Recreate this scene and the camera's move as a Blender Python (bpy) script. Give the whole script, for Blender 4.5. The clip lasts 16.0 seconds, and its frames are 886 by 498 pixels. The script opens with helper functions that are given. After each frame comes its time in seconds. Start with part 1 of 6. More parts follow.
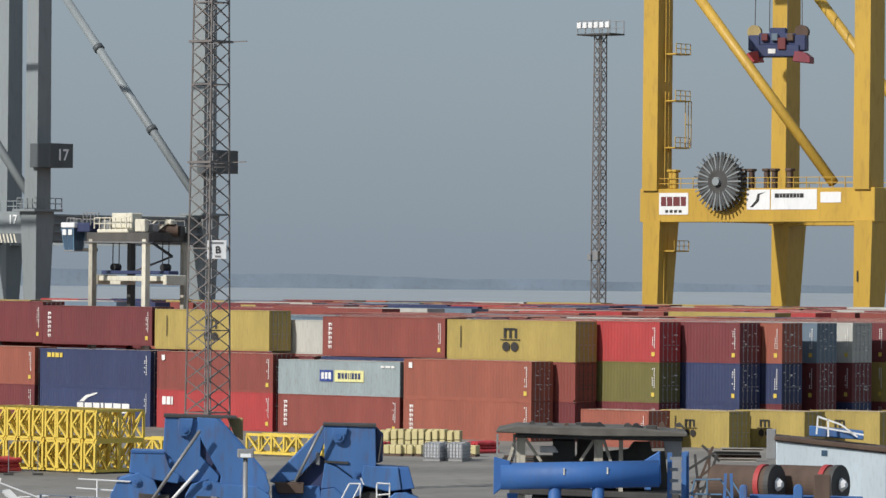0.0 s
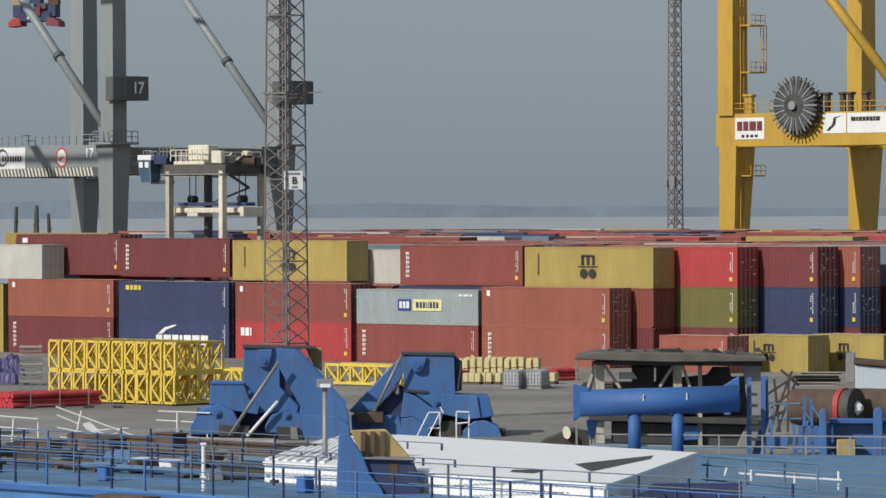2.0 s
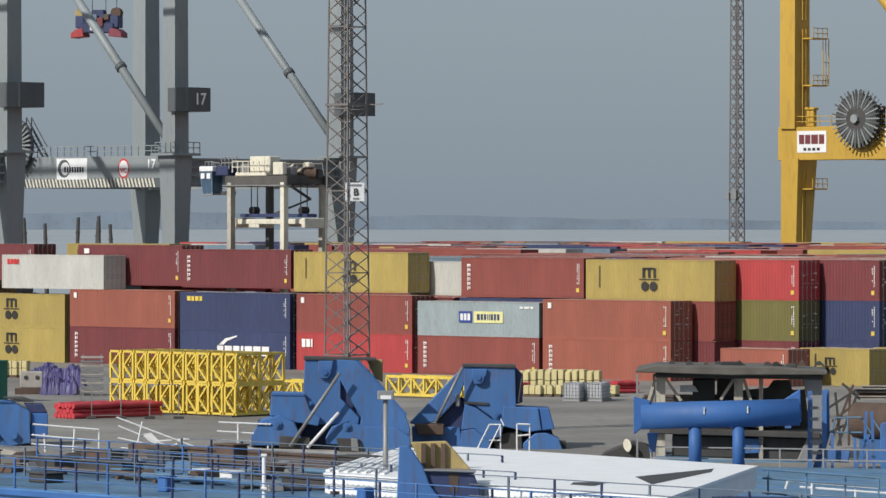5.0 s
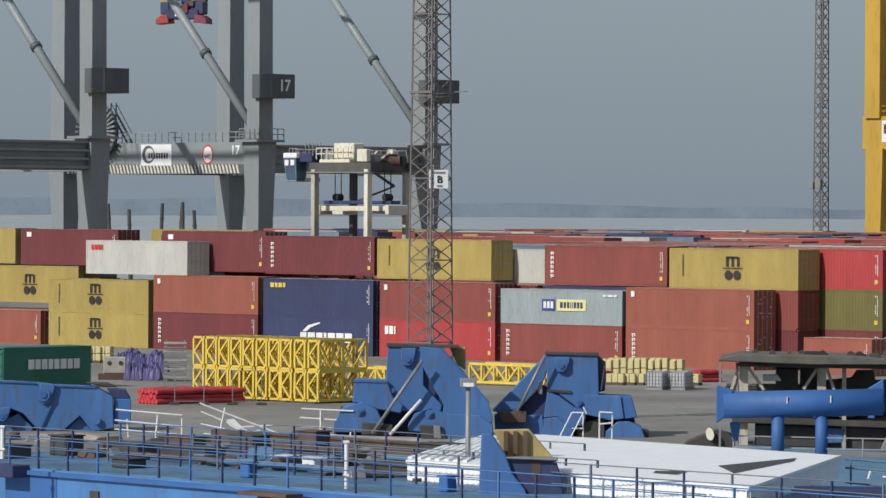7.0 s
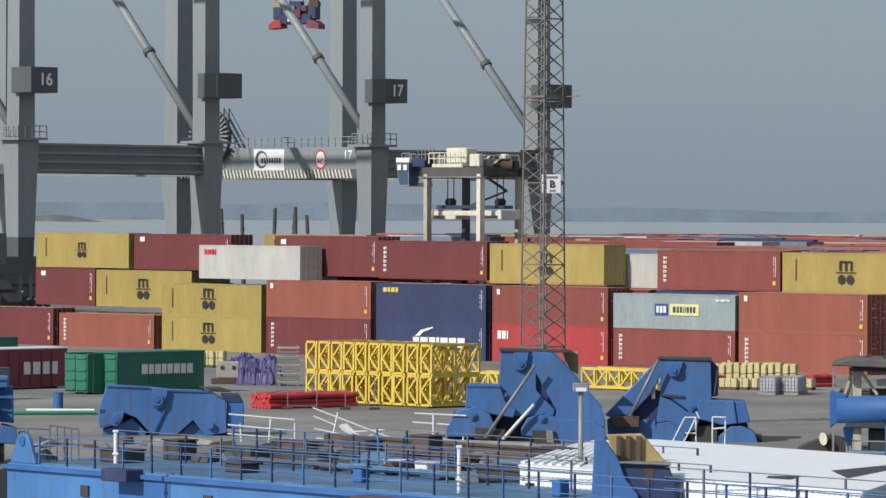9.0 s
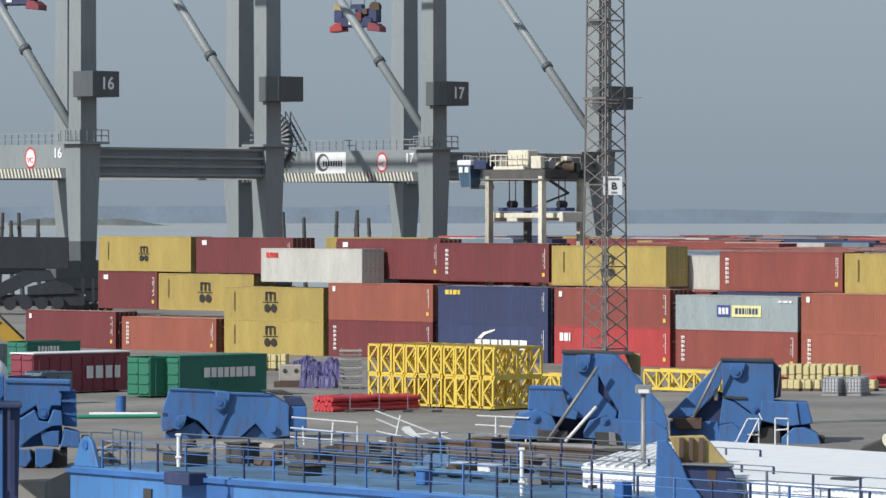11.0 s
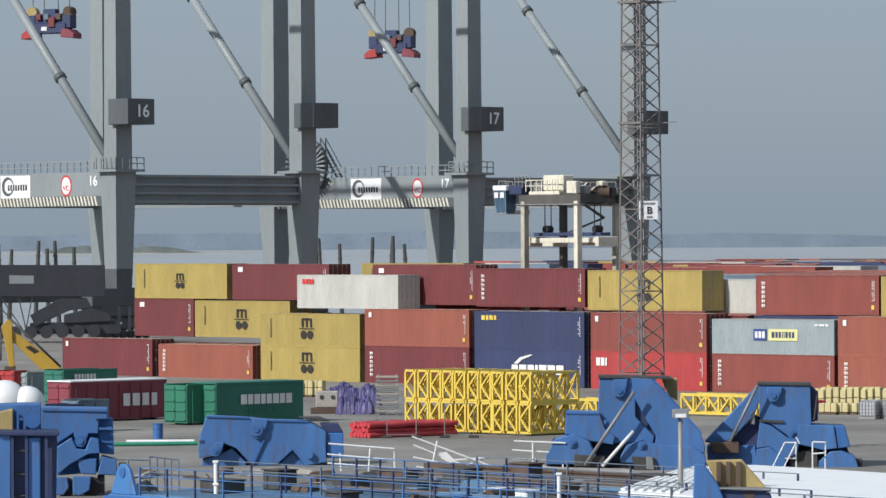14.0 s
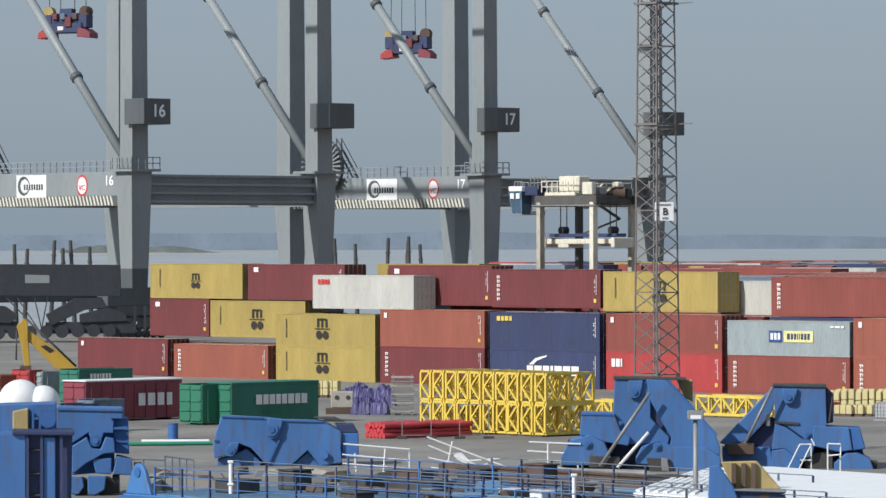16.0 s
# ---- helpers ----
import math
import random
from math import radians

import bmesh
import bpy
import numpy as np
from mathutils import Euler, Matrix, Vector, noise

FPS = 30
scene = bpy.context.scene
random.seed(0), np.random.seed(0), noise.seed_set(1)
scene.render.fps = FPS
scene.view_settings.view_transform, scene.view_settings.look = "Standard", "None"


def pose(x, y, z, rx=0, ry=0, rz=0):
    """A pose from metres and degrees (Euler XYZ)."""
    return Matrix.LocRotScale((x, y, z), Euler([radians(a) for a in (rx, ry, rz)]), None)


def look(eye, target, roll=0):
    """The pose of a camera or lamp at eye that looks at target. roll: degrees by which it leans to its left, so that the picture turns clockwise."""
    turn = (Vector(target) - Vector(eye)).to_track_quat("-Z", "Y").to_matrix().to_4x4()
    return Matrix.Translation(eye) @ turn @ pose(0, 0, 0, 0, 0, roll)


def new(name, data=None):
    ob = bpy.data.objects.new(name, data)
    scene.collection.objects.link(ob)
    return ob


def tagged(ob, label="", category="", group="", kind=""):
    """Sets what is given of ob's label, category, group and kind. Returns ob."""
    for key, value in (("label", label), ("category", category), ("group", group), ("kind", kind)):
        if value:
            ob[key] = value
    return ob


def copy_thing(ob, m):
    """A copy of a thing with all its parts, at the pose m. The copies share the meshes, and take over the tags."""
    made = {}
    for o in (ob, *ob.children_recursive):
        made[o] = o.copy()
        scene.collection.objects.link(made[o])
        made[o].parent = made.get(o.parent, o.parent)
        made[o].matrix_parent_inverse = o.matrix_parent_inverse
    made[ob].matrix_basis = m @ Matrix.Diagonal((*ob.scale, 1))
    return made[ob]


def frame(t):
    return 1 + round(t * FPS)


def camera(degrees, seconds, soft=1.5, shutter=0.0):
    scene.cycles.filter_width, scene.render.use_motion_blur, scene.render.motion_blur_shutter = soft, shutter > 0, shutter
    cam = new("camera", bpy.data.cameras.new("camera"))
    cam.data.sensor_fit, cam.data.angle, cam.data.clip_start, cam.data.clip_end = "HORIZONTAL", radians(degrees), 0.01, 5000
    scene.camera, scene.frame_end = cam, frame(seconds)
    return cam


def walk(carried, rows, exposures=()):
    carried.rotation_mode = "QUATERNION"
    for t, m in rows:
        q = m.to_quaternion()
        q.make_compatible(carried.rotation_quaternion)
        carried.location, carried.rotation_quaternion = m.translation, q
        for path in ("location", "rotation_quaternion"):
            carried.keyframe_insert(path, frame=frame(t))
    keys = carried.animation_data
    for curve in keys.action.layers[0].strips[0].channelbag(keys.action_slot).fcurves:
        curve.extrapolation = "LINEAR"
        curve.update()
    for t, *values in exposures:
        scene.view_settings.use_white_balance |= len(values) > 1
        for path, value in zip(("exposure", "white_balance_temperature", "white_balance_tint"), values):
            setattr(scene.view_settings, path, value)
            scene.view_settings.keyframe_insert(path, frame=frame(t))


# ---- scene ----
# A fixed standpoint 11.3 m over the quay; a long lens pans over the terminal.
cam = camera(11.19, 16.0)
EYE = 11.3
PAN = [  # seconds, heading, pitch, lean (degrees)
    (0.0, 4.235, 0.437, 0.559), (0.5, 3.725, -0.120, 0.422), (1.0, 3.427, -0.418, 0.164), (1.5, 3.393, -0.445, -0.025),
    (2.0, 3.264, -0.475, -0.183), (2.5, 3.167, -0.482, -0.172), (3.0, 3.027, -0.421, -0.142), (3.5, 2.919, -0.332, -0.129),
    (6.0, 2.034, -0.326, 0.154), (6.5, 1.746, -0.453, 0.212), (7.0, 1.432, -0.482, 0.313), (7.5, 1.113, -0.443, 0.518),
    (8.0, 0.704, -0.480, 0.673), (8.5, 0.398, -0.460, 0.490), (9.0, 0.005, -0.430, 0.270), (9.5, -0.344, -0.436, 0.188),
    (12.0, -0.932, -0.368, -0.094), (12.5, -0.989, -0.335, -0.233), (13.0, -1.051, -0.222, -0.275), (13.5, -1.143, -0.121, -0.297),
    (14.0, -1.232, -0.076, -0.312), (14.5, -1.340, -0.062, -0.388), (15.0, -1.389, -0.045, -0.212), (15.5, -1.425, -0.047, -0.109),
    (16.0, -1.430, -0.067, -0.145)]


def aim(heading, pitch, lean):
    return pose(0, 0, EYE, 0, 0, -heading) @ pose(0, 0, 0, 90 + pitch) @ pose(0, 0, 0, 0, 0, lean)


LOOK = [(0.0, -0.12, 6370, 10), (0.5, -0.11, 6380, 10), (1.0, -0.26, 6500, 10), (2.5, -0.27, 6500, 10), (3.0, -0.12, 6450, 10), (3.5, -0.08, 6420, 10),
        (6.0, -0.21, 6390, 10), (7.0, -0.23, 6370, 10), (8.0, -0.20, 6350, 10), (9.0, -0.12, 6300, 10), (9.5, -0.08, 6300, 10), (12.0, 0.00, 6200, 10), (16.0, 0.01, 6200, 10)]
walk(cam, [(t, aim(h, p, l)) for t, h, p, l in PAN], LOOK)

# ---- light: hazy sun from the left, behind the standpoint ----
SUN_TO = Vector((-0.74, -0.60, 0.64)).normalized()
world = bpy.data.worlds.new("sky")
scene.world = world
world.use_nodes = True
wn, wl = world.node_tree.nodes, world.node_tree.links
wn.clear()
sky = wn.new("ShaderNodeTexSky")
sky.sky_type, sky.sun_disc = "NISHITA", False
sky.sun_elevation = math.asin(SUN_TO.z)
sky.sun_rotation = math.atan2(SUN_TO.x, SUN_TO.y)
sky.air_density, sky.dust_density, sky.ozone_density = 1.0, 2.0, 1.5
mixw = wn.new("ShaderNodeMix")
mixw.data_type = "RGBA"
mixw.inputs[0].default_value = 0.72
mixw.inputs[7].default_value = (3.2, 3.9, 4.65, 1)   # thin grey-blue haze
bgw = wn.new("ShaderNodeBackground")
bgw.inputs[1].default_value = 0.1
outw = wn.new("ShaderNodeOutputWorld")
wl.new(sky.outputs[0], mixw.inputs[6])
wl.new(mixw.outputs[2], bgw.inputs[0])
wl.new(bgw.outputs[0], outw.inputs[0])
sun = new("sun", bpy.data.lights.new("sun", "SUN"))
sun.data.energy, sun.data.angle, sun.data.color = 4.3, radians(0.7), (1.0, 0.965, 0.91)
sun.matrix_world = look(SUN_TO * 100, (0, 0, 0))

# ---- placing ----
GRID = -45.0                                    # the yard's rows run along this heading
AU, AV = Vector((math.cos(radians(GRID)), math.sin(radians(GRID)), 0)), Vector((-math.sin(radians(GRID)), math.cos(radians(GRID)), 0))
ORIGIN = Vector((30.37, 323.0, 0))              # corner of the first container row


def yard(u, v, z=0.0):
    return ORIGIN + AU * u + AV * v + Vector((0, 0, z))


def sight(b, e, d):
    """The place at bearing b and elevation e (in 1/8000 rad) from the standpoint, d metres ahead."""
    return Vector((b * d / 8000, d, EYE + e * d / 8000))


# ---- materials ----
def mat(name, col, rough=0.6, metal=0.0, vary=0.12, scale=0.8, dirt=(0.12, 0.10, 0.08), dirty=0.25, streak=True, bump=0.08, rand=0.0):
    m = bpy.data.materials.new(name)
    m.use_nodes = True
    n, l = m.node_tree.nodes, m.node_tree.links
    b = n["Principled BSDF"]
    tc = n.new("ShaderNodeTexCoord")
    mp = n.new("ShaderNodeMapping")
    mp.inputs["Scale"].default_value = (1, 1, 0.22 if streak else 1)
    l.new(tc.outputs["Object"], mp.inputs[0])
    n1 = n.new("ShaderNodeTexNoise")
    n1.inputs["Scale"].default_value, n1.inputs["Detail"].default_value = scale, 6
    l.new(mp.outputs[0], n1.inputs["Vector"])
    n2 = n.new("ShaderNodeTexNoise")
    n2.inputs["Scale"].default_value, n2.inputs["Detail"].default_value = scale * 9, 4
    l.new(mp.outputs[0], n2.inputs["Vector"])
    r1 = n.new("ShaderNodeMapRange")
    r1.inputs[1].default_value, r1.inputs[2].default_value = 0.3, 0.7
    r1.inputs[3].default_value, r1.inputs[4].default_value = 1 - vary, 1 + vary
    l.new(n1.outputs[0], r1.inputs[0])
    hsv = n.new("ShaderNodeHueSaturation")
    hsv.inputs["Color"].default_value = (*col, 1)
    if rand:
        oi = n.new("ShaderNodeObjectInfo")
        r3 = n.new("ShaderNodeMapRange")
        r3.inputs[3].default_value, r3.inputs[4].default_value = 1 - rand, 1 + rand
        l.new(oi.outputs["Random"], r3.inputs[0])
        mul = n.new("ShaderNodeMath")
        mul.operation = "MULTIPLY"
        l.new(r1.outputs[0], mul.inputs[0]), l.new(r3.outputs[0], mul.inputs[1])
        l.new(mul.outputs[0], hsv.inputs["Value"])
    else:
        l.new(r1.outputs[0], hsv.inputs["Value"])
    r2 = n.new("ShaderNodeMapRange")
    r2.inputs[1].default_value, r2.inputs[2].default_value = 0.52, 0.75
    r2.inputs[3].default_value, r2.inputs[4].default_value = 0, dirty
    l.new(n2.outputs[0], r2.inputs[0])
    mx = n.new("ShaderNodeMix")
    mx.data_type = "RGBA"
    mx.inputs[7].default_value = (*dirt, 1)
    l.new(r2.outputs[0], mx.inputs[0]), l.new(hsv.outputs[0], mx.inputs[6])
    l.new(mx.outputs[2], b.inputs["Base Color"])
    r4 = n.new("ShaderNodeMapRange")
    r4.inputs[3].default_value, r4.inputs[4].default_value = rough - 0.1, min(1, rough + 0.15)
    l.new(n2.outputs[0], r4.inputs[0]), l.new(r4.outputs[0], b.inputs["Roughness"])
    b.inputs["Metallic"].default_value = metal
    if bump:
        bp = n.new("ShaderNodeBump")
        bp.inputs["Strength"].default_value, bp.inputs["Distance"].default_value = bump, 0.03
        l.new(n2.outputs[0], bp.inputs["Height"]), l.new(bp.outputs[0], b.inputs["Normal"])
    return m


PAINT = {
    "red": mat("oxide_red_paint", (0.212, 0.050, 0.038), rand=0.10), "maroon": mat("maroon_paint", (0.146, 0.028, 0.031), rand=0.10),
    "orange": mat("orange_brown_paint", (0.285, 0.083, 0.052), rand=0.06), "bright": mat("bright_red_paint", (0.368, 0.040, 0.040), rand=0.05),
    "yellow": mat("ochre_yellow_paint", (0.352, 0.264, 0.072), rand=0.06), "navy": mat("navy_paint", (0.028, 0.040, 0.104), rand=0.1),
    "white": mat("off_white_paint", (0.448, 0.440, 0.400), rand=0.05), "grey": mat("blue_grey_paint", (0.272, 0.320, 0.328), dirty=0.45, dirt=(0.2, 0.15, 0.1)),
    "green": mat("green_paint", (0.024, 0.160, 0.096)), "olive": mat("olive_paint", (0.136, 0.120, 0.032)), "teal": mat("dark_green_paint", (0.025, 0.15, 0.105)),
    "wine": mat("wine_red_paint", (0.22, 0.042, 0.06)), "steel": mat("slate_blue_paint", (0.128, 0.176, 0.224), rand=0.1),
}
ROOF = mat("dusty_roof", (0.50, 0.40, 0.32), vary=0.3, streak=False)
RODGREY = mat("pale_lock_rod", (0.33, 0.32, 0.32), rough=0.5, bump=0)
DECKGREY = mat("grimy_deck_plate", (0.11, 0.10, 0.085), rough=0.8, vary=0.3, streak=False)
GASKET = mat("dark_door_gear", (0.05, 0.045, 0.045), rough=0.5)
MARK = mat("white_lettering", (0.75, 0.73, 0.70), dirty=0.1, bump=0)
NUMBERWHITE = mat("clean_white_number", (0.88, 0.88, 0.87), dirty=0.0, vary=0.02, bump=0)
BLACKMARK = mat("black_lettering", (0.025, 0.022, 0.02), dirty=0.0, bump=0)
REDMARK = mat("red_lettering", (0.55, 0.03, 0.03), bump=0)
BLUEMARK = mat("blue_lettering", (0.03, 0.06, 0.25), bump=0)
YELMARK = mat("yellow_sticker", (0.65, 0.48, 0.08), bump=0)
CRANEGREY = mat("crane_grey", (0.235, 0.258, 0.262), rough=0.5, vary=0.08, scale=0.25, dirty=0.2)
CRANEDARK = mat("crane_slate", (0.085, 0.095, 0.10), rough=0.5, dirty=0.2)
CRANEYEL = mat("crane_yellow", (0.50, 0.31, 0.045), rough=0.45, vary=0.1, scale=0.3, dirt=(0.2, 0.1, 0.03), dirty=0.3)
GALV = mat("galvanised_steel", (0.26, 0.26, 0.26), rough=0.5, metal=0.3)
RUSTSTEEL = mat("weathered_lattice_steel", (0.165, 0.148, 0.138), rough=0.6, dirt=(0.12, 0.06, 0.03), dirty=0.5)
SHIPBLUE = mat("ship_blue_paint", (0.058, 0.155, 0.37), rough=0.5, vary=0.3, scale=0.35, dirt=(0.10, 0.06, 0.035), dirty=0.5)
HULLBLUE = mat("hull_blue_paint", (0.066, 0.185, 0.41), rough=0.45, vary=0.22, scale=0.3, dirt=(0.09, 0.07, 0.05), dirty=0.4)
DEEPBLUE = mat("cobalt_paint", (0.036, 0.12, 0.33), rough=0.6, vary=0.22, scale=0.4, dirty=0.15)
PALEBLUE = mat("faded_blue_deck", (0.105, 0.20, 0.30), rough=0.6, vary=0.2, dirty=0.3)
WHITE = mat("white_paint", (0.74, 0.74, 0.73), rough=0.45, vary=0.05, dirty=0.12)
HATCHWHITE = mat("bright_white_sheet", (0.82, 0.82, 0.81), rough=0.5, vary=0.04, dirty=0.1, streak=False)
CREAM = mat("cream_paint", (0.66, 0.62, 0.50), rough=0.5, vary=0.08, dirty=0.35)
GANTRY = mat("gantry_black", (0.028, 0.031, 0.038), rough=0.5, vary=0.15)
DECKBLUE = mat("worn_blue_deck", (0.085, 0.175, 0.28), rough=0.65, vary=0.3, scale=0.5, dirt=(0.09, 0.07, 0.05), dirty=0.55, streak=False)
BLACK = mat("black_rubber", (0.02, 0.02, 0.022), rough=0.7)
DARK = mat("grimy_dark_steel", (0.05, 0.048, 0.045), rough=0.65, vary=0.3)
RUST = mat("brown_rust", (0.095, 0.062, 0.045), rough=0.85, vary=0.3)
TANSTEEL = mat("bare_ochre_plate", (0.40, 0.30, 0.12), rough=0.6, vary=0.25, scale=1.5)
TRUSSYEL = mat("mast_yellow", (0.71, 0.52, 0.085), rough=0.45, vary=0.12, dirty=0.2)
PIPERED = mat("red_plastic_pipe", (0.50, 0.045, 0.055), rough=0.4, bump=0)
TARP = mat("violet_tarpaulin", (0.07, 0.06, 0.17), rough=0.5, vary=0.3, streak=False)
CONCRETE = mat("pale_concrete", (0.36, 0.33, 0.29), rough=0.85, vary=0.25, streak=False)
STONEYEL = mat("pale_yellow_block", (0.52, 0.45, 0.23), rough=0.8, vary=0.2)
PLASTIC = mat("translucent_white_plastic", (0.42, 0.43, 0.45), rough=0.4)
# white wall on its shadow side, the cool shade put into the colour
SHADEDWHITE = mat("white_in_shade", (0.50, 0.57, 0.61), rough=0.5, vary=0.08, dirty=0.2)
# grimy cream, also darkened to give columns their shade
SHADEGRIMECREAM = mat("shaded_grimy_cream", (0.40, 0.37, 0.30), rough=0.7, vary=0.2, dirty=0.6)
# carrier's top beams: the shade on them is put into this dark colour
SHADEBEAM = mat("shaded_beam", (0.075, 0.07, 0.064), rough=0.7, vary=0.3)
GREENPIPE = mat("green_hose", (0.03, 0.26, 0.16), rough=0.5)
# Distance haze is put into this base colour, pale and near the sky's
HAZELAND = mat("far_shore", (0.19, 0.235, 0.288), rough=1.0, vary=0.15, scale=0.02, bump=0, streak=False)
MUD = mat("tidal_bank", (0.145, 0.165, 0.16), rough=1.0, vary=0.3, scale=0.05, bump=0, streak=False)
ASPHALT = mat("quay_concrete", (0.215, 0.2, 0.176), rough=0.9, vary=0.28, scale=0.09, dirt=(0.1, 0.09, 0.08), dirty=0.5, streak=False)
# water paler than its own tone: haze is put into the colour
WATER = mat("grey_water", (0.33, 0.35, 0.355), rough=0.45, vary=0.1, scale=0.01, dirty=0.0, streak=False, bump=0.3)
GLASS = mat("cab_glass", (0.06, 0.10, 0.15), rough=0.1, vary=0.2, dirty=0, bump=0)


# ---- mesh helpers ----
def part(name, bm, material, parent=None, label="", smooth=False):
    me = bpy.data.meshes.new(name)
    bm.to_mesh(me)
    bm.free()
    me.materials.append(material)
    if smooth:
        for p in me.polygons:
            p.use_smooth = True
    ob = new(name, me)
    if parent is not None:
        ob.parent = parent
    return tagged(ob, label) if label else ob


def thing(name, m, label, category, group="", kind=""):
    ob = new(name)
    ob.matrix_basis = m
    ob.empty_display_size = 0.3
    return tagged(ob, label, category, group, kind)


def box(bm, c, s, bevel=0.0, m=None):
    """A box of size s round c, with its edges cut."""
    r = bmesh.ops.create_cube(bm, size=1.0, matrix=(m or Matrix()) @ Matrix.Translation(c) @ Matrix.Diagonal((*s, 1)))
    if bevel:
        es = {e for v in r["verts"] for e in v.link_edges}
        bmesh.ops.bevel(bm, geom=list(es), offset=bevel, segments=1, affect="EDGES")
    return bm


def boxes(*items, bevel=0.0):
    bm = bmesh.new()
    for c, s in items:
        box(bm, c, s, bevel)
    return bm


def bar(bm, a, b, w, h=None, sides=4):
    """A bar from a to b; sides 4 gives a square section."""
    a, b = Vector(a), Vector(b)
    d = b - a
    m = Matrix.Translation((a + b) / 2) @ d.to_track_quat("Z", "Y").to_matrix().to_4x4()
    if sides == 4:
        bmesh.ops.create_cube(bm, size=1.0, matrix=m @ Matrix.Diagonal((w, h or w, d.length, 1)))
    else:
        bmesh.ops.create_cone(bm, cap_ends=True, segments=sides, radius1=w / 2, radius2=(h or w) / 2, depth=d.length, matrix=m)
    return bm


def slab(pts, depth, bevel=0.0):
    """A plate: the outline pts in x and z, from y = 0 back to y = depth."""
    bm = bmesh.new()
    f = bm.faces.new([bm.verts.new((x, 0, z)) for x, z in pts])
    if f.normal.y > 0:
        f.normal_flip()
    r = bmesh.ops.extrude_face_region(bm, geom=[f])
    bmesh.ops.translate(bm, verts=[v for v in r["geom"] if isinstance(v, bmesh.types.BMVert)], vec=(0, depth, 0))
    bmesh.ops.recalc_face_normals(bm, faces=bm.faces[:])
    if bevel:
        bmesh.ops.bevel(bm, geom=bm.edges[:], offset=bevel, segments=1, affect="EDGES")
    return bm


def loft(rings):
    """A closed tube through rings of equal count."""
    bm = bmesh.new()
    vs = [[bm.verts.new(p) for p in r] for r in rings]
    for a, b in zip(vs, vs[1:]):
        for i in range(len(a)):
            bm.faces.new((a[i - 1], a[i], b[i], b[i - 1]))
    bm.faces.new(vs[0]), bm.faces.new(vs[-1])
    bmesh.ops.recalc_face_normals(bm, faces=bm.faces[:])
    return bm


def lettering(text, size, material, parent, m, name="lettering", depth=0.02, bold=0.0):
    cu = bpy.data.curves.new(name, "FONT")
    cu.body, cu.size, cu.extrude, cu.offset, cu.align_x, cu.align_y = text, size, depth, bold, "CENTER", "CENTER"
    ob = new(name, cu)
    me = bpy.data.meshes.new_from_object(ob)
    bpy.data.objects.remove(ob)
    bpy.data.curves.remove(cu)
    me.materials.append(material)
    ob = new(name, me)
    ob.parent = parent
    ob.matrix_basis = m
    return ob


def facing(b, e, d):
    """A pose at that place, on the ground's level axes, with x across the line of sight."""
    p = sight(b, e, d)
    return pose(p.x, p.y, p.z, 0, 0, -math.degrees(math.atan2(p.x, p.y)))


def shape(pts, d, origin):
    """Outline in metres from bearings and elevations at distance d, about an origin (b, e)."""
    k = d / 8000
    return [((b - origin[0]) * k, (e - origin[1]) * k) for b, e in pts]


# ---- ground, quay wall, water, far shore ----
bm = bmesh.new()
gp = [Vector((-220, 235, 0)), Vector((-430, 560, 0)), yard(-262, 60), yard(-262, 420), yard(140, 420), Vector((220, 142, 0)), Vector((-19, 217.4, 0)), Vector((-19.6, 192.5, 0))]
top = [bm.verts.new(p) for p in gp]
bm.faces.new(top)
r = bmesh.ops.extrude_face_region(bm, geom=bm.faces[:])
bmesh.ops.translate(bm, verts=[v for v in r["geom"] if isinstance(v, bmesh.types.BMVert)], vec=(0, 0, -6))
bmesh.ops.recalc_face_normals(bm, faces=bm.faces[:])
tagged(part("ground", bm, ASPHALT), "worn grey concrete quay with dark stains", "quay", kind="structure")
bm = bmesh.new()
rows_ = [[bm.verts.new((x, y, z)) for x in (-4000, 4000)] for y, z in ((-600, -5.0), (900, -5.0), (4850, 5.4))]
for r0, r1 in zip(rows_, rows_[1:]):
    bm.faces.new((r0[0], r0[1], r1[1], r1[0]))
tagged(part("water", bm, WATER), "grey estuary water, paled in colour for the haze", "water", kind="structure")


def shore(name, y, pts, depth, material, label, z=-5.0):
    bm = slab(pts, depth)
    ob = part(name, bm, material)
    ob.location = (0, y, z)
    return tagged(ob, label, "shore", kind="backdrop")


far = [(-2200, 0)]
for i in range(121):
    x = -2200 + i * 30
    h = 18 + 5 * noise.noise((x * 0.004, 0, 1)) + 2.5 * noise.noise((x * 0.012, 3, 1)) + 1.2 * noise.noise((x * 0.05, 7, 1))
    far.append((x, max(3, h * (1.0 if x < 0 else max(0.5, 1 - x / 1500)))))
far.append((1400, 0))
shore("far_shore", 4700, far, 60, HAZELAND, "low wooded shore across the estuary, haze put into its colour", 4.0)
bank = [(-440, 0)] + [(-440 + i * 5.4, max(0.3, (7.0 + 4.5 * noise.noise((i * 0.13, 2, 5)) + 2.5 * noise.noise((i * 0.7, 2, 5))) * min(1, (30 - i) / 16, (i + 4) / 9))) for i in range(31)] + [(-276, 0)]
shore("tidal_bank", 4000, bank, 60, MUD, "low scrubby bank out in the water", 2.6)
sand = [(-470, 0)] + [(-470 + i * 8.0, 1.7 + 0.8 * noise.noise((i * 0.3, 4, 2))) for i in range(28)] + [(-246, 0)]
shore("sand_bank", 3960, sand, 30, CONCRETE, "pale sand strip at the foot of the bank", 2.2)

# ---- containers ----
MESHES = {}


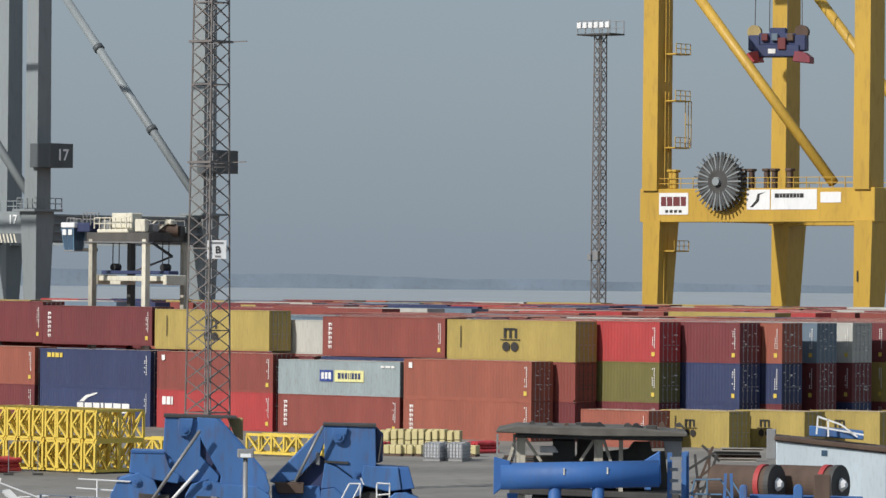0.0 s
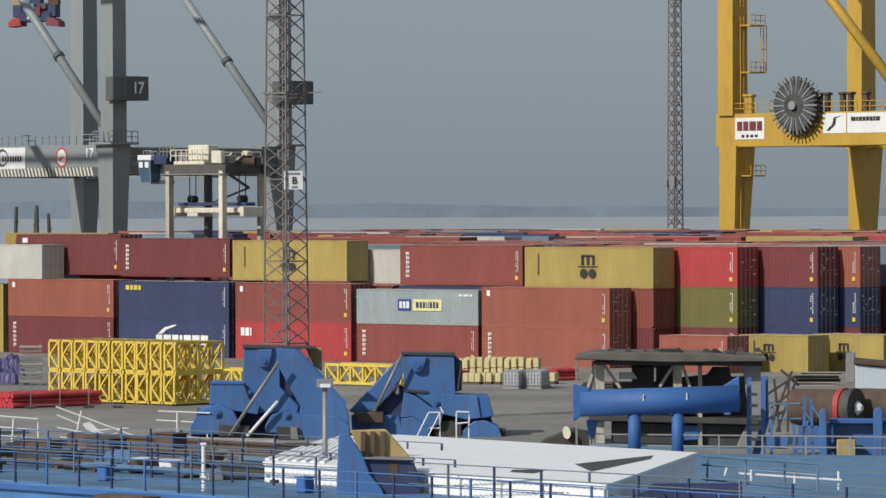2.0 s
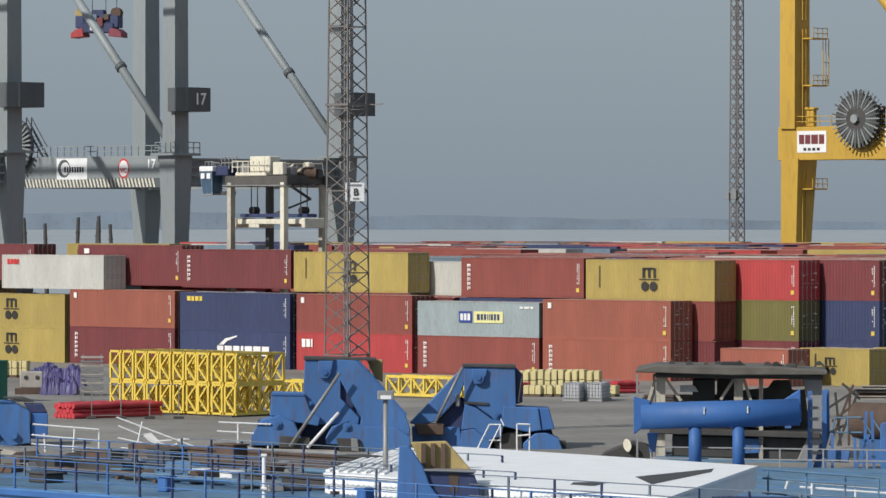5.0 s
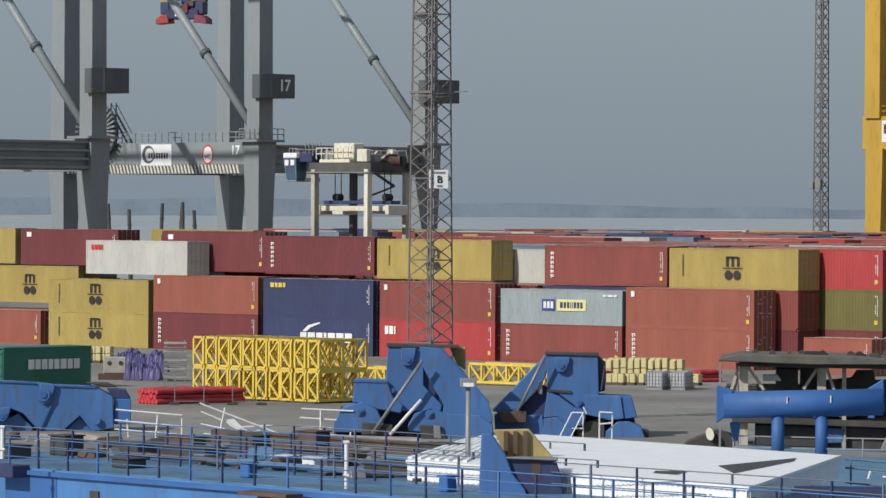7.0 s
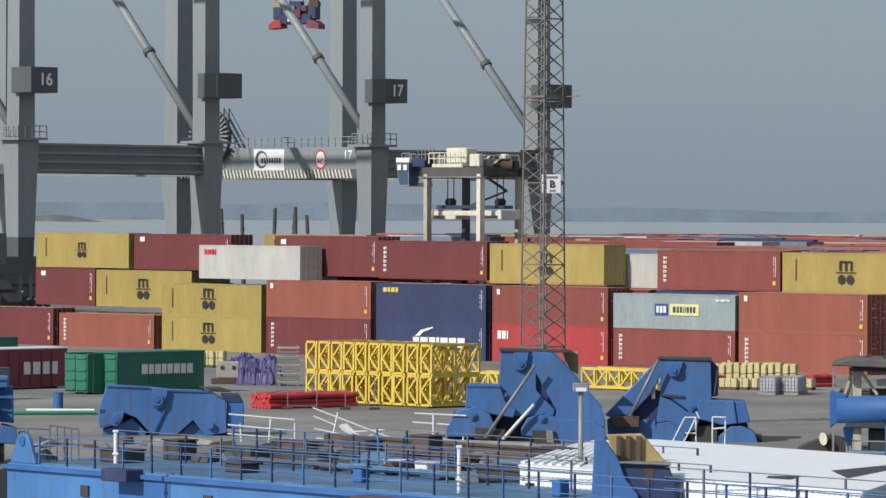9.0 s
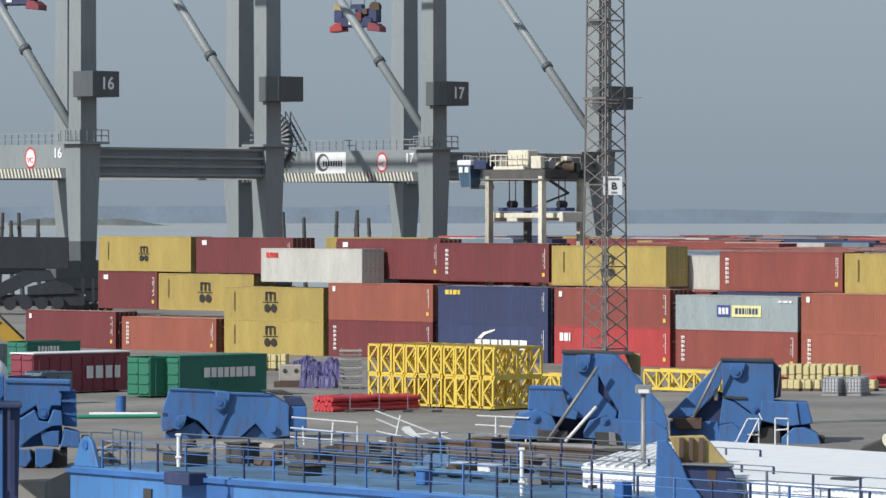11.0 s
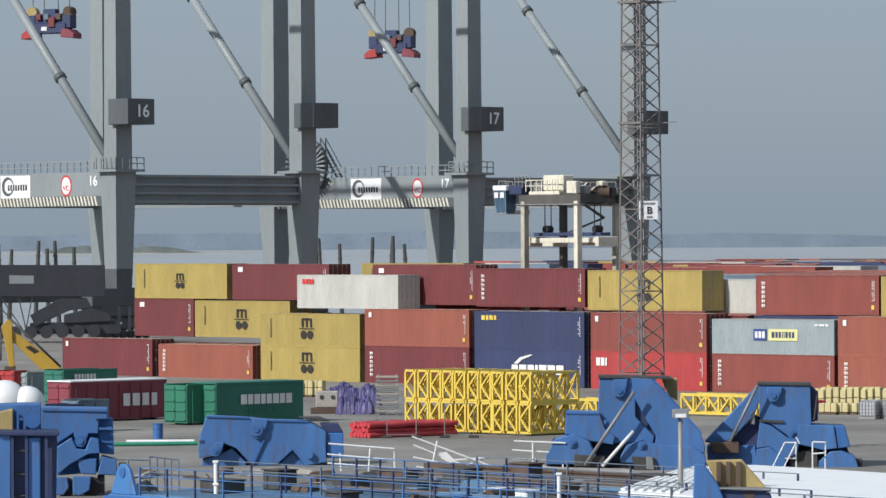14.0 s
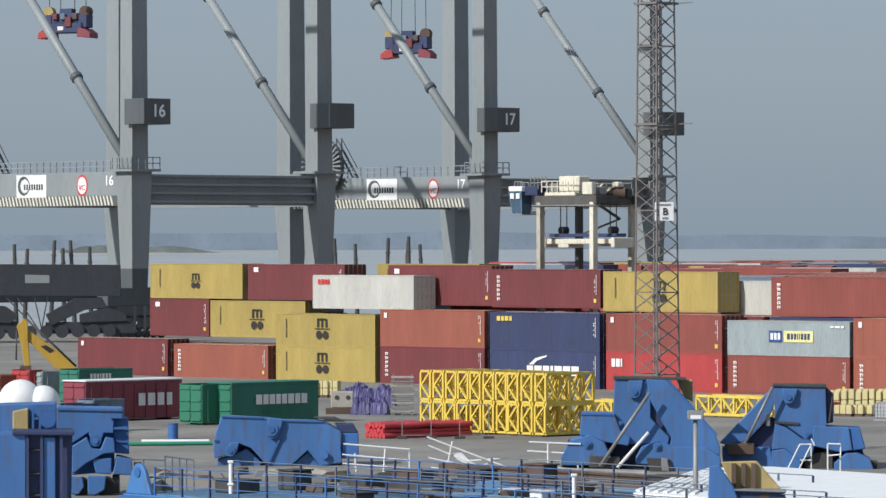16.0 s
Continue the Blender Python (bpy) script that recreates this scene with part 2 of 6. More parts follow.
def wave_panel(length, h0, h1, pitch=0.278, depth=0.022):
    """Corrugated wall along x, standing from h0 to h1, facing -y."""
    bm = bmesh.new()
    n = int(length / pitch)
    p = length / n
    xs = []
    for i in range(n):
        x = -length / 2 + i * p
        xs += [(x, 0), (x + 0.27 * p, 0), (x + 0.5 * p, depth), (x + 0.77 * p, depth)]
    xs.append((length / 2, 0))
    lo, hi = [bm.verts.new((x, y, h0)) for x, y in xs], [bm.verts.new((x, y, h1)) for x, y in xs]
    for i in range(len(xs) - 1):
        bm.faces.new((lo[i], lo[i + 1], hi[i + 1], hi[i]))
    return bm


def container_mesh(kind, L, H):
    key = (kind, round(L, 2), round(H, 2))
    if key in MESHES:
        return MESHES[key]
    W_ = 2.438
    if kind == "side_wall":
        bm = wave_panel(L - 0.3, 0.17, H - 0.08)
    elif kind == "roof":
        bm = boxes(((0, 0, H - 0.03), (L - 0.1, W_ - 0.12, 0.03)))
        for i in range(int(L / 1.1)):
            box(bm, (-L / 2 + 0.7 + i * 1.1, 0, H - 0.012), (0.5, W_ - 0.4, 0.02))
    elif kind == "frame":
        bm = bmesh.new()
        for sy in (-1, 1):
            box(bm, (0, sy * (W_ / 2 - 0.05), 0.085), (L - 0.3, 0.1, 0.17))
            box(bm, (0, sy * (W_ / 2 - 0.03), H - 0.04), (L - 0.3, 0.06, 0.08))
        for sx in (-1, 1):
            box(bm, (sx * (L / 2 - 0.06), 0, 0.1), (0.12, W_ - 0.3, 0.16))
            box(bm, (sx * (L / 2 - 0.06), 0, H - 0.07), (0.12, W_ - 0.3, 0.13))
        box(bm, (-L / 2 + 0.09, 0, H / 2), (0.04, W_ - 0.3, H - 0.2))
        box(bm, (0, 0, 0.15), (L - 0.3, W_ - 0.25, 0.05))
    elif kind == "corner_post":
        bm = boxes(((0, 0, H / 2), (0.17, 0.17, H - 0.24)))
    elif kind == "corner_casting":
        bm = boxes(((0, 0, 0), (0.18, 0.164, 0.12)), bevel=0.012)
    elif kind == "door":
        bm = boxes(((0, 0, H / 2), (0.05, 1.07, H - 0.32)), bevel=0.01)
        for k in range(4):
            box(bm, (0.02, 0, 0.35 + (k + 0.5) * (H - 0.6) / 4), (0.05, 0.9, (H - 0.6) / 4 - 0.12), 0.012)
    elif kind == "lock_rod":
        bm = bmesh.new()
        bar(bm, (0, 0, 0.08), (0, 0, H - 0.08), 0.045, sides=6)
        for z in (0.13, H * 0.33, H * 0.66, H - 0.13):
            box(bm, (0, 0, z), (0.07, 0.12, 0.09))
        box(bm, (0.03, 0.12, H * 0.42), (0.03, 0.32, 0.05))
    me = bpy.data.meshes.new(kind)
    bm.to_mesh(me)
    bm.free()
    me.materials.append(None)
    MESHES[key] = me
    return me


def cpart(kind, L, H, material, parent, m=None):
    ob = new(kind, container_mesh(kind, L, H))
    ob.parent = parent
    if m is not None:
        ob.matrix_basis = m
    ob.material_slots[0].link = "OBJECT"
    ob.material_slots[0].material = material
    return ob


NAMES = {"red": "oxide red", "maroon": "maroon", "orange": "orange-brown", "bright": "bright red", "yellow": "ochre yellow", "navy": "navy blue",
         "white": "off-white", "grey": "pale blue-grey", "green": "green", "olive": "olive green", "teal": "dark green", "wine": "wine red", "steel": "slate blue"}


def container(u, v, z, colour, L=12.19, H=2.9, rz=GRID, place=None, where="stacked in the yard", doors=True, full=True, extra=""):
    """A shipping container whose near right lower corner stands at (u, v)."""
    p = place or yard(u, v, z)
    a = Vector((math.cos(radians(rz)), math.sin(radians(rz)), 0))
    b = Vector((-a.y, a.x, 0))
    c = p - a * (L / 2) + b * 1.219
    size = "long" if L > 8 else "short"
    t = thing("shipping_container", pose(c.x, c.y, c.z, 0, 0, rz), f"{NAMES[colour]} {size} corrugated steel shipping container {extra}{where}", "container", "containers in the yard")
    m = PAINT[colour]
    cpart("side_wall", L, H, m, t, pose(0, -1.205, 0))
    cpart("side_wall", L, H, m, t, pose(0, 1.205, 0, 0, 0, 180))
    cpart("roof", L, H, ROOF if colour != "white" else m, t)
    cpart("frame", L, H, m, t)
    for sx in (-1, 1):
        for sy in (-1, 1):
            cpart("corner_post", L, H, m, t, pose(sx * (L / 2 - 0.09), sy * 1.13, 0))
            if full:
                for zz in (0.06, H - 0.06):
                    cpart("corner_casting", L, H, m, t, pose(sx * (L / 2 - 0.09), sy * 1.137, zz))
    for sy in (-1, 1):
        d = cpart("door", L, H, m, t, pose(L / 2 - 0.06, sy * 0.54, 0))
        if doors:
            for k in (-0.28, 0.22):
                cpart("lock_rod", L, H, RODGREY if full else GASKET, d, pose(0.05, k * sy, 0))
    t["len"], t["hgt"] = L, H
    return t


def decal(t, x, z, w, h, material, name="marking", y=-1.262):
    """A flat plate on the near long side."""
    ob = part(name, boxes(((0, 0, 0), (w, 0.006, h))), material, t)
    ob.location = (x, y, z)
    return ob


def codes(t, side="right", extra=True):
    """Rows of small unreadable lettering down the panel's end."""
    L, H = t["len"], t["hgt"]
    s = 1 if side == "right" else -1
    bm = bmesh.new()
    rng = random.Random(int(t.location.x * 10))
    for k in range(9):
        for c in range(2):
            if c == 0 or rng.random() < 0.45:
                box(bm, (s * (L / 2 - 0.42 - 0.17 * c), -1.263, H * 0.84 - k * H * 0.058), (0.07, 0.006, H * 0.038))
    tagged(part("code_mark", bm, MARK, t), kind="stuff")
    bm = bmesh.new()
    for k in range(8):
        box(bm, (L / 2 + 0.045, rng.uniform(-0.95, 0.95), H * rng.uniform(0.3, 0.85)), (0.006, rng.uniform(0.1, 0.3), 0.06))
    tagged(part("door_code_mark", bm, MARK, t), kind="stuff")
    if extra:
        decal(t, s * (L / 2 - 0.55), H * 0.2, 0.28, 0.3, YELMARK, "sticker")


def upright_mark(t, x, material=None):
    """A vertical line of letter-sized bars."""
    H = t["hgt"]
    bm = bmesh.new()
    for k in range(6):
        z = H * 0.82 - k * H * 0.115
        box(bm, (x, -1.263, z), (0.34, 0.006, 0.07)), box(bm, (x - 0.08, -1.263, z - 0.12), (0.09, 0.006, 0.16)), box(bm, (x + 0.12, -1.263, z - 0.1), (0.1, 0.006, 0.1))
    tagged(part("name_mark", bm, material or MARK, t), kind="stuff")


def three_letter_mark(t, x, z, k=1.0):
    """A line's emblem as plain arches over a rule and two blocks."""
    bm = bmesh.new()
    for i in (-1, 0, 1):
        box(bm, (x + i * 0.52 * k, -1.263, z + 0.55 * k), (0.22 * k, 0.006, 0.7 * k))
    box(bm, (x - 0.05 * k, -1.263, z + 0.86 * k), (1.1 * k, 0.006, 0.16 * k))
    box(bm, (x, -1.263, z + 0.08 * k), (1.9 * k, 0.006, 0.07 * k))
    for i in (-1, 1):
        bmesh.ops.create_circle(bm, cap_ends=True, segments=14, radius=0.36 * k, matrix=pose(x + i * 0.4 * k, -1.266, z - 0.42 * k, 90))
    tagged(part("emblem", bm, BLACKMARK, t), kind="stuff")
    bm = bmesh.new()
    for k2 in range(10):
        box(bm, (-t["len"] / 2 + 1.35, -1.263, t["hgt"] * 0.82 - k2 * 0.16), (0.12, 0.006, 0.11))
    tagged(part("code_mark", bm, BLACKMARK, t), kind="stuff")


def word_bars(t, x, z, widths, h, material, y=-1.262, gap=0.1):
    """A word as one plain bar for each letter."""
    c = x - (sum(widths) + gap * (len(widths) - 1)) / 2
    for w in widths:
        part("letter_bar", boxes(((c + w / 2, y, z), (w, 0.006, h))), material, t)
        c += w + gap




def row_at(u, v):
    """Rows behind the first stand close together, their ends stepping out."""
    k = 1.6 * min(v / 4.36, 4.0)
    return u + k, v - k


# first row: (right end u, colour below, colour above, heights)
FIRST = [(0.0, "orange", "orange", 2.88, 2.88), (-12.55, "red", "grey", 2.9, 2.59), (-25.3, "bright", "red", 2.92, 2.95),
         (-38.2, "navy", "navy", 2.94, 2.95), (-51.0, "maroon", "orange", 3.0, 2.98), (-63.8, "yellow", "yellow", 2.82, 2.72),
         (-77.0, "orange", None, 2.82, 0), (-90.0, "maroon", None, 3.2, 0)]
row1 = {}
for u, lo, hi, h0, h1 in FIRST:
    row1[u, 0] = container(u, 0, 0, lo, H=h0)
    if hi:
        row1[u, 1] = container(u, 0, h0, hi, H=h1)
for (u, k), t in row1.items():
    c = t["label"]
    if "yellow" in c:
        three_letter_mark(t, -0.3, 1.4)
    elif "grey" in c:
        decal(t, -1.2, 1.45, 1.3, 0.85, BLUEMARK, "panel")
        decal(t, 1.1, 1.45, 2.9, 0.85, mat("pale_yellow_panel", (0.7, 0.66, 0.3), bump=0), "panel")
        word_bars(t, -1.2, 1.45, (0.26, 0.26, 0.26), 0.5, MARK, -1.267)
        word_bars(t, 1.1, 1.45, (0.3, 0.24, 0.24, 0.1, 0.1, 0.24, 0.24, 0.24), 0.45, PAINT["navy"], -1.267, 0.08)
        word_bars(t, 4.9, 2.2, (0.35, 0.5, 0.3), 0.16, MARK)
    elif "bright" in c:
        word_bars(t, -4.9, 2.1, (0.38, 0.4, 0.16), 0.62, MARK)
        codes(t)
    elif "navy" in c:
        codes(t, extra=False)
        if k:
            word_bars(t, -4.4, 2.45, (0.4, 0.3, 0.4, 0.3), 0.36, YELMARK)
        else:
            word_bars(t, 1.0, 1.35, (0.7, 0.8, 0.7, 0.3, 0.8, 0.8, 0.8), 0.75, MARK, gap=0.14)
            part("swoosh", slab([(-0.4, 1.8), (0.3, 2.3), (1.6, 2.55), (1.6, 2.45), (0.5, 2.1), (0.1, 1.8)], 0.006), MARK, t).location = (-1.25, -1.264, 0)
    else:
        codes(t)
        if k == 0 and u > -80:
            upright_mark(t, -5.3)
        else:
            decal(t, -5.4, t["hgt"] * 0.84, 0.34, 0.42, MARK, "sticker")

# second row, three high at its ends
V2, V3, V4 = 4.36, 8.72, 13.08
SECOND = [(0.2, V2, 5.72, "yellow", 2.95), (-12.2, V2, 5.8, "red", 2.95), (-29.9, V2, 6.0, "yellow", 3.1), (-42.4, V2, 6.2, "maroon", 3.05),
          (-54.6, V2, 6.3, "maroon", 3.25), (-59.2, 0.0, 5.99, "white", 2.75), (-85.0, V2, 6.65, "yellow", 3.0), (-77.0, V2, 3.4, "yellow", 3.1),
          (-21.6, V3, 5.8, "white", 2.59), (-72.1, V2, 6.6, "maroon", 3.0), (-60.5, V3, 6.75, "yellow", 2.9), (-89.35, V2, 3.4, "maroon", 3.2)]
for u, v, z, colr, h in SECOND:
    t = container(*row_at(u, v), z, colr, L=7.9 if u == -89.35 else 12.19, H=h)
    if colr == "yellow":
        three_letter_mark(t, 0.0, 1.45, 0.75 if u == -85.0 else 1.0)
    elif colr == "white":
        word_bars(t, -4.9 if u == -21.6 else -4.7, 2.2, (0.3, 0.3, 0.3, 0.2), 0.42, REDMARK)
    else:
        codes(t)
        if u in (-12.2, -42.4):
            upright_mark(t, -5.3)
        else:
            decal(t, 1.1 - t["len"] / 2, h * 0.85, 0.6, 0.4, MARK, "sticker")
# what carries them
rng = random.Random(4)
for k, (u, colr) in enumerate([(0.2, "red"), (-12.4, "navy"), (-25.2, "maroon"), (-38.0, "red"), (-50.8, "yellow"), (-63.6, "maroon"), (-76.4, "orange"), (-89.2, "yellow")]):
    for lv in range(2):
        if u < -60 and lv == 1:
            continue
        z = 2.86 * lv
        container(*row_at(u, V2), z, colr if lv else "maroon", H=2.86, full=False)

# rows behind, ends stepping back; colours of the visible end stacks from the top down
ENDS = [(V3, 4.1, ("bright", "olive", "maroon")), (V4, 7.6, ("maroon", "navy", "navy")), (17.44, 7.7, ("orange", "navy", "maroon")),
        (21.8, 7.6, ("steel", "maroon", "maroon")), (26.2, 7.6, ("white", "maroon", "navy")), (30.5, 7.6, ("maroon", "yellow", "maroon")),
        (34.9, 7.6, ("maroon", "yellow", "navy")), (39.2, 7.6, ("maroon", "navy", "maroon")), (43.6, 7.6, ("orange", "steel", "maroon")),
        (48.0, 7.4, ("maroon", "yellow", "navy")), (52.3, 7.4, ("red", "red", "maroon")), (56.7, 7.4, ("maroon", "red", "maroon"))]
for v, u, cs in ENDS:
    for lv, colr in enumerate(reversed(cs)):
        t = container(*row_at(u, v), lv * 2.9, colr, H=2.9)
        codes(t)
        if lv == 2 and v > 9:
            container(*row_at(u - 12.7, v), 5.8, rng.choice(("red", "maroon", "orange", "bright")), full=False, doors=False)
# short boxes on the ground before the row ends
for v, u, colr in ((-2.8, 12.9, "orange"), (1.56, 16.6, "yellow"), (5.9, 19.9, "yellow"), (10.3, 23.2, "yellow"), (14.6, 26.4, "yellow"), (19.0, 29.6, "yellow")):
    t = container(u, v, 0, colr, L=6.06, H=2.59)
    if colr == "yellow":
        three_letter_mark(t, -0.4, 1.3, 0.7)
    else:
        codes(t, extra=False)
# far tops of the block, seen between the near rows and the quay
POOL = ["red", "maroon", "orange", "bright", "red", "maroon", "navy", "yellow", "steel", "red", "white"]
FAROFF = {}
for i in range(58):
    v = 61.2 + i * 6.2
    for j in range(26):
        u = 7.2 - j * 12.75
        q = yard(u - 6, v)
        g = 8000 * q.x / q.y
        if not -60 < g < 1420 or u < -198 or q.y > 640 or (v > 206 and u < -100) or (g < 250 and q.y < 520):
            continue
        colr = rng.choice(POOL)
        if q.y < 415 and i % 2 == 0:
            container(*row_at(u, v), 5.8, colr, H=2.75 + 0.16 * rng.random(), full=False, doors=False)
        elif q.y >= 415:
            FAROFF.setdefault(colr, []).append((*row_at(u, v), 8.72 + 0.32 * rng.random()))
for i in range(11):
    v = V3 + 4.36 * (i + 1)
    for j in range(2, 8):
        u = (ENDS[i + 1][1] if i + 1 < len(ENDS) else 8) - j * 12.75
        if rng.random() < 0.6 and u > -62:
            container(*row_at(u, v), 5.8, rng.choice(POOL), H=2.8 + 0.1 * rng.random(), full=False, doors=False)

# the yard's farthest rows, too far off to tell apart
for colr, spots in FAROFF.items():
    bm = bmesh.new()
    for u, v, h in spots:
        c = yard(u - 6.1, v + 1.22)
        box(bm, (0, 0, h / 2), (12.19, 2.44, h), 0, pose(c.x, c.y, 0, 0, 0, GRID))
    ob = part("distant_containers", bm, PAINT[colr])
    ob.data.materials.append(ROOF)
    for f in ob.data.polygons:
        if f.normal.z > 0.9 and (f.index // 6) % 3:
            f.material_index = 1
    tagged(ob, f"far-off rows of {NAMES[colr]} stacked shipping containers", "containers", kind="stuff")
# ---- lattice light masts ----
def light_mast(m, height, w0, w1, bay, label, lamps=True, thick=0.16):
    t = thing("light_mast", m, label, "light mast", "light masts")
    nb = int(height / bay)
    def wid(z):
        return (w0 + (w1 - w0) * z / height) / 2
    cor = [(-1, -1), (1, -1), (1, 1), (-1, 1)]
    for sx, sy in cor:
        bm = bmesh.new()
        bar(bm, (sx * w0 / 2, sy * w0 / 2, 0), (sx * w1 / 2, sy * w1 / 2, height), thick, sides=6)
        part("leg", bm, RUSTSTEEL, t)
    for k in range(4):
        (ax, ay), (bx, by) = cor[k], cor[(k + 1) % 4]
        rest = bmesh.new()
        for i in range(nb):
            z0, z1 = i * height / nb, (i + 1) * height / nb
            p, q = wid(z0), wid(z1)
            for a, b in (((ax * p, ay * p, z0), (bx * q, by * q, z1)), ((bx * p, by * p, z0), (ax * q, ay * q, z1))):
                if k < 2:
                    part("brace", bar(bmesh.new(), a, b, thick * 0.42), RUSTSTEEL, t)
                else:
                    bar(rest, a, b, thick * 0.42)
            if i % 5 == 0:
                bar(rest, (ax * p, ay * p, z0), (bx * p, by * p, z0), thick * 0.6)
        tagged(part("bracing", rest, RUSTSTEEL, t), kind="stuff")
    bm = bmesh.new()
    for sx in (-0.2, 0.2):
        bar(bm, (sx, 0, 0.4), (sx, 0, height), 0.05)
    for i in range(int(height / 0.6)):
        bar(bm, (-0.2, 0, 0.5 + i * 0.6), (0.2, 0, 0.5 + i * 0.6), 0.035)
    part("ladder", bm, GALV, t)
    if lamps:
        bm = boxes(((0, 0, height + 0.1), (5.6, 3.2, 0.2)))
        part("platform", bm, DARK, t)
        bm = bmesh.new()
        for sx in (-2.75, -1.4, 0, 1.4, 2.75):
            for sy in (-1.5, 1.5):
                bar(bm, (sx, sy, height), (sx, sy, height + 1.9), 0.09)
        for z in (1.0, 1.9):
            for sy in (-1.5, 1.5):
                bar(bm, (-2.75, sy, height + z), (2.75, sy, height + z), 0.09)
        part("railing", bm, GALV, t)
        for k in range(6):
            part("floodlight", boxes(((-2.4 + k * 0.96, -1.55, height + 1.3), (0.7, 0.35, 0.8)), bevel=0.06), WHITE, t)
    return t


base = sight(178, 0, 240)
mast = light_mast(pose(base.x, base.y, 0, 0, 0, GRID), 36.5, 1.73, 1.15, 0.865, "rusty grey lattice light mast standing behind the blue bogies", thick=0.1)
plate = pose(0.45, 0.2, 0, 0, 0, 45)
part("sign_plate", boxes(((-0.08, -0.82, 12.98), (1.0, 0.05, 0.98))), WHITE, mast).matrix_basis = plate
lettering("B", 0.52, BLACKMARK, mast, plate @ pose(-0.02, -0.86, 12.95, 90), "letter", bold=0.01)
for x, z, w in ((-0.08, 13.33, 0.7), (-0.42, 12.95, 0.14), (-0.42, 12.78, 0.18), (-0.02, 12.62, 0.3)):
    part("letter_bar", boxes(((x, -0.86, z), (w, 0.02, 0.1))), GALV, mast).matrix_basis = plate
for z in (17.6, 24.0):
    bm = bmesh.new()
    for sx, sy in ((0, -1), (0, 1), (1, 0), (-1, 0)):
        c = (0.78 * sx, 0.78 * sy, z)
        box(bm, c, (1.7 if sx == 0 else 0.12, 1.7 if sy == 0 else 0.12, 0.12))
    bar(bm, (0.7, 0.7, z), (1.5, 1.2, z + 0.05), 0.06)
    part("ring_frame", bm, RUSTSTEEL, mast)
p = sight(870, 177, 600)
mast = light_mast(pose(p.x, p.y, 0, 0, 0, GRID), 44.6, 1.5, 1.15, 1.3, "slender grey lattice light mast with a floodlight platform", thick=0.17)
part("switch_box", boxes(((0.3, -0.9, 15.2), (0.9, 0.5, 1.3)), ((-0.8, -0.9, 15.0), (0.6, 0.4, 0.9)), bevel=0.04), GALV, mast)


# ---- ship-to-shore cranes ----
def box_leg(w0, d0, w1, d1, z0, z1, off=(0, 0)):
    """A tapering box column."""
    def ring(w, d, z, ox, oy):
        return [(ox - w / 2, oy - d / 2, z), (ox + w / 2, oy - d / 2, z), (ox + w / 2, oy + d / 2, z), (ox - w / 2, oy + d / 2, z)]
    return loft([ring(w0, d0, z0, 0, 0), ring(w1, d1, z1, *off)])


def rail_run(t, a, b, z, h=1.1, material=GALV, n=None, name="railing", w=0.07, split=False):
    a, b = Vector((*a, z)), Vector((*b, z))
    n = n or max(2, int((b - a).length / 1.6))
    if split:
        for i in range(n + 1):
            q = a.lerp(b, i / n)
            part("rail_post", bar(bmesh.new(), q, q + Vector((0, 0, h)), w), material, t)
        for k in (0.5, 1.0):
            part("hand_rail", bar(bmesh.new(), a + Vector((0, 0, h * k)), b + Vector((0, 0, h * k)), w), material, t)
        return None
    bm = bmesh.new()
    for i in range(n + 1):
        q = a.lerp(b, i / n)
        bar(bm, q, q + Vector((0, 0, h)), w)
    for k in (0.5, 1.0):
        bar(bm, a + Vector((0, 0, h * k)), b + Vector((0, 0, h * k)), w)
    return part(name, bm, material, t)


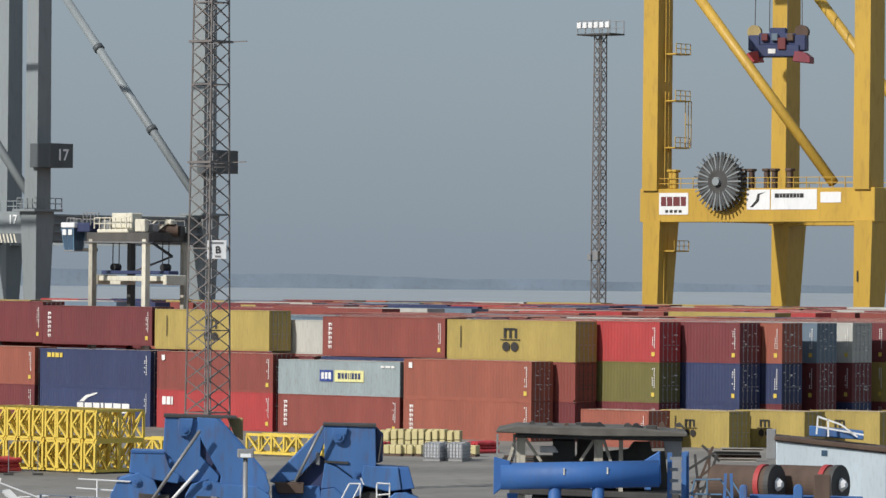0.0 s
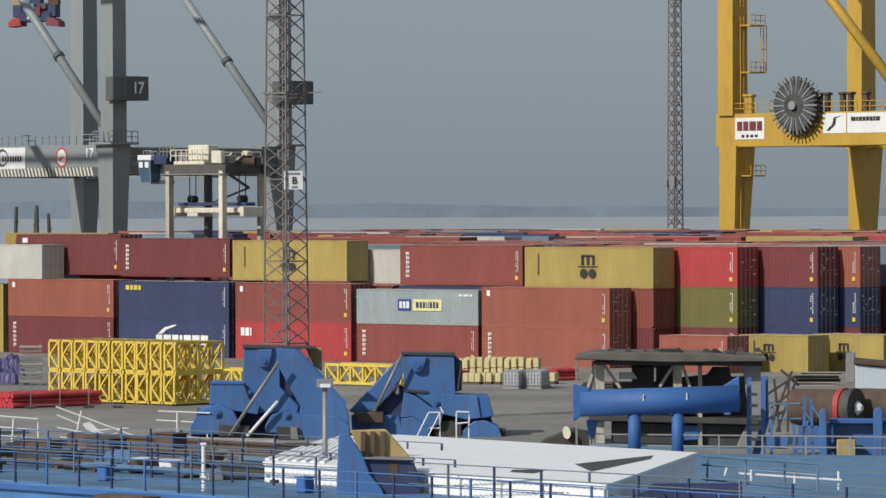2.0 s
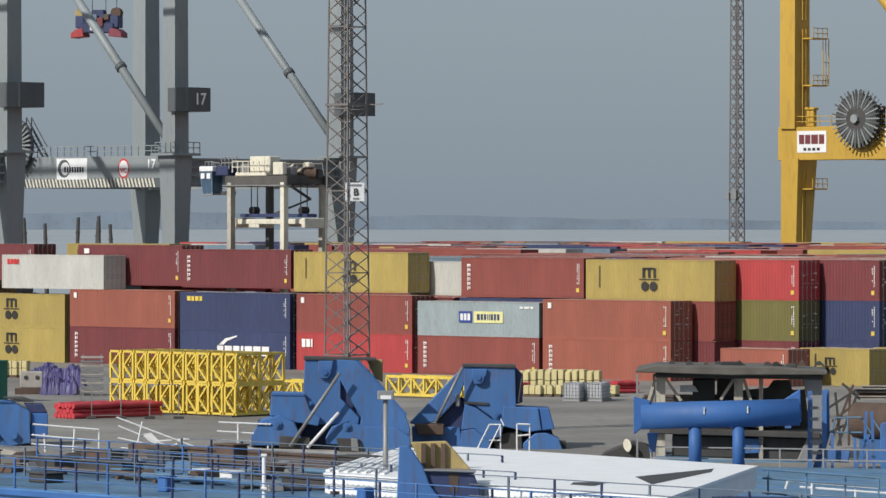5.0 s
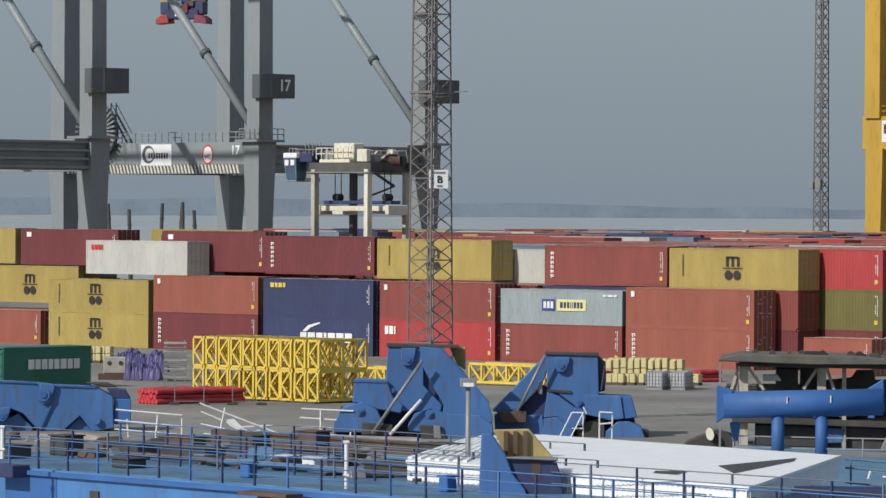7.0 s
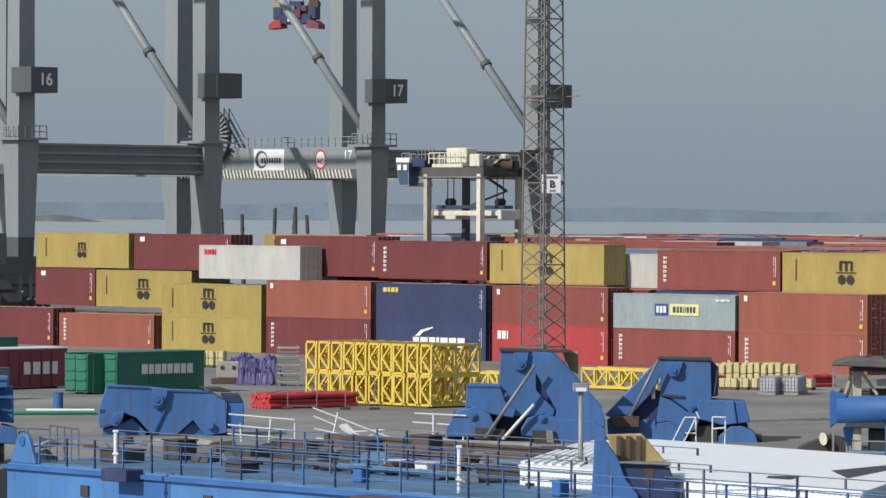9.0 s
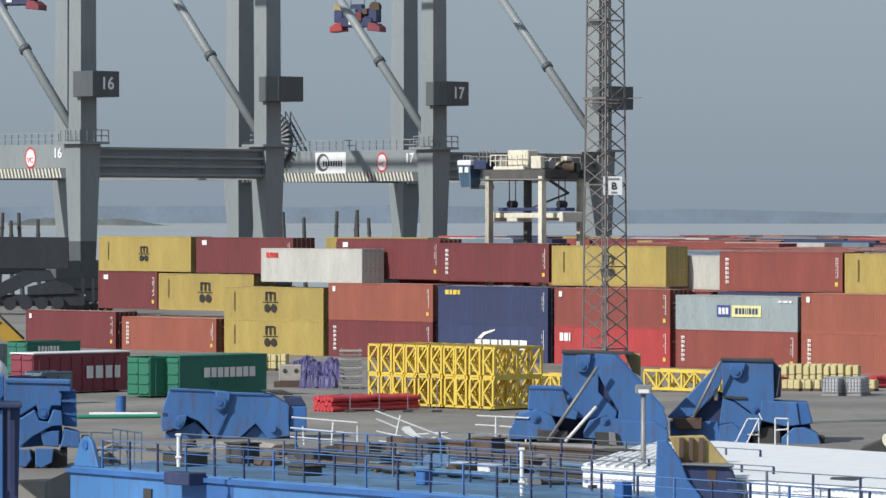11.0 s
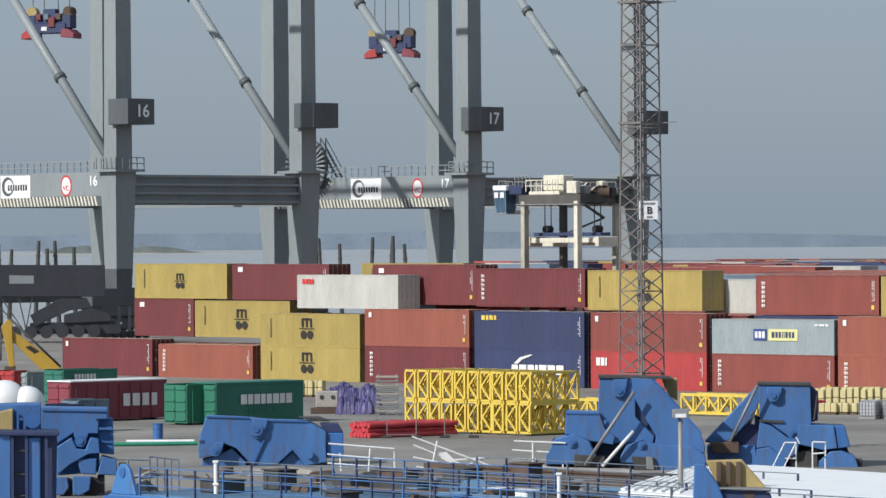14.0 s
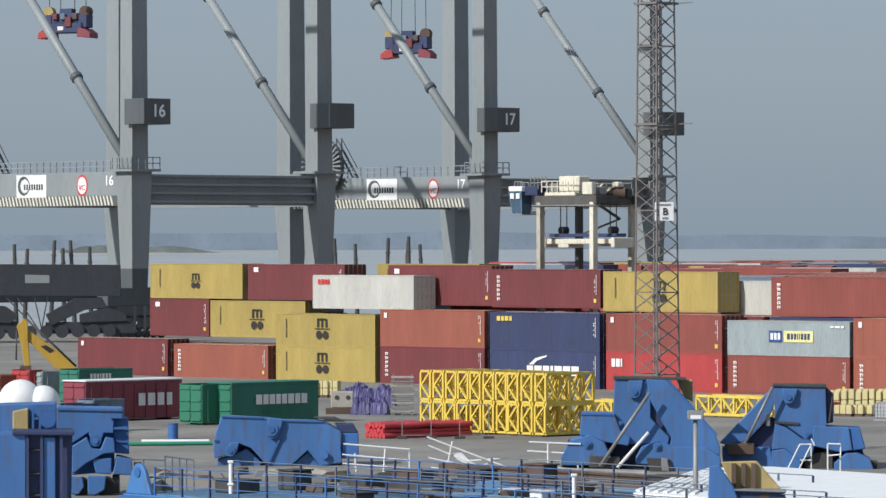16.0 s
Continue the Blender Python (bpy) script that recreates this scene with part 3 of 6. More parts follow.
def grey_crane(u, v, num, z_beam, label, B=25.3, G=-30.5, shift=0.4, Bf=24.2, lean=0.0):
    """A crane with its near landside leg at (u, v); x along the gauge, y along the quay."""
    p = yard(u, v)
    t = thing("quay_crane", pose(p.x, p.y, 0, 0, 0, GRID), label, "crane", "grey quay cranes")
    top = 62.0
    zb, zt = z_beam, z_beam + 4.1
    for x in (0, G):
        for y in (0, B if x == 0 else Bf):
            k = 1.15 if x else 1.0
            part("lower_leg", box_leg(2.25, 2.55, 2.9 * k, 3.2 * k, 8.4, zt), CRANEGREY, t).location = (x, y, 0)
            part("leg_foot", box_leg(2.0, 2.3, 2.25, 2.55, 4.6, 8.4), CRANEDARK, t).location = (x, y, 0)
            part("upper_leg", box_leg(2.3 * k, 2.5 * k, 2.0 * k, 2.2 * k, zt, top), CRANEGREY, t).location = (x, y, 0)
            part("capital", boxes(((0, 0, zt + 0.15), (4.6, 4.6, 0.3))), CRANEGREY, t).location = (x, y, 0)
            part("bogie", boxes(((0, 0, 3.6), (1.8, 7, 1.9)), ((0, -2.6, 1.9), (1.2, 3.6, 1.5)), ((0, 2.6, 1.9), (1.2, 3.6, 1.5)), bevel=0.15), CRANEDARK, t).location = (x, y, 0)
            for k in range(8):
                bm = bmesh.new()
                bar(bm, (-0.3, 0, 0.45), (0.3, 0, 0.45), 0.9, sides=12)
                part("wheel", bm, DARK, t).location = (x, y - 4.2 + k * 1.2, 0)
    for y in (0, B):
        # painted portal girder across the gauge
        ye = Bf if y else 0
        part("portal_girder", bar(bmesh.new(), (-1.5, y, (zb + zt) / 2), (G + 1.5, ye, (zb + zt) / 2), 2.0, zt - zb), CRANEGREY, t) if y else part("portal_girder", boxes(((G / 2, y, (zb + zt) / 2), (-G - 3.0, 2.0, zt - zb)), bevel=0.05), CRANEGREY, t)
        if y == 0:
            bm = bmesh.new()
            for k in range(int((-G - 4.4) / 0.66)):
                x = G + 2.4 + k * 0.66
                vs = [bm.verts.new(q) for q in ((x, y - 1.012, zb + 0.05), (x + 0.3, y - 1.012, zb + 0.05), (x - 0.1, y - 1.012, zb + 1.2), (x - 0.4, y - 1.012, zb + 1.2))]
                bm.faces.new(vs)
            tagged(part("hazard_stripe", bm, CREAM, t), kind="stuff")
            part("hazard_ground", boxes(((G / 2 + 0.1, y - 1.0, zb + 0.62), (-G - 3.6, 0.016, 1.24))), CRANEDARK, t)
            rail_run(t, (G + 2, y - 0.9), (-2.2, y - 0.9), zt, 1.35, CRANEGREY, n=26, w=0.11)
        # brace in the gauge plane
        o = shift if y else lean
        bm = bmesh.new()
        bar(bm, (o + 0.2, y - 0.6, zt + 0.3), (o - 28.8, y - 0.6, 52), 1.15, sides=16)
        part("brace", bm, CRANEGREY, t, smooth=True)
        for k in (0.36, 0.72):
            q = Vector((o + 0.2, y - 0.6, zt + 0.3)).lerp(Vector((o - 28.8, y - 0.6, 52)), k)
            d = Vector((-29.0, 0, 52 - zt)).normalized() * 0.35
            bm = bmesh.new()
            bar(bm, q - d, q + d, 1.5, sides=16)
            part("collar", bm, CRANEDARK, t, smooth=True)
    for x in (0, G):
        # ribbed tie along the quay
        R = B if x == 0 else Bf
        bm = boxes(((x, R / 2, (zb + zt) / 2 - 0.1), (1.0, R - 2.6, zt - zb - 0.4)))
        part("tie_girder", bm, CRANEGREY, t)
        for k in range(4):
            part("tie_rib", boxes(((x + 0.75, R / 2, zb + 0.5 + k * 1.05), (0.6, R - 2.8, 0.28))), CRANEGREY, t)
        part("sill_beam", boxes(((x, R / 2 - 2, 5.0), (2.0, R + 6, 2.2)), bevel=0.08), CRANEDARK, t)
    for y in (0, B):
        part("number_box", boxes(((2.3, y + 0.2, zt + 7.2), (3.7, 4.2, 3.1)), bevel=0.05), CRANEDARK, t)
    lettering(num, 2.1, NUMBERWHITE, t, pose(4.18, 0.4, zt + 7.2, 90, 0, 90), "crane_number", bold=0.035)
    rail_run(t, (-1.5, -2.2), (2.2, -2.2), zt + 0.3, 1.4, CRANEGREY, n=4, w=0.11)
    rail_run(t, (2.2, -2.2), (2.2, 2.2), zt + 0.3, 1.4, CRANEGREY, n=4, w=0.11)
    # plates on the girder
    part("name_plate", boxes(((-18.6, -1.03, zb + 2.5), (5.9, 0.05, 2.8))), WHITE, t)
    bm = bmesh.new()
    bmesh.ops.create_circle(bm, cap_ends=True, segments=20, radius=1.2, matrix=pose(-20.1, -1.06, zb + 2.55, 90))
    part("emblem_ring", bm, CRANEDARK, t)
    bm = bmesh.new()
    bmesh.ops.create_circle(bm, cap_ends=True, segments=20, radius=0.85, matrix=pose(-19.9, -1.064, zb + 2.55, 90))
    part("emblem_disc", bm, WHITE, t)
    for k in range(8):
        part("letter_bar", boxes(((-19.9 + k * 0.49, -1.07, zb + 2.4), (0.3, 0.02, 0.7))), BLACKMARK, t)
    for r, mt, y in ((1.05, REDMARK, -1.03), (0.85, WHITE, -1.04)):
        bm = bmesh.new()
        bmesh.ops.create_circle(bm, cap_ends=True, segments=24, radius=r, matrix=pose(-8.7, y, zb + 2.5, 90) @ Matrix.Diagonal((1, 1.25, 1, 1)))
        part("sign_disc", bm, mt, t)
    lettering("VC", 0.95, REDMARK, t, pose(-8.7, -1.06, zb + 2.2, 90), "sign_letters")
    lettering(num, 1.7, NUMBERWHITE, t, pose(-3.5, -1.05, zb + 3.0, 90), "girder_number", bold=0.02)
    # cable reel standing before the girder, and the stair beside it
    reel = new("cable_reel")
    reel.parent = t
    reel.location = (-29.3, -1.75, zt + 1.6)
    for k in range(36):
        a = k * math.tau / 36
        bm = bmesh.new()
        bar(bm, (0.5 * math.cos(a), -0.1, 0.5 * math.sin(a)), (3.95 * math.cos(a), -0.42, 3.95 * math.sin(a)), 0.26)
        part("spoke", bm, GALV if k % 2 else CRANEGREY, reel)
    part("cable_coil", bar(bmesh.new(), (0, 0.0, 0), (0, 0.5, 0), 7.1, sides=36), CRANEDARK, reel)
    part("hub", bar(bmesh.new(), (0, -0.6, 0), (0, 0.7, 0), 1.0, sides=16), CRANEGREY, reel)
    for y in (0, B):
        part("boom_girder", boxes(((G / 2, y, 57.6), (-G - 2.6, 0.5, 0.7)), bevel=0.05), CRANEGREY, t)
    for x in (-30.8, -28.4):
        part("trolley_beam", boxes(((x, B / 2, 57.1), (0.3, B + 0.4, 0.3))), CRANEDARK, t)
    bm = bmesh.new()
    for o in (0, 0.9):
        bar(bm, (-28.2, 0.5 - o, zt + 4.2), (-25.0, 0.5 - o, zt + 0.1), 0.2)
        bar(bm, (-28.2, 0.5 - o, zt + 5.4), (-25.0, 0.5 - o, zt + 1.3), 0.1)
        bar(bm, (-28.2, 0.5 - o, zt), (-28.2, 0.5 - o, zt + 5.4), 0.14)
    for k in range(10):
        q = Vector((-28.2, 0.05, zt + 4.2)).lerp(Vector((-25.0, 0.05, zt + 0.1)), k / 9)
        box(bm, q, (0.3, 0.9, 0.05))
    part("stair", bm, CRANEDARK, t)
    return t


def to_grid(p):
    d = p - ORIGIN
    return d.dot(AU), d.dot(AV)


c16 = to_grid(sight(-747, 36, 545))
c17 = to_grid(sight(-125, 32, 587))
grey_crane(*c16, "16", 16.0, "slate grey ship-to-shore crane with braced legs on the quay", 30.0, -37.8, 0.1, 29.1)
grey_crane(*c17, "17", 16.0, "slate grey ship-to-shore crane with name plate and number box", 31.0, -37.8, 1.0, 30.9, 0.6)


def spreader(p, rz, material, k=1.0):
    t = thing("crane_spreader", pose(p.x, p.y, p.z, 0, 0, rz) @ Matrix.Scale(k, 4), "red and blue crane spreader hanging on steel ropes", "spreader", "spreaders")
    part("beam", boxes(((0, 0, 1.05), (5.0, 2.2, 1.3)), bevel=0.1), PAINT["navy"], t)
    part("headblock", boxes(((0, 0, 2.3), (4.0, 1.6, 1.3)), ((0, 0, 3.2), (1.8, 1.2, 0.7)), bevel=0.1), PAINT["navy"], t)
    for x, mt in ((-1.3, PAINT["maroon"]), (-0.2, PAINT["steel"]), (1.5, RUST)):
        part("gear_case", boxes(((x, -0.95, 2.5), (0.7, 0.5, 0.8)), bevel=0.08), mt, t)
    part("motor", boxes(((0.6, -0.9, 1.8), (0.9, 0.8, 1.3)), bevel=0.08), PAINT["maroon"], t)
    part("panel", boxes(((-0.5, -1.13, 1.0), (0.8, 0.04, 0.5))), MARK, t)
    for s in (-1, 1):
        part("end_beam", slab([(s * 1.8, -0.1), (s * 3.7, -0.3), (s * 3.7, 0.35), (s * 3.0, 0.9), (s * 2.0, 1.0)], 2.4, 0.05), material if s < 0 else PAINT["wine"], t).location = (0, -1.2, 0)
        part("side_frame", boxes(((s * 2.5, 0, 1.9), (1.3, 1.8, 1.7)), bevel=0.1), PAINT["navy"], t)
        bm = bmesh.new()
        bar(bm, (s * 2.6, -0.5, 3.1), (s * 2.6, 0.5, 3.1), 1.5, sides=16)
        part("sheave", bm, TANSTEEL if s < 0 else RUST, t)
    for x in (-2.6, -1.0, 1.0, 2.6):
        bm = bmesh.new()
        bar(bm, (x, 0, 3.2), (x * 0.9, 0, (57.0 - p.z if k == 1 else EYE + (57.0 - EYE) * YS - p.z) / k), 0.08)
        part("rope", bm, DARK, t)
    return t


for (cu_, cv_), half, zs in ((c17, 15.65, 36.9), (c16, 15.0, 37.9)):
    q = yard(cu_ - 29.6, cv_ + half, zs) + Vector((-1.07, 0, 0))
    spreader(q, -20, PAINT["bright"])


# ---- yellow crane, a larger make than the grey ones ----
YS = 1.23
def yellow_crane(u, v):
    p = yard(u, v)
    t = thing("quay_crane", pose(p.x, p.y, EYE * (1 - YS), 0, 0, GRID) @ Matrix.Scale(YS, 4), "golden yellow ship-to-shore crane with a cable reel on its portal", "crane")
    G, B, zb, zt, top = 27.6, 23.0, 18.05, 21.6, 60
    for x in (0, G):
        for y in (0, B):
            part("lower_leg", box_leg(1.9, 2.3, 2.3, 3.3, 4.6, zb + 0.2, (0.2, 0.5)), CRANEYEL, t).location = (x, y, 0)
            part("upper_leg", box_leg(2.0, 2.6, 2.0, 2.4, zt - 0.2, top), CRANEYEL, t).location = (x, y, 0)
            part("bogie", boxes(((0, 0, 4.0), (1.5, 6, 1.6)), bevel=0.12), CRANEYEL, t).location = (x, y, 0)
            for k in range(4):
                bm = bmesh.new()
                bar(bm, (-0.3, 0, 2.71), (0.3, 0, 2.71), 1.2, sides=14)
                part("wheel", bm, DARK, t).location = (x, y - 2.3 + k * 1.55, 0)
    for y in (0, B):
        part("portal_girder", boxes(((G / 2, y, (zb + zt) / 2), (G + 3, 2.0, zt - zb)), bevel=0.05), CRANEYEL, t)
        rail_run(t, (-1, y - 0.9), (G + 1, y - 0.9), zt, material=CRANEYEL)
        bm = bmesh.new()
        bar(bm, (G - 4.4, y, zt + 0.5), (-1.4, y, 49.5), 1.1, sides=16)
        part("brace", bm, CRANEYEL, t, smooth=True)
    for x in (0, G):
        part("tie_girder", boxes(((x, B / 2, (zb + zt) / 2), (1.6, B - 2.2, zt - zb - 0.4)), bevel=0.05), CRANEYEL, t)
    for y in (0, B):
        part("boom_girder", boxes(((G / 2, y, 57.6), (G + 6, 0.5, 0.7)), bevel=0.05), CRANEYEL, t)
    for x in (9.6, 12.4, 24.0):
        part("trolley_beam", boxes(((x, B / 2, 57.1), (0.3, B + 0.4, 0.3))), CRANEDARK, t)
    reel = new("cable_reel")
    reel.parent = t
    reel.location = (9.9, -1.9, zt + 0.7)
    for s in (-0.45, 0.45):
        for k in range(36):
            a = k * math.tau / 36
            bm = bmesh.new()
            bar(bm, (0.5 * math.cos(a), s * 0.6, 0.5 * math.sin(a)), (3.1 * math.cos(a), s, 3.1 * math.sin(a)), 0.15)
            part("spoke", bm, CRANEDARK if k % 2 else CRANEGREY, reel)
    bm = bmesh.new()
    bar(bm, (0, -0.4, 0), (0, 0.4, 0), 5.3, sides=36)
    part("cable_coil", bm, DARK, reel)
    bm = bmesh.new()
    bar(bm, (0, -0.8, 0), (0, 0.8, 0), 0.9, sides=16)
    part("hub", bm, CRANEGREY, reel)
    for x, w, h, z in ((3.1, 3.9, 2.3, -1.6), (14.3, 3.0, 2.1, -1.2), (18.9, 5.9, 2.1, -1.2), (23.6, 2.6, 1.1, -1.0)):
        part("sign_plate", boxes(((x, -1.03, zt + z), (w, 0.05, h))), WHITE, t)
    word_bars(t, 3.1, zt - 1.35, (0.7, 0.7, 0.9, 0.7), 1.0, PAINT["maroon"], -1.07, 0.12)
    word_bars(t, 3.1, zt - 2.4, (0.4, 0.4, 0.4, 0.4), 0.3, BLACKMARK, -1.07, 0.2)
    word_bars(t, 18.3, zt - 0.8, (0.6, 0.3, 0.4, 0.4, 0.4, 0.4, 0.3, 0.5), 0.45, BLACKMARK, -1.07, 0.06)
    part("emblem", slab([(12.2, -2.0), (13.0, -1.3), (13.2, -0.6), (14.3, -0.4), (13.5, -0.7), (13.4, -1.4), (12.6, -2.0)], 0.02), BLACKMARK, t).location = (1.0, -1.07, zt)
    for x in (2.4, 2.9, 12.0, 13.0, 15.0, 16.0, 18.0):
        part("bollard", boxes(((x, -0.5, zt + 0.9), (0.5, 0.6, 1.8)), ((x, -0.5, zt + 1.9), (0.8, 0.9, 0.3)), bevel=0.08), CRANEYEL if x < 4 else RUST, t)
    # ladders and stages on the near leg
    bm = bmesh.new()
    for z0, z1 in ((5, 17), (22, 32), (33, 44), (45, 58)):
        for s in (-0.3, 0.3):
            bar(bm, (1.3, s, z0), (1.3, s, z1), 0.08)
        for k in range(int((z1 - z0) / 0.5)):
            bar(bm, (1.3, -0.3, z0 + k * 0.5), (1.3, 0.3, z0 + k * 0.5), 0.05)
    part("ladder", bm, CRANEYEL, t)
    for z in (15, 26, 31, 36, 47):
        part("stage", boxes(((1.9, 1.0, z), (1.4, 2.6, 0.15))), CRANEYEL, t)
        rail_run(t, (2.6, -0.2), (2.6, 2.3), z, 1.1, CRANEYEL, n=3)
    rail_run(t, (2.7, 1.4), (2.7, 2.4), 26, 5.0, CRANEYEL, n=2, name="cage")
    for x in (G, ):
        lettering("1", 1.6, BLACKMARK, t, pose(x - 0.4, -1.25, 12.4, 90), "leg_number")
        lettering("1", 1.6, BLACKMARK, t, pose(x + 1.1, 0, 12.7, 90, 0, 90), "leg_number")
    return t


yu, yv = to_grid(sight(973, 128, 480 * YS))
yellow_crane(yu, yv)
p = sight(1189, 403, 484 * YS)
spreader(p, -20, PAINT["bright"], YS)
p = sight(1371, 21, 470 * YS)
t = thing("crane_hook", pose(p.x, p.y, p.z) @ Matrix.Scale(YS, 4), "yellow and black hook block hanging on steel ropes", "hook")
part("block", boxes(((0, 0, 1.1), (1.3, 0.7, 1.5)), bevel=0.15), CRANEYEL, t)
for z in (0.8, 1.4):
    part("stripe", boxes(((0, -0.36, z), (1.25, 0.03, 0.25))), BLACKMARK, t)
part("hook", slab([(-0.15, 0.4), (-0.2, -0.4), (0.1, -0.8), (0.45, -0.5), (0.3, -0.35), (0.1, -0.45), (0.05, 0.4)], 0.2, 0.02), DARK, t)
for x in (-0.4, 0.4):
    part("rope", bar(bmesh.new(), (x, 0, 1.8), (x, 0, (EYE + (57.0 - EYE) * YS - p.z) / YS), 0.09), DARK, t)


# ---- straddle carrier ----
def straddle_carrier(b, d):
    p = sight(b, 0, d)
    t = thing("straddle_carrier", pose(p.x, p.y, 0, 0, 0, GRID), "cream straddle carrier with a glazed cab standing between container rows", "straddle carrier")
    X, Y = 6.0, 4.4
    for x in (0, X):
        for y in (0, Y):
            # shade put into colour: duller cream columns, the far one near black
            part("column", box_leg(0.44, 0.56, 0.4, 0.52, 1.6, 14.6), CREAM if x and not y else (SHADEGRIMECREAM if x or not y else DARK), t).location = (x, y, 0)
    for y in (0, Y):
        part("bottom_beam", boxes(((X / 2, y, 1.5), (9.6, 0.7, 0.8)), bevel=0.08), CREAM, t)
        for k in range(4):
            bm = bmesh.new()
            bar(bm, (-0.6 + k * 2.65, y - 0.25, 0.75), (-0.6 + k * 2.65, y + 0.25, 0.75), 1.5, sides=20)
            part("wheel", bm, BLACK, t)
        part("top_beam", boxes(((X / 2, y, 14.75), (7.0, 0.45, 0.75)), bevel=0.05), SHADEBEAM, t)
        part("beam_flange", boxes(((X / 2, y - 0.1, 14.36), (7.2, 0.7, 0.08))), GALV, t)
    for x in (0, X):
        part("cross_beam", boxes(((x, Y / 2, 14.8), (0.5, Y - 0.5, 0.7)), bevel=0.05), SHADEBEAM, t)
    part("platform", boxes(((2.5, 0.2, 15.25), (3.5, 1.1, 0.32)), bevel=0.08), CREAM, t)
    house = part("power_house", boxes(((3.1, 0.75, 16.05), (2.3, 1.25, 1.3)), bevel=0.07), CREAM, t)
    for x in (2.45, 3.1, 3.75):
        part("access_panel", boxes(((x, 0.11, 16.0), (0.58, 0.04, 1.0)), bevel=0.012), CREAM, house)
    part("corner_plate", boxes(((X - 0.4, -0.1, 15.7), (1.1, 0.5, 1.0)), bevel=0.05), CREAM, t)
    part("cooler", boxes(((1.15, 0.7, 15.75), (0.9, 1.0, 0.75)), bevel=0.06), GALV, t)
    bm = bmesh.new()
    bar(bm, (X - 0.9, 1.9, 15.35), (X + 0.4, 3.2, 15.35), 0.95, sides=18)
    part("hoist_drum", bm, RUST, t)
    for x, y, z, sx, sy, sz, mt in ((X - 0.3, 1.0, 15.5, 0.9, 0.7, 0.7, GALV), (X - 1.6, 2.3, 15.4, 0.8, 0.8, 0.9, SHADEGRIMECREAM), (X + 0.1, 2.6, 16.0, 0.7, 0.6, 0.4, CREAM),
                                   (X + 0.2, 3.7, 15.3, 0.6, 0.6, 0.8, DARK), (X - 2.4, 3.0, 15.3, 1.2, 0.7, 0.6, DARK), (X - 0.2, 4.3, 15.4, 0.7, 0.4, 0.5, CREAM)):
        part("hoist_motor", boxes(((x, y, z), (sx, sy, sz)), bevel=0.08), mt, t)
    bm = bmesh.new()
    bar(bm, (X - 0.7, 1.4, 15.0), (X + 0.3, 2.5, 16.2), 0.14), bar(bm, (X - 0.2, 0.6, 16.1), (X + 0.3, 3.9, 16.1), 0.09), bar(bm, (X - 1.4, 1.2, 15.2), (X - 0.6, 1.7, 16.1), 0.12)
    part("hoist_frame", bm, CREAM, t)
    rail_run(t, (0.6, -0.45), (4.2, -0.45), 15.4, 0.9, CREAM, n=6, split=True)
    rail_run(t, (-0.9, -0.2), (0.8, -0.2), 15.7, 1.0, GALV, n=4, split=True)
    rail_run(t, (0.3, Y), (X, Y), 15.15, 1.0, GALV, n=6, split=True)
    # cab hung off one corner
    cab = new("cab")
    cab.parent = t
    cab.location = (-2.3, 0.05, 0)
    part("cab_roof", boxes(((0, 0, 15.72), (1.55, 1.35, 0.42)), bevel=0.05), WHITE, cab)
    part("cab_box", loft([[(-0.45, -0.5, 13.7), (0.6, -0.5, 13.7), (0.6, 0.5, 13.7), (-0.45, 0.5, 13.7)],
                          [(-0.7, -0.62, 15.5), (0.65, -0.62, 15.5), (0.65, 0.62, 15.5), (-0.7, 0.62, 15.5)]]), GLASS, cab)
    for y in (-0.64, 0.64):
        for x0, x1 in ((-0.7, -0.45), (-0.03, 0.05), (0.66, 0.61)):
            bm = bmesh.new()
            bar(bm, (x0, y, 15.5), (x1, y * 0.8, 13.7), 0.07)
            part("pillar", bm, PALEBLUE, cab)
    part("floor_frame", boxes(((0.08, 0, 13.66), (1.2, 1.15, 0.12)), bevel=0.02), GALV, cab)
    for x in (-0.36, 0.3):
        part("blind", boxes(((x, -0.65, 15.15), (0.42, 0.03, 0.45))), WHITE, cab)
    for y, z in ((-0.3, 16.3), (0.4, 16.25)):
        part("roof_rail", bar(bmesh.new(), (-0.4, y, z), (0.5, y, z), 0.07), GALV, cab)
        for x in (-0.4, 0.0, 0.5):
            part("rail_post", bar(bmesh.new(), (x, y, 15.9), (x, y, z), 0.06), GALV, cab)
    part("cab_mount", boxes(((-0.9, 0.35, 15.55), (1.5, 1.2, 0.75)), bevel=0.05), PAINT["navy"], t)
    part("cab_bracket", boxes(((-0.5, 0.2, 13.75), (1.1, 0.7, 0.3)), bevel=0.04), DARK, t)
    # spreader lowered between the legs
    part("headblock", boxes(((3.1, 2.25, 11.95), (7.6, 1.2, 0.28)), bevel=0.05), PAINT["navy"], t)
    part("spreader_frame", boxes(((3.1, 1.5, 11.45), (7.8, 0.35, 0.42)), ((3.1, 3.0, 11.45), (7.8, 0.35, 0.42)), ((-0.8, 2.25, 11.35), (0.4, 2.3, 0.8)), ((7.0, 2.25, 11.35), (0.4, 2.3, 0.8)), ((1.2, 2.25, 11.3), (1.2, 1.8, 0.7)), ((4.6, 2.25, 11.35), (0.9, 1.7, 0.6)), bevel=0.05), CREAM, t)
    for x in (0.3, 5.9):
        bm = bmesh.new()
        bar(bm, (x, 2.0, 12.35), (x, 2.7, 12.35), 0.62, sides=16)
        part("sheave", bm, BLACK, t)
        for o in (-0.35, 0.35):
            bm = bmesh.new()
            bar(bm, (x + o, 2.35, 12.5), (x + o, 2.35, 14.7), 0.06)
            part("rope", bm, DARK, t)
    bm = bmesh.new()
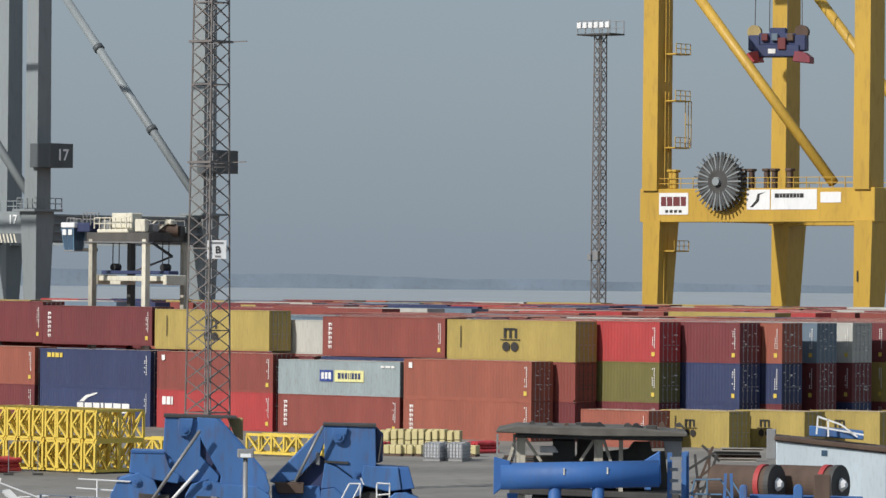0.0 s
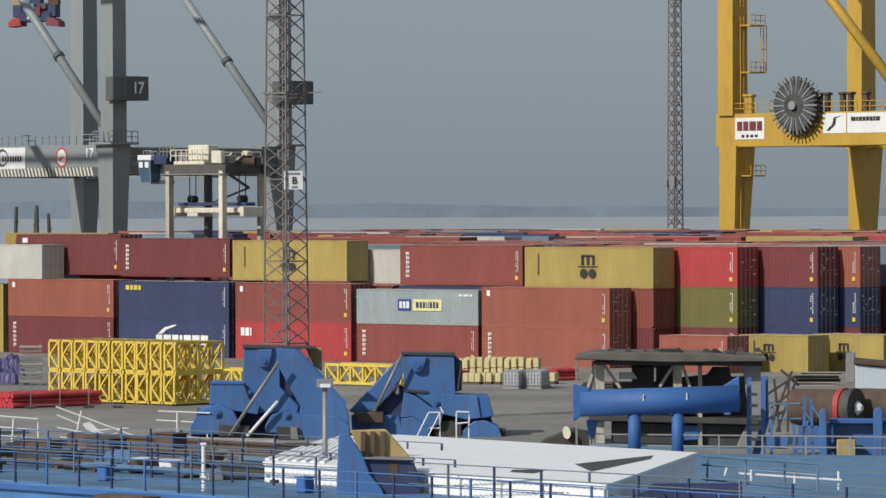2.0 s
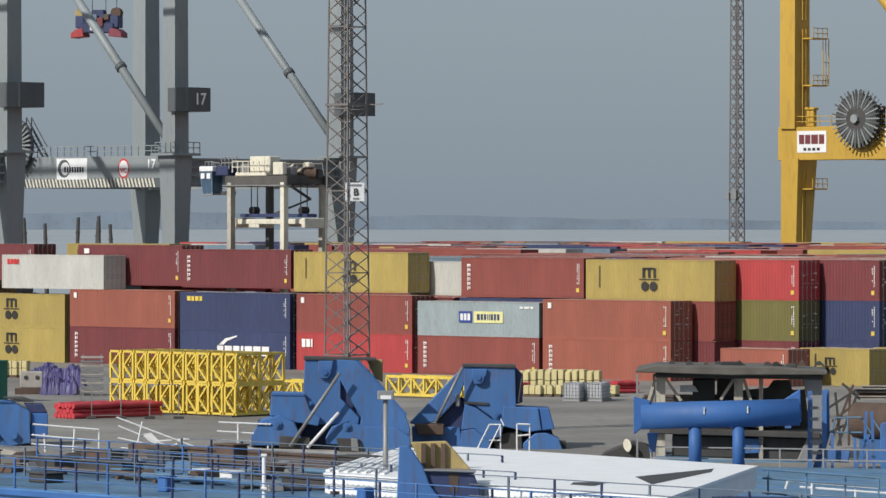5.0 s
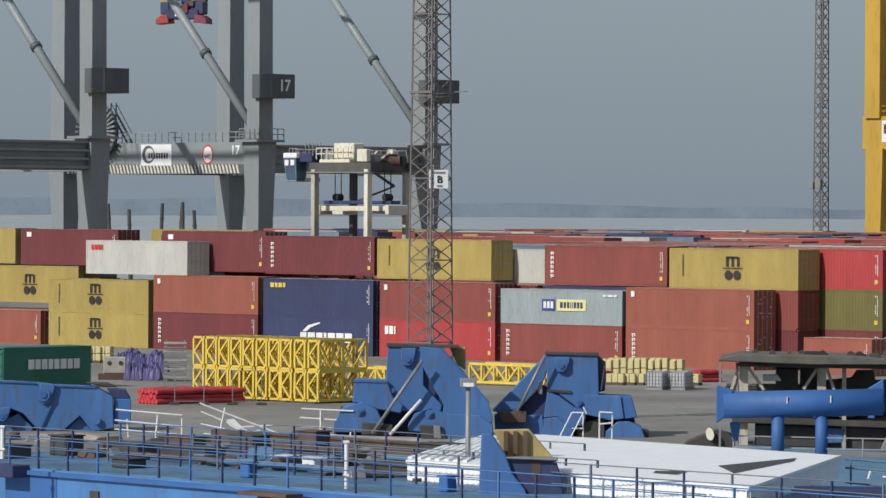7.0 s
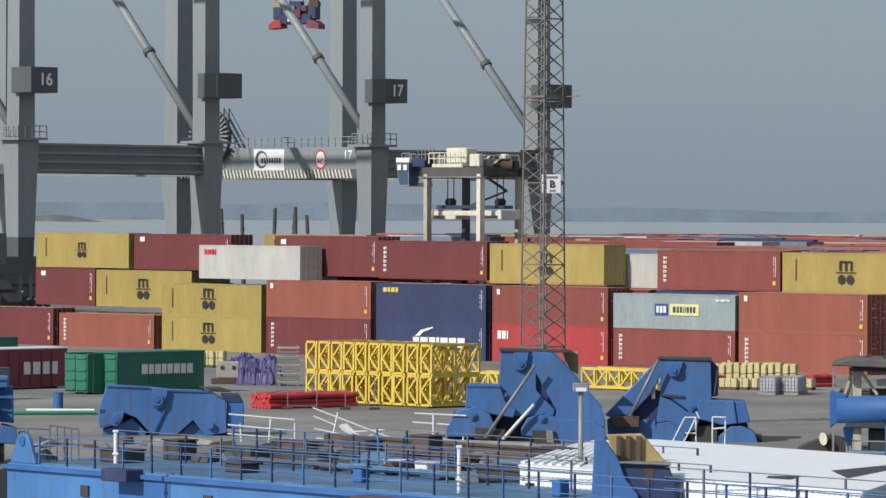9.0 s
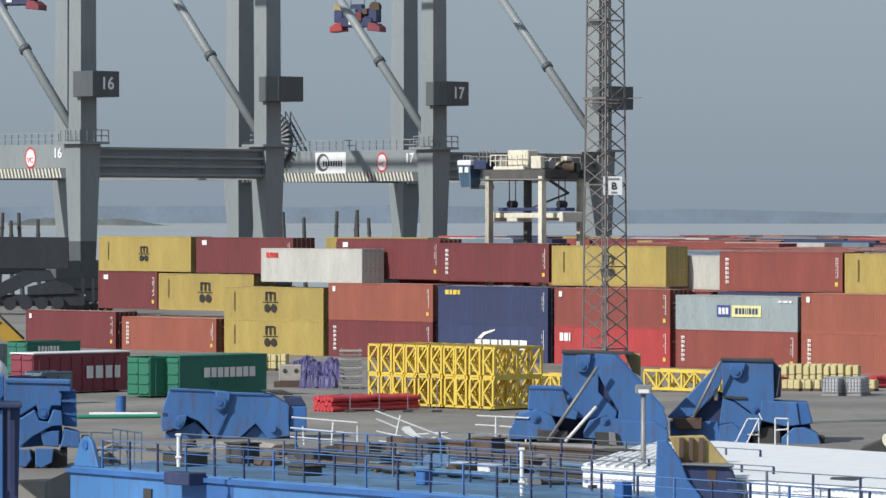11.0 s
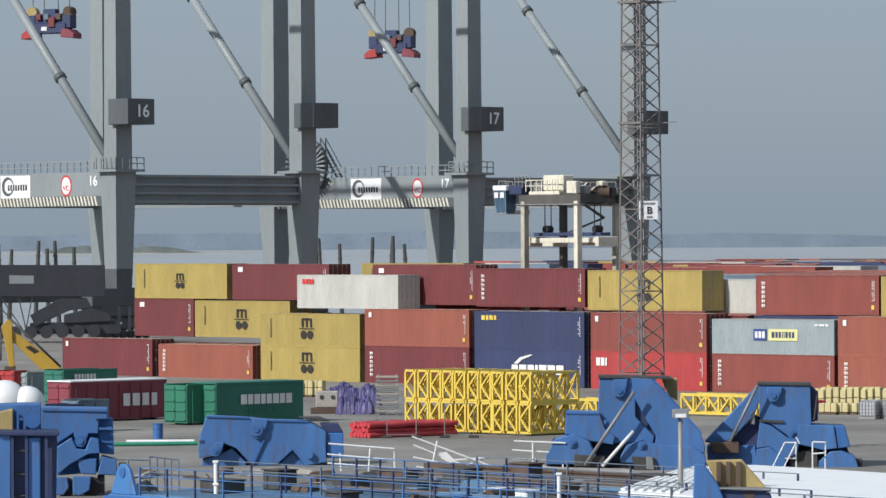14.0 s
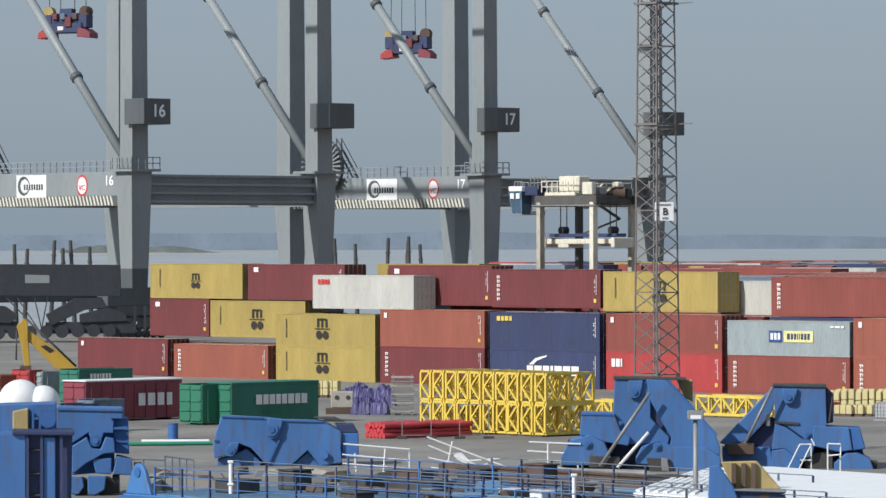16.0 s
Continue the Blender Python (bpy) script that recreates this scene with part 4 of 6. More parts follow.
    bar(bm, (X + 0.25, 0.5, 14.3), (X - 0.3, 3.3, 13.25), 0.17), bar(bm, (X - 0.3, 3.3, 13.25), (2.4, 2.4, 12.05), 0.14)
    part("cable_arm", bm, DARK, t)
    bm = bmesh.new()
    for s in (-0.25, 0.25):
        bar(bm, (-0.2 + s, Y + 0.4, 2), (-0.2 + s, Y + 0.4, 14.6), 0.06)
    for k in range(26):
        bar(bm, (-0.45, Y + 0.4, 2 + k * 0.48), (0.05, Y + 0.4, 2 + k * 0.48), 0.05)
    part("ladder", bm, GALV, t)
    return t


straddle_carrier(-27, 365)


# ---- yellow lattice sections ----
def lattice_section(p, L, W_, H, n, label, rz=GRID):
    t = thing("lattice_section", pose(p.x, p.y, p.z, 0, 0, rz), label, "lattice section", "yellow lattice sections")
    for y in (0, W_):
        for z in (0.09, H - 0.09):
            part("chord", boxes(((-L / 2, y, z), (L, 0.17, 0.17))), TRUSSYEL, t)
    for y in (0, W_):
        for k in range(n + 1):
            part("post", boxes(((-L * k / n, y, H / 2), (0.14, 0.13, H - 0.36))), TRUSSYEL, t)
        for k in range(n):
            bm = bmesh.new()
            a, b = -L * k / n - 0.1, -L * (k + 1) / n + 0.1
            if k % 2:
                bar(bm, (a, y, 0.2), (b, y, H - 0.2), 0.11)
            else:
                bar(bm, (a, y, H - 0.2), (b, y, 0.2), 0.11)
            part("diagonal", bm, TRUSSYEL, t)
    for z in (0.09, H - 0.09):
        for k in range(0, n + 1, 2):
            part("cross_tie", boxes(((-L * k / n, W_ / 2, z), (0.12, W_ - 0.17, 0.12))), TRUSSYEL, t)
    for k in range(0, n + 1, n // 2):
        bm = bmesh.new()
        bar(bm, (-L * k / n, 0.1, 0.2), (-L * k / n, W_ - 0.1, H - 0.2), 0.1)
        bar(bm, (-L * k / n, W_ - 0.1, 0.2), (-L * k / n, 0.1, H - 0.2), 0.1)
        part("end_cross", bm, TRUSSYEL, t)
    return t


def lattice_frame(p, W_, D_, H, label):
    """A box frame with K-braced ends; x across, y back."""
    t = thing("lattice_section", pose(p.x, p.y, p.z, 0, 0, GRID), label, "lattice section", "yellow lattice frames")
    for x in (0.07, W_ - 0.07):
        for z in (0.07, H - 0.07):
            part("chord", boxes(((x, D_ / 2, z), (0.14, D_ - 0.14, 0.14))), TRUSSYEL, t)
        for y in (0.06, D_ * 0.5, D_ - 0.06):
            part("post", boxes(((x, y, H / 2), (0.14, 0.12, H - 0.28))), TRUSSYEL, t)
        for k in range(4):
            z0, z1 = (0.15, H - 0.15) if k % 2 else (H - 0.15, 0.15)
            part("side_diagonal", bar(bmesh.new(), (x, 0.1 + k * (D_ - 0.2) / 4, z0), (x, 0.1 + (k + 1) * (D_ - 0.2) / 4, z1), 0.08), TRUSSYEL, t)
    for y in (0.06, D_ - 0.06):
        for z in (0.07, H - 0.07):
            part("cross_tie", boxes(((W_ / 2, y, z), (W_ - 0.28, 0.12, 0.13))), TRUSSYEL, t)
        for z in (0.12, H - 0.12):
            part("end_diagonal", bar(bmesh.new(), (W_ - 0.13, y, z), (0.13, y, H / 2), 0.11), TRUSSYEL, t)
    return t


tb = sight(-19, -343, 264)
tb.z = 0.0
random.seed(31)
first = lattice_frame(tb - AU * 0.98, 0.965, 4.1, 1.81, "bright yellow K-braced steel lattice frame stacked on the quay")
first.location.z = 0.1
for lv in range(2):
    for k in range(10):
        if lv or k:
            o = -AU * (0.98 + 1.08 * k + random.uniform(-0.05, 0.05)) + AV * random.uniform(-0.06, 0.06)
            copy_thing(first, pose(tb.x + o.x, tb.y + o.y, 0.1 + lv * 1.815, 0, 0, GRID + random.uniform(-0.5, 0.5)))
for x in (0.6, 5.4, 10.2):
    q = tb - AU * x
    part_pad = thing("timber_bearer", pose(q.x, q.y, 0, 0, 0, GRID), "dark timber bearer under the lattice frames", "timber", "timber bearers")
    part("beam", boxes(((0, 2.0, 0.05), (1.0, 4.4, 0.1))), DARK, part_pad)
q = sight(381, -309, 290)
q.z = 0.1
lattice_section(q, 6.6, 1.5, 1.35, 6, "yellow lattice piece lying behind the blue bogies")
q = sight(114, -304, 290)
q.z = 0.1
lattice_section(q, 3.2, 1.5, 1.15, 4, "short yellow lattice piece lying on the quay")


# ---- machinery standing on the quay, each about its own base ----
class Stand:
    """A thing's base: bearing, distance and height, with outlines taken about it."""

    def __init__(self, name, b, d, label, category, group="", z=0.0):
        self.b, self.d, self.e = b, d, (z - EYE) * 8000 / d
        self.t = thing(name, facing(b, self.e, d), label, category, group)

    def at(self, b, e):
        k = self.d / 8000
        return ((b - self.b) * k, (e - self.e) * k)

    def plate(self, name, pts, material, y=0.0, depth=1.2, label="", bevel=0.04):
        ob = part(name, slab([self.at(*q) for q in pts], depth, bevel), material, self.t, label)
        ob.location.y = y
        return ob

    def rod(self, name, a, b, w, material, y=0.0, sides=4, y2=None):
        (x0, z0), (x1, z1) = self.at(*a), self.at(*b)
        bm = bmesh.new()
        bar(bm, (x0, y, z0), (x1, y if y2 is None else y2, z1), w, sides=sides)
        return part(name, bm, material, self.t, smooth=sides > 8)

    def disc(self, name, a, r, material, y=0.0, depth=0.3):
        x, z = self.at(*a)
        bm = bmesh.new()
        bar(bm, (x, y, z), (x, y + depth, z), 2 * r, sides=20)
        return part(name, bm, material, self.t)


# ribs, flanges and lugs that break up the bogies' plates
def ribs(s, y, material, lines, w=0.055):
    for a, b in lines:
        s.rod("stiffener", a, b, w, material, y)


s = Stand("crane_bogie", 168, 224, "blue painted travelling bogie of a dismantled crane on the quay", "crane bogie", "blue crane bogies")
s.plate("tower_plate", [(103, -241), (159, -241), (167, -270), (167, -310), (200, -344), (198, -356), (100, -356), (100, -298)], SHIPBLUE, 0.5, 2.4)
s.plate("slope_plate", [(159, -241), (196, -243), (230, -277), (281, -337), (290, -364), (288, -375), (200, -363), (203, -344), (185, -314), (167, -280)], SHIPBLUE, 0.35, 2.4)
# open tower's dark inside, its shade put in as a navy sheet
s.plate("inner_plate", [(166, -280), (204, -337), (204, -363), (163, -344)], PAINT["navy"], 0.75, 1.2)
s.plate("lug", [(127, -243), (154, -243), (151, -262), (142, -277), (131, -275), (126, -262)], SHIPBLUE, 0.3, 0.24)
s.disc("pin", (138, -263), 0.3, SHIPBLUE, 0.2, 0.14)
s.disc("pin_cap", (138, -263), 0.15, DEEPBLUE, 0.12, 0.12)
s.disc("pin", (111, -320), 0.17, SHIPBLUE, 0.42, 0.14)
s.disc("pin_cap", (111, -320), 0.09, DEEPBLUE, 0.34, 0.12)
s.plate("side_arm", [(44, -300), (103, -302), (113, -331), (131, -344), (127, -359), (85, -352), (65, -344), (41, -340)], SHIPBLUE, 0.25, 2.8)
s.plate("wheel_carrier", [(8, -377), (24, -349), (58, -339), (85, -352), (97, -379), (78, -393), (8, -393)], SHIPBLUE, 0.0, 2.4)
s.disc("pin", (54, -355), 0.22, SHIPBLUE, -0.1, 0.14)
s.disc("pin_cap", (54, -355), 0.11, DEEPBLUE, -0.18, 0.12)
s.plate("wheel_carrier", [(140, -379), (151, -359), (180, -350), (208, -359), (267, -362), (290, -378), (290, -408), (213, -410), (180, -393), (140, -390)], SHIPBLUE, 0.0, 2.4)
s.disc("pin", (177, -359), 0.2, SHIPBLUE, -0.1, 0.14)
s.disc("pin_cap", (177, -359), 0.1, DEEPBLUE, -0.18, 0.12)
s.plate("gearbox", [(58, -375), (113, -379), (113, -398), (58, -397)], DARK, -0.1, 1.8)
s.plate("gearbox", [(159, -379), (200, -381), (208, -405), (165, -405)], DARK, -0.15, 1.4)
s.plate("hub_cover", [(185, -379), (197, -381), (200, -404), (186, -402)], GALV, -0.25, 0.3)
s.plate("edge_flange", [(196, -243), (200, -243), (285, -339), (281, -340)], DEEPBLUE, 0.28, 0.5, bevel=0)
s.plate("arm_edge", [(43, -300), (103, -302), (103, -305), (43, -304)], DEEPBLUE, 0.2, 0.5, bevel=0)
s.plate("tower_cap", [(101, -237), (230, -240), (230, -243), (101, -241)], DARK, 0.4, 2.7, bevel=0)
s.plate("rail_shoe", [(213, -244), (242, -244), (242, -285), (227, -275)], TANSTEEL, 2.6, 0.8)
s.rod("strut", (165, -264), (77, -394), 0.17, GALV, -0.3, 10)
s.rod("strut", (163, -334), (108, -396), 0.17, WHITE, -0.35, 10)
s.plate("sole", [(8, -394), (290, -408), (290, -416), (8, -405)], DARK, 0.2, 2.0)
# added dark sheet behind the gaps, so no ground shows through
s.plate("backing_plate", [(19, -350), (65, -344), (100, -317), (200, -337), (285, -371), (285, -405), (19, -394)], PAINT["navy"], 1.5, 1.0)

s = Stand("crane_bogie", 424, 226, "blue painted travelling bogie of a dismantled crane on the quay", "crane bogie", "blue crane bogies")
s.plate("tower_plate", [(384, -254), (476, -255), (478, -324), (459, -351), (444, -356), (434, -344), (407, -325), (386, -318)], SHIPBLUE, 0.6, 2.4)
s.plate("brace_plate", [(384, -254), (288, -355), (303, -359), (335, -352), (377, -308), (388, -277)], SHIPBLUE, 0.8, 1.6)
# navy sheet gives the shade inside the open frame
s.plate("inner_plate", [(335, -354), (378, -309), (403, -324), (436, -350), (436, -371), (335, -371)], PAINT["navy"], 1.3, 1.0)
# right-hand face of the tower, its shade put into the navy
s.plate("end_box", [(476, -256), (490, -270), (489, -318), (478, -321)], PAINT["navy"], 0.9, 2.2)
s.plate("lug", [(399, -258), (427, -258), (424, -272), (416, -287), (405, -286), (400, -277)], SHIPBLUE, 0.4, 0.24)
s.disc("pin", (410, -273), 0.3, SHIPBLUE, 0.3, 0.14)
s.disc("pin_cap", (410, -273), 0.15, DEEPBLUE, 0.22, 0.12)
s.disc("pin", (443, -340), 0.17, SHIPBLUE, 0.5, 0.14)
s.disc("pin_cap", (443, -340), 0.09, DEEPBLUE, 0.42, 0.12)
s.plate("shelf_bar", [(385, -316), (428, -318), (428, -322), (385, -320)], DARK, 0.5, 0.3, bevel=0)
s.plate("side_arm", [(455, -324), (517, -327), (523, -367), (497, -370), (473, -364), (451, -359)], SHIPBLUE, 0.3, 2.6)
# arm's right-hand end, shade put in as a darker blue
s.plate("end_plate", [(517, -327), (536, -328), (546, -364), (523, -368)], DEEPBLUE, 0.4, 2.4)
s.plate("equaliser_beam", [(386, -320), (407, -327), (436, -348), (457, -355), (451, -378), (428, -385), (403, -364), (380, -367)], SHIPBLUE, 0.35, 2.2)
s.plate("wheel_carrier", [(380, -368), (403, -364), (431, -385), (434, -406), (380, -406)], SHIPBLUE, 0.2, 2.2)
s.plate("wheel_carrier", [(490, -390), (511, -372), (531, -371), (554, -382), (561, -405), (490, -408)], SHIPBLUE, 0.2, 2.2)
s.plate("axle_box", [(438, -375), (488, -367), (489, -405), (438, -406)], DARK, 0.7, 1.6)
s.plate("buffer", [(551, -385), (567, -387), (566, -406), (553, -406)], DARK, 0.6, 1.0)
s.plate("sill_box", [(292, -362), (378, -362), (384, -404), (294, -400)], SHIPBLUE, 0.7, 1.8)
s.plate("rusty_box", [(297, -355), (350, -356), (350, -375), (303, -375)], RUST, 0.1, 1.4)
s.rod("strut", (382, -255), (335, -352), 0.15, GALV, 0.0, 10)
s.plate("grey_bracket", [(370, -302), (378, -302), (378, -325), (370, -324)], GALV, 0.3, 0.3)
s.plate("tower_cap", [(382, -251), (477, -252), (477, -256), (382, -254)], DARK, 0.5, 2.6, bevel=0)
s.rod("hose", (488, -273), (482, -317), 0.1, DARK, 0.7, 8)
s.plate("sole", [(294, -402), (565, -408), (565, -416), (294, -410)], DARK, 0.4, 2.0)
# added dark sheet closing the gaps between the carriers
s.plate("backing_plate", [(303, -364), (443, -344), (541, -367), (551, -404), (303, -402)], PAINT["navy"], 1.7, 1.0)

s = Stand("crane_bogie", -491, 230, "blue painted travelling bogie with equaliser beams on the quay", "crane bogie", "blue crane bogies")
s.plate("equaliser_beam", [(-604, -336), (-593, -305), (-517, -309), (-482, -313), (-413, -315), (-382, -332), (-380, -388), (-418, -394), (-440, -366), (-470, -393), (-512, -393), (-540, -362), (-563, -353), (-576, -372), (-606, -380), (-608, -364)], SHIPBLUE, 0.2, 2.4)
# added sheet: the notches' shade is put into its navy
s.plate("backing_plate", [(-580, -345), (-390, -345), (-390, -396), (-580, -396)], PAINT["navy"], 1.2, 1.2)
s.plate("lug", [(-510, -308), (-484, -310), (-486, -322), (-494, -342), (-504, -346), (-514, -339)], SHIPBLUE, -0.05, 0.24)
s.disc("pin", (-505, -328), 0.34, SHIPBLUE, -0.14, 0.1)
s.disc("pin_cap", (-505, -328), 0.17, DEEPBLUE, -0.2, 0.1)
s.plate("lug", [(-578, -351), (-561, -350), (-566, -369), (-576, -376), (-583, -371)], SHIPBLUE, -0.05, 0.24)
s.disc("pin", (-578, -366), 0.27, SHIPBLUE, -0.14, 0.1)
s.disc("pin_cap", (-578, -366), 0.13, DEEPBLUE, -0.2, 0.1)
s.disc("pin", (-411, -374), 0.2, SHIPBLUE, -0.02, 0.3)
# no slot is cut, a navy strip gives its shade
s.plate("slot", [(-606, -347), (-597, -347), (-597, -352), (-605, -352)], PAINT["navy"], 0.17, 0.05, bevel=0)
# right-hand end, darker blue in place of shade
s.plate("end_box", [(-380, -336), (-350, -336), (-350, -381), (-380, -381)], DEEPBLUE, 0.4, 2.0)
s.plate("end_hood", [(-392, -320), (-359, -320), (-350, -336), (-380, -336)], PAINT["navy"], 0.6, 1.8)
s.plate("wheel_carrier", [(-600, -382), (-576, -376), (-548, -362), (-522, -388), (-530, -405), (-606, -405)], SHIPBLUE, 0.55, 1.8)
s.plate("wheel_carrier", [(-470, -395), (-440, -368), (-416, -396), (-386, -391), (-384, -405), (-470, -406)], SHIPBLUE, 0.55, 1.8)
s.rod("edge_flange", (-593, -305), (-517, -308), 0.08, DEEPBLUE, 0.16)
s.rod("edge_flange", (-482, -313), (-413, -315), 0.08, DEEPBLUE, 0.16)
s.rod("edge_flange", (-512, -393), (-490, -345), 0.09, DEEPBLUE, 0.12)
s.plate("top_cover", [(-430, -309), (-392, -309), (-372, -317), (-392, -317)], DARK, 1.4, 1.4)
s.plate("sole", [(-612, -401), (-381, -402), (-381, -408), (-612, -408)], DARK, 0.6, 1.8)

s = Stand("crane_bogie", -815, 203, "blue painted travelling bogie with dark wheels on the quay", "crane bogie", "blue crane bogies")
s.plate("upper_frame", [(-886, -288), (-768, -291), (-768, -310), (-787, -310), (-788, -335), (-802, -335), (-811, -360), (-822, -357), (-829, -334), (-857, -352), (-887, -352)], SHIPBLUE, 0.2, 2.4)
# added sheet: the recess's shade is put into its deeper blue
s.plate("backing_plate", [(-859, -329), (-784, -329), (-783, -404), (-859, -410)], DEEPBLUE, 0.7, 1.4)
# side turned from the sun, its shade put into a deeper blue
s.plate("end_box", [(-787, -309), (-759, -309), (-757, -373), (-782, -371)], DEEPBLUE, 0.5, 2.0)
s.plate("equaliser_beam", [(-859, -358), (-832, -341), (-823, -361), (-808, -363), (-799, -341), (-784, -344), (-782, -370), (-802, -371), (-835, -389), (-853, -404), (-859, -404)], SHIPBLUE, 0.0, 2.2)
s.disc("pin", (-817, -348), 0.26, DEEPBLUE, 0.08, 0.12)
s.disc("pin", (-817, -348), 0.13, SHIPBLUE, 0.02, 0.12)
s.plate("wheel_carrier", [(-779, -375), (-753, -382), (-751, -409), (-787, -408)], SHIPBLUE, 0.0, 2.0)
s.plate("wheel_carrier", [(-823, -380), (-788, -379), (-789, -408), (-816, -406)], SHIPBLUE, 0.1, 1.8)
s.plate("wheel_guard", [(-861, -411), (-840, -412), (-837, -429), (-847, -443), (-861, -442)], SHIPBLUE, -0.1, 0.3)
s.plate("wheel_guard", [(-831, -410), (-798, -411), (-801, -435), (-820, -445), (-831, -440)], SHIPBLUE, -0.1, 0.3)
s.plate("motor", [(-749, -388), (-735, -388), (-735, -410), (-749, -410)], DARK, 0.2, 1.0)
s.plate("buffer", [(-787, -411), (-774, -411), (-774, -442), (-787, -442)], DARK, 0.4, 1.2)
s.disc("wheel", (-843, -430), 0.44, BLACK, 0.25, 0.5)
s.disc("wheel", (-798, -430), 0.46, BLACK, 0.25, 0.5)
ribs(s, 0.16, SHIPBLUE, [((-884, -291), (-769, -294)), ((-787, -312), (-788, -334)), ((-759, -326), (-784, -326))], 0.1)
ribs(s, 0.46, DEEPBLUE, [((-787, -326), (-758, -328)), ((-785, -349), (-758, -351))], 0.1)


# ---- roll-off skips and small boxes ----
def skip(b, e, d, L, W_, H, colour, label, ribs=True, rz=45.0, end=None, lid=None, cat="skip"):
    p = sight(b, e, d)
    t = thing("roll_off_skip", pose(p.x, p.y, 0, 0, 0, rz), label, cat, "skips on the quay")
    m = PAINT[colour]
    part("floor_pan", boxes(((L / 2, W_ / 2, 0.18), (L, W_, 0.12))), m, t)
    for y in (0.04, W_ - 0.04):
        part("side_wall", boxes(((L / 2, y, H / 2 + 0.1), (L, 0.06, H - 0.2))), m, t)
        part("top_rail", boxes(((L / 2, y, H), (L, 0.14, 0.14)), bevel=0.02), m, t)
    for x in (0.04, L - 0.04):
        part("end_wall", boxes(((x, W_ / 2, H / 2 + 0.1), (0.06, W_ - 0.12, H - 0.2))), PAINT[end] if end else m, t)
    em = PAINT[end] if end else m
    for k in range(2):
        d_ = part("door", boxes(((-0.02, W_ * (0.26 + 0.48 * k), H / 2 + 0.1), (0.06, W_ * 0.44, H - 0.3)), bevel=0.02), em, t)
        for z in (0.3, 0.9, 1.5, H - 0.25):
            part("door_rib", boxes(((-0.08, W_ * (0.26 + 0.48 * k), z), (0.08, W_ * 0.42, 0.12)), bevel=0.02), em, d_)
    if ribs:
        for k in range(int(L / 0.9)):
            part("side_rib", boxes(((0.45 + k * 0.9, -0.02, H / 2), (0.09, 0.1, H - 0.35))), m, t)
    if lid:
        part("lid", boxes(((L / 2, W_ / 2, H + 0.1), (L + 0.1, W_ + 0.1, 0.1)), bevel=0.03), lid, t)
    for x in (0.6, L - 0.6):
        bm = bmesh.new()
        bar(bm, (x, 0.4, 0.1), (x, W_ - 0.4, 0.1), 0.2, sides=10)
        part("roller", bm, DARK, t)
    return t


def side_words(t, x, z, widths, h, material, gap=0.12):
    c = x - (sum(widths) + gap * (len(widths) - 1)) / 2
    for w in widths:
        part("letter_bar", boxes(((c + w / 2, -0.09, z), (w, 0.02, h))), material, t)
        c += w + gap


t = skip(-575, -319, 282, 7.3, 2.3, 2.5, "teal", "dark green steel skip with bright green ribbed doors on the quay", ribs=False, end="green", lid=PAINT["teal"])
side_words(t, 4.1, 1.55, (0.5, 0.42, 0.46, 0.38, 0.42, 0.5, 0.42, 0.48), 0.62, MARK, 0.1)
side_words(t, 4.1, 0.85, (0.3, 0.5, 0.25, 0.6, 0.9), 0.16, PAINT["green"], 0.1)
skip(-627, -322, 282, 7.0, 2.2, 2.5, "green", "bright green steel skip with ribbed double doors on the quay")
t = skip(-834, -325, 287, 8.0, 2.3, 2.5, "wine", "wine red steel skip with a white covered top on the quay", lid=WHITE)
side_words(t, 5.7, 1.35, (0.55, 0.6, 0.55, 0.45), 0.8, MARK, 0.22)
t = skip(-846, -264, 318, 4.9, 2.2, 2.45, "teal", "dark green skip with a line of pale lettering", ribs=False)
side_words(t, 1.9, 2.0, (0.2, 0.2, 0.2, 0.1, 0.2, 0.2, 0.2), 0.35, MARK, 0.1)
skip(-911, -264, 322, 1.9, 2.0, 2.2, "grey", "pale green small skip beside the scrap yard")
skip(-934, -269, 322, 1.2, 2.0, 2.3, "bright", "red small skip beside the scrap yard")
skip(-986, -269, 322, 2.6, 2.0, 1.9, "orange", "orange small skip beside the scrap yard", ribs=False)
skip(-871, -310, 268, 2.6, 1.6, 1.75, "navy", "navy blue ribbed waste bin on the quay")
skip(-820, -310, 272, 2.4, 1.6, 1.9, "steel", "slate blue waste bin on the quay")

# ---- excavator ----
s = Stand("excavator", -876, 330, "yellow excavator with its boom bent over the scrap", "excavator")
s.plate("boom", [(-946, -136), (-934, -152), (-873, -196), (-847, -222), (-849, -232), (-865, -232), (-888, -219), (-936, -170), (-948, -154)], CRANEYEL, 0.0, 0.5)
s.plate("stick", [(-956, -144), (-944, -130), (-936, -136), (-936, -164), (-932, -214), (-942, -216), (-950, -170)], CRANEYEL, -0.2, 0.4)
s.plate("bucket", [(-950, -214), (-930, -214), (-934, -244), (-956, -244)], RUST, -0.2, 0.8)
s.rod("ram", (-940, -130), (-851, -216), 0.16, DARK, -0.15, 10)
s.rod("ram", (-956, -152), (-957, -204), 0.12, DARK, -0.1, 10)
s.plate("badge", [(-914, -180), (-904, -178), (-889, -188), (-898, -192)], BLACKMARK, -0.03, 0.03, bevel=0)
s.plate("cab", [(-888, -242), (-845, -240), (-840, -265), (-841, -300), (-888, -300)], DARK, 0.0, 1.8)
s.plate("undercarriage", [(-906, -299), (-815, -300), (-815, -317), (-906, -317)], DARK, -0.6, 2.8)

# ---- tanks ----
s = Stand("storage_tanks", -936, 232, "pair of white domed plastic tanks", "tank")
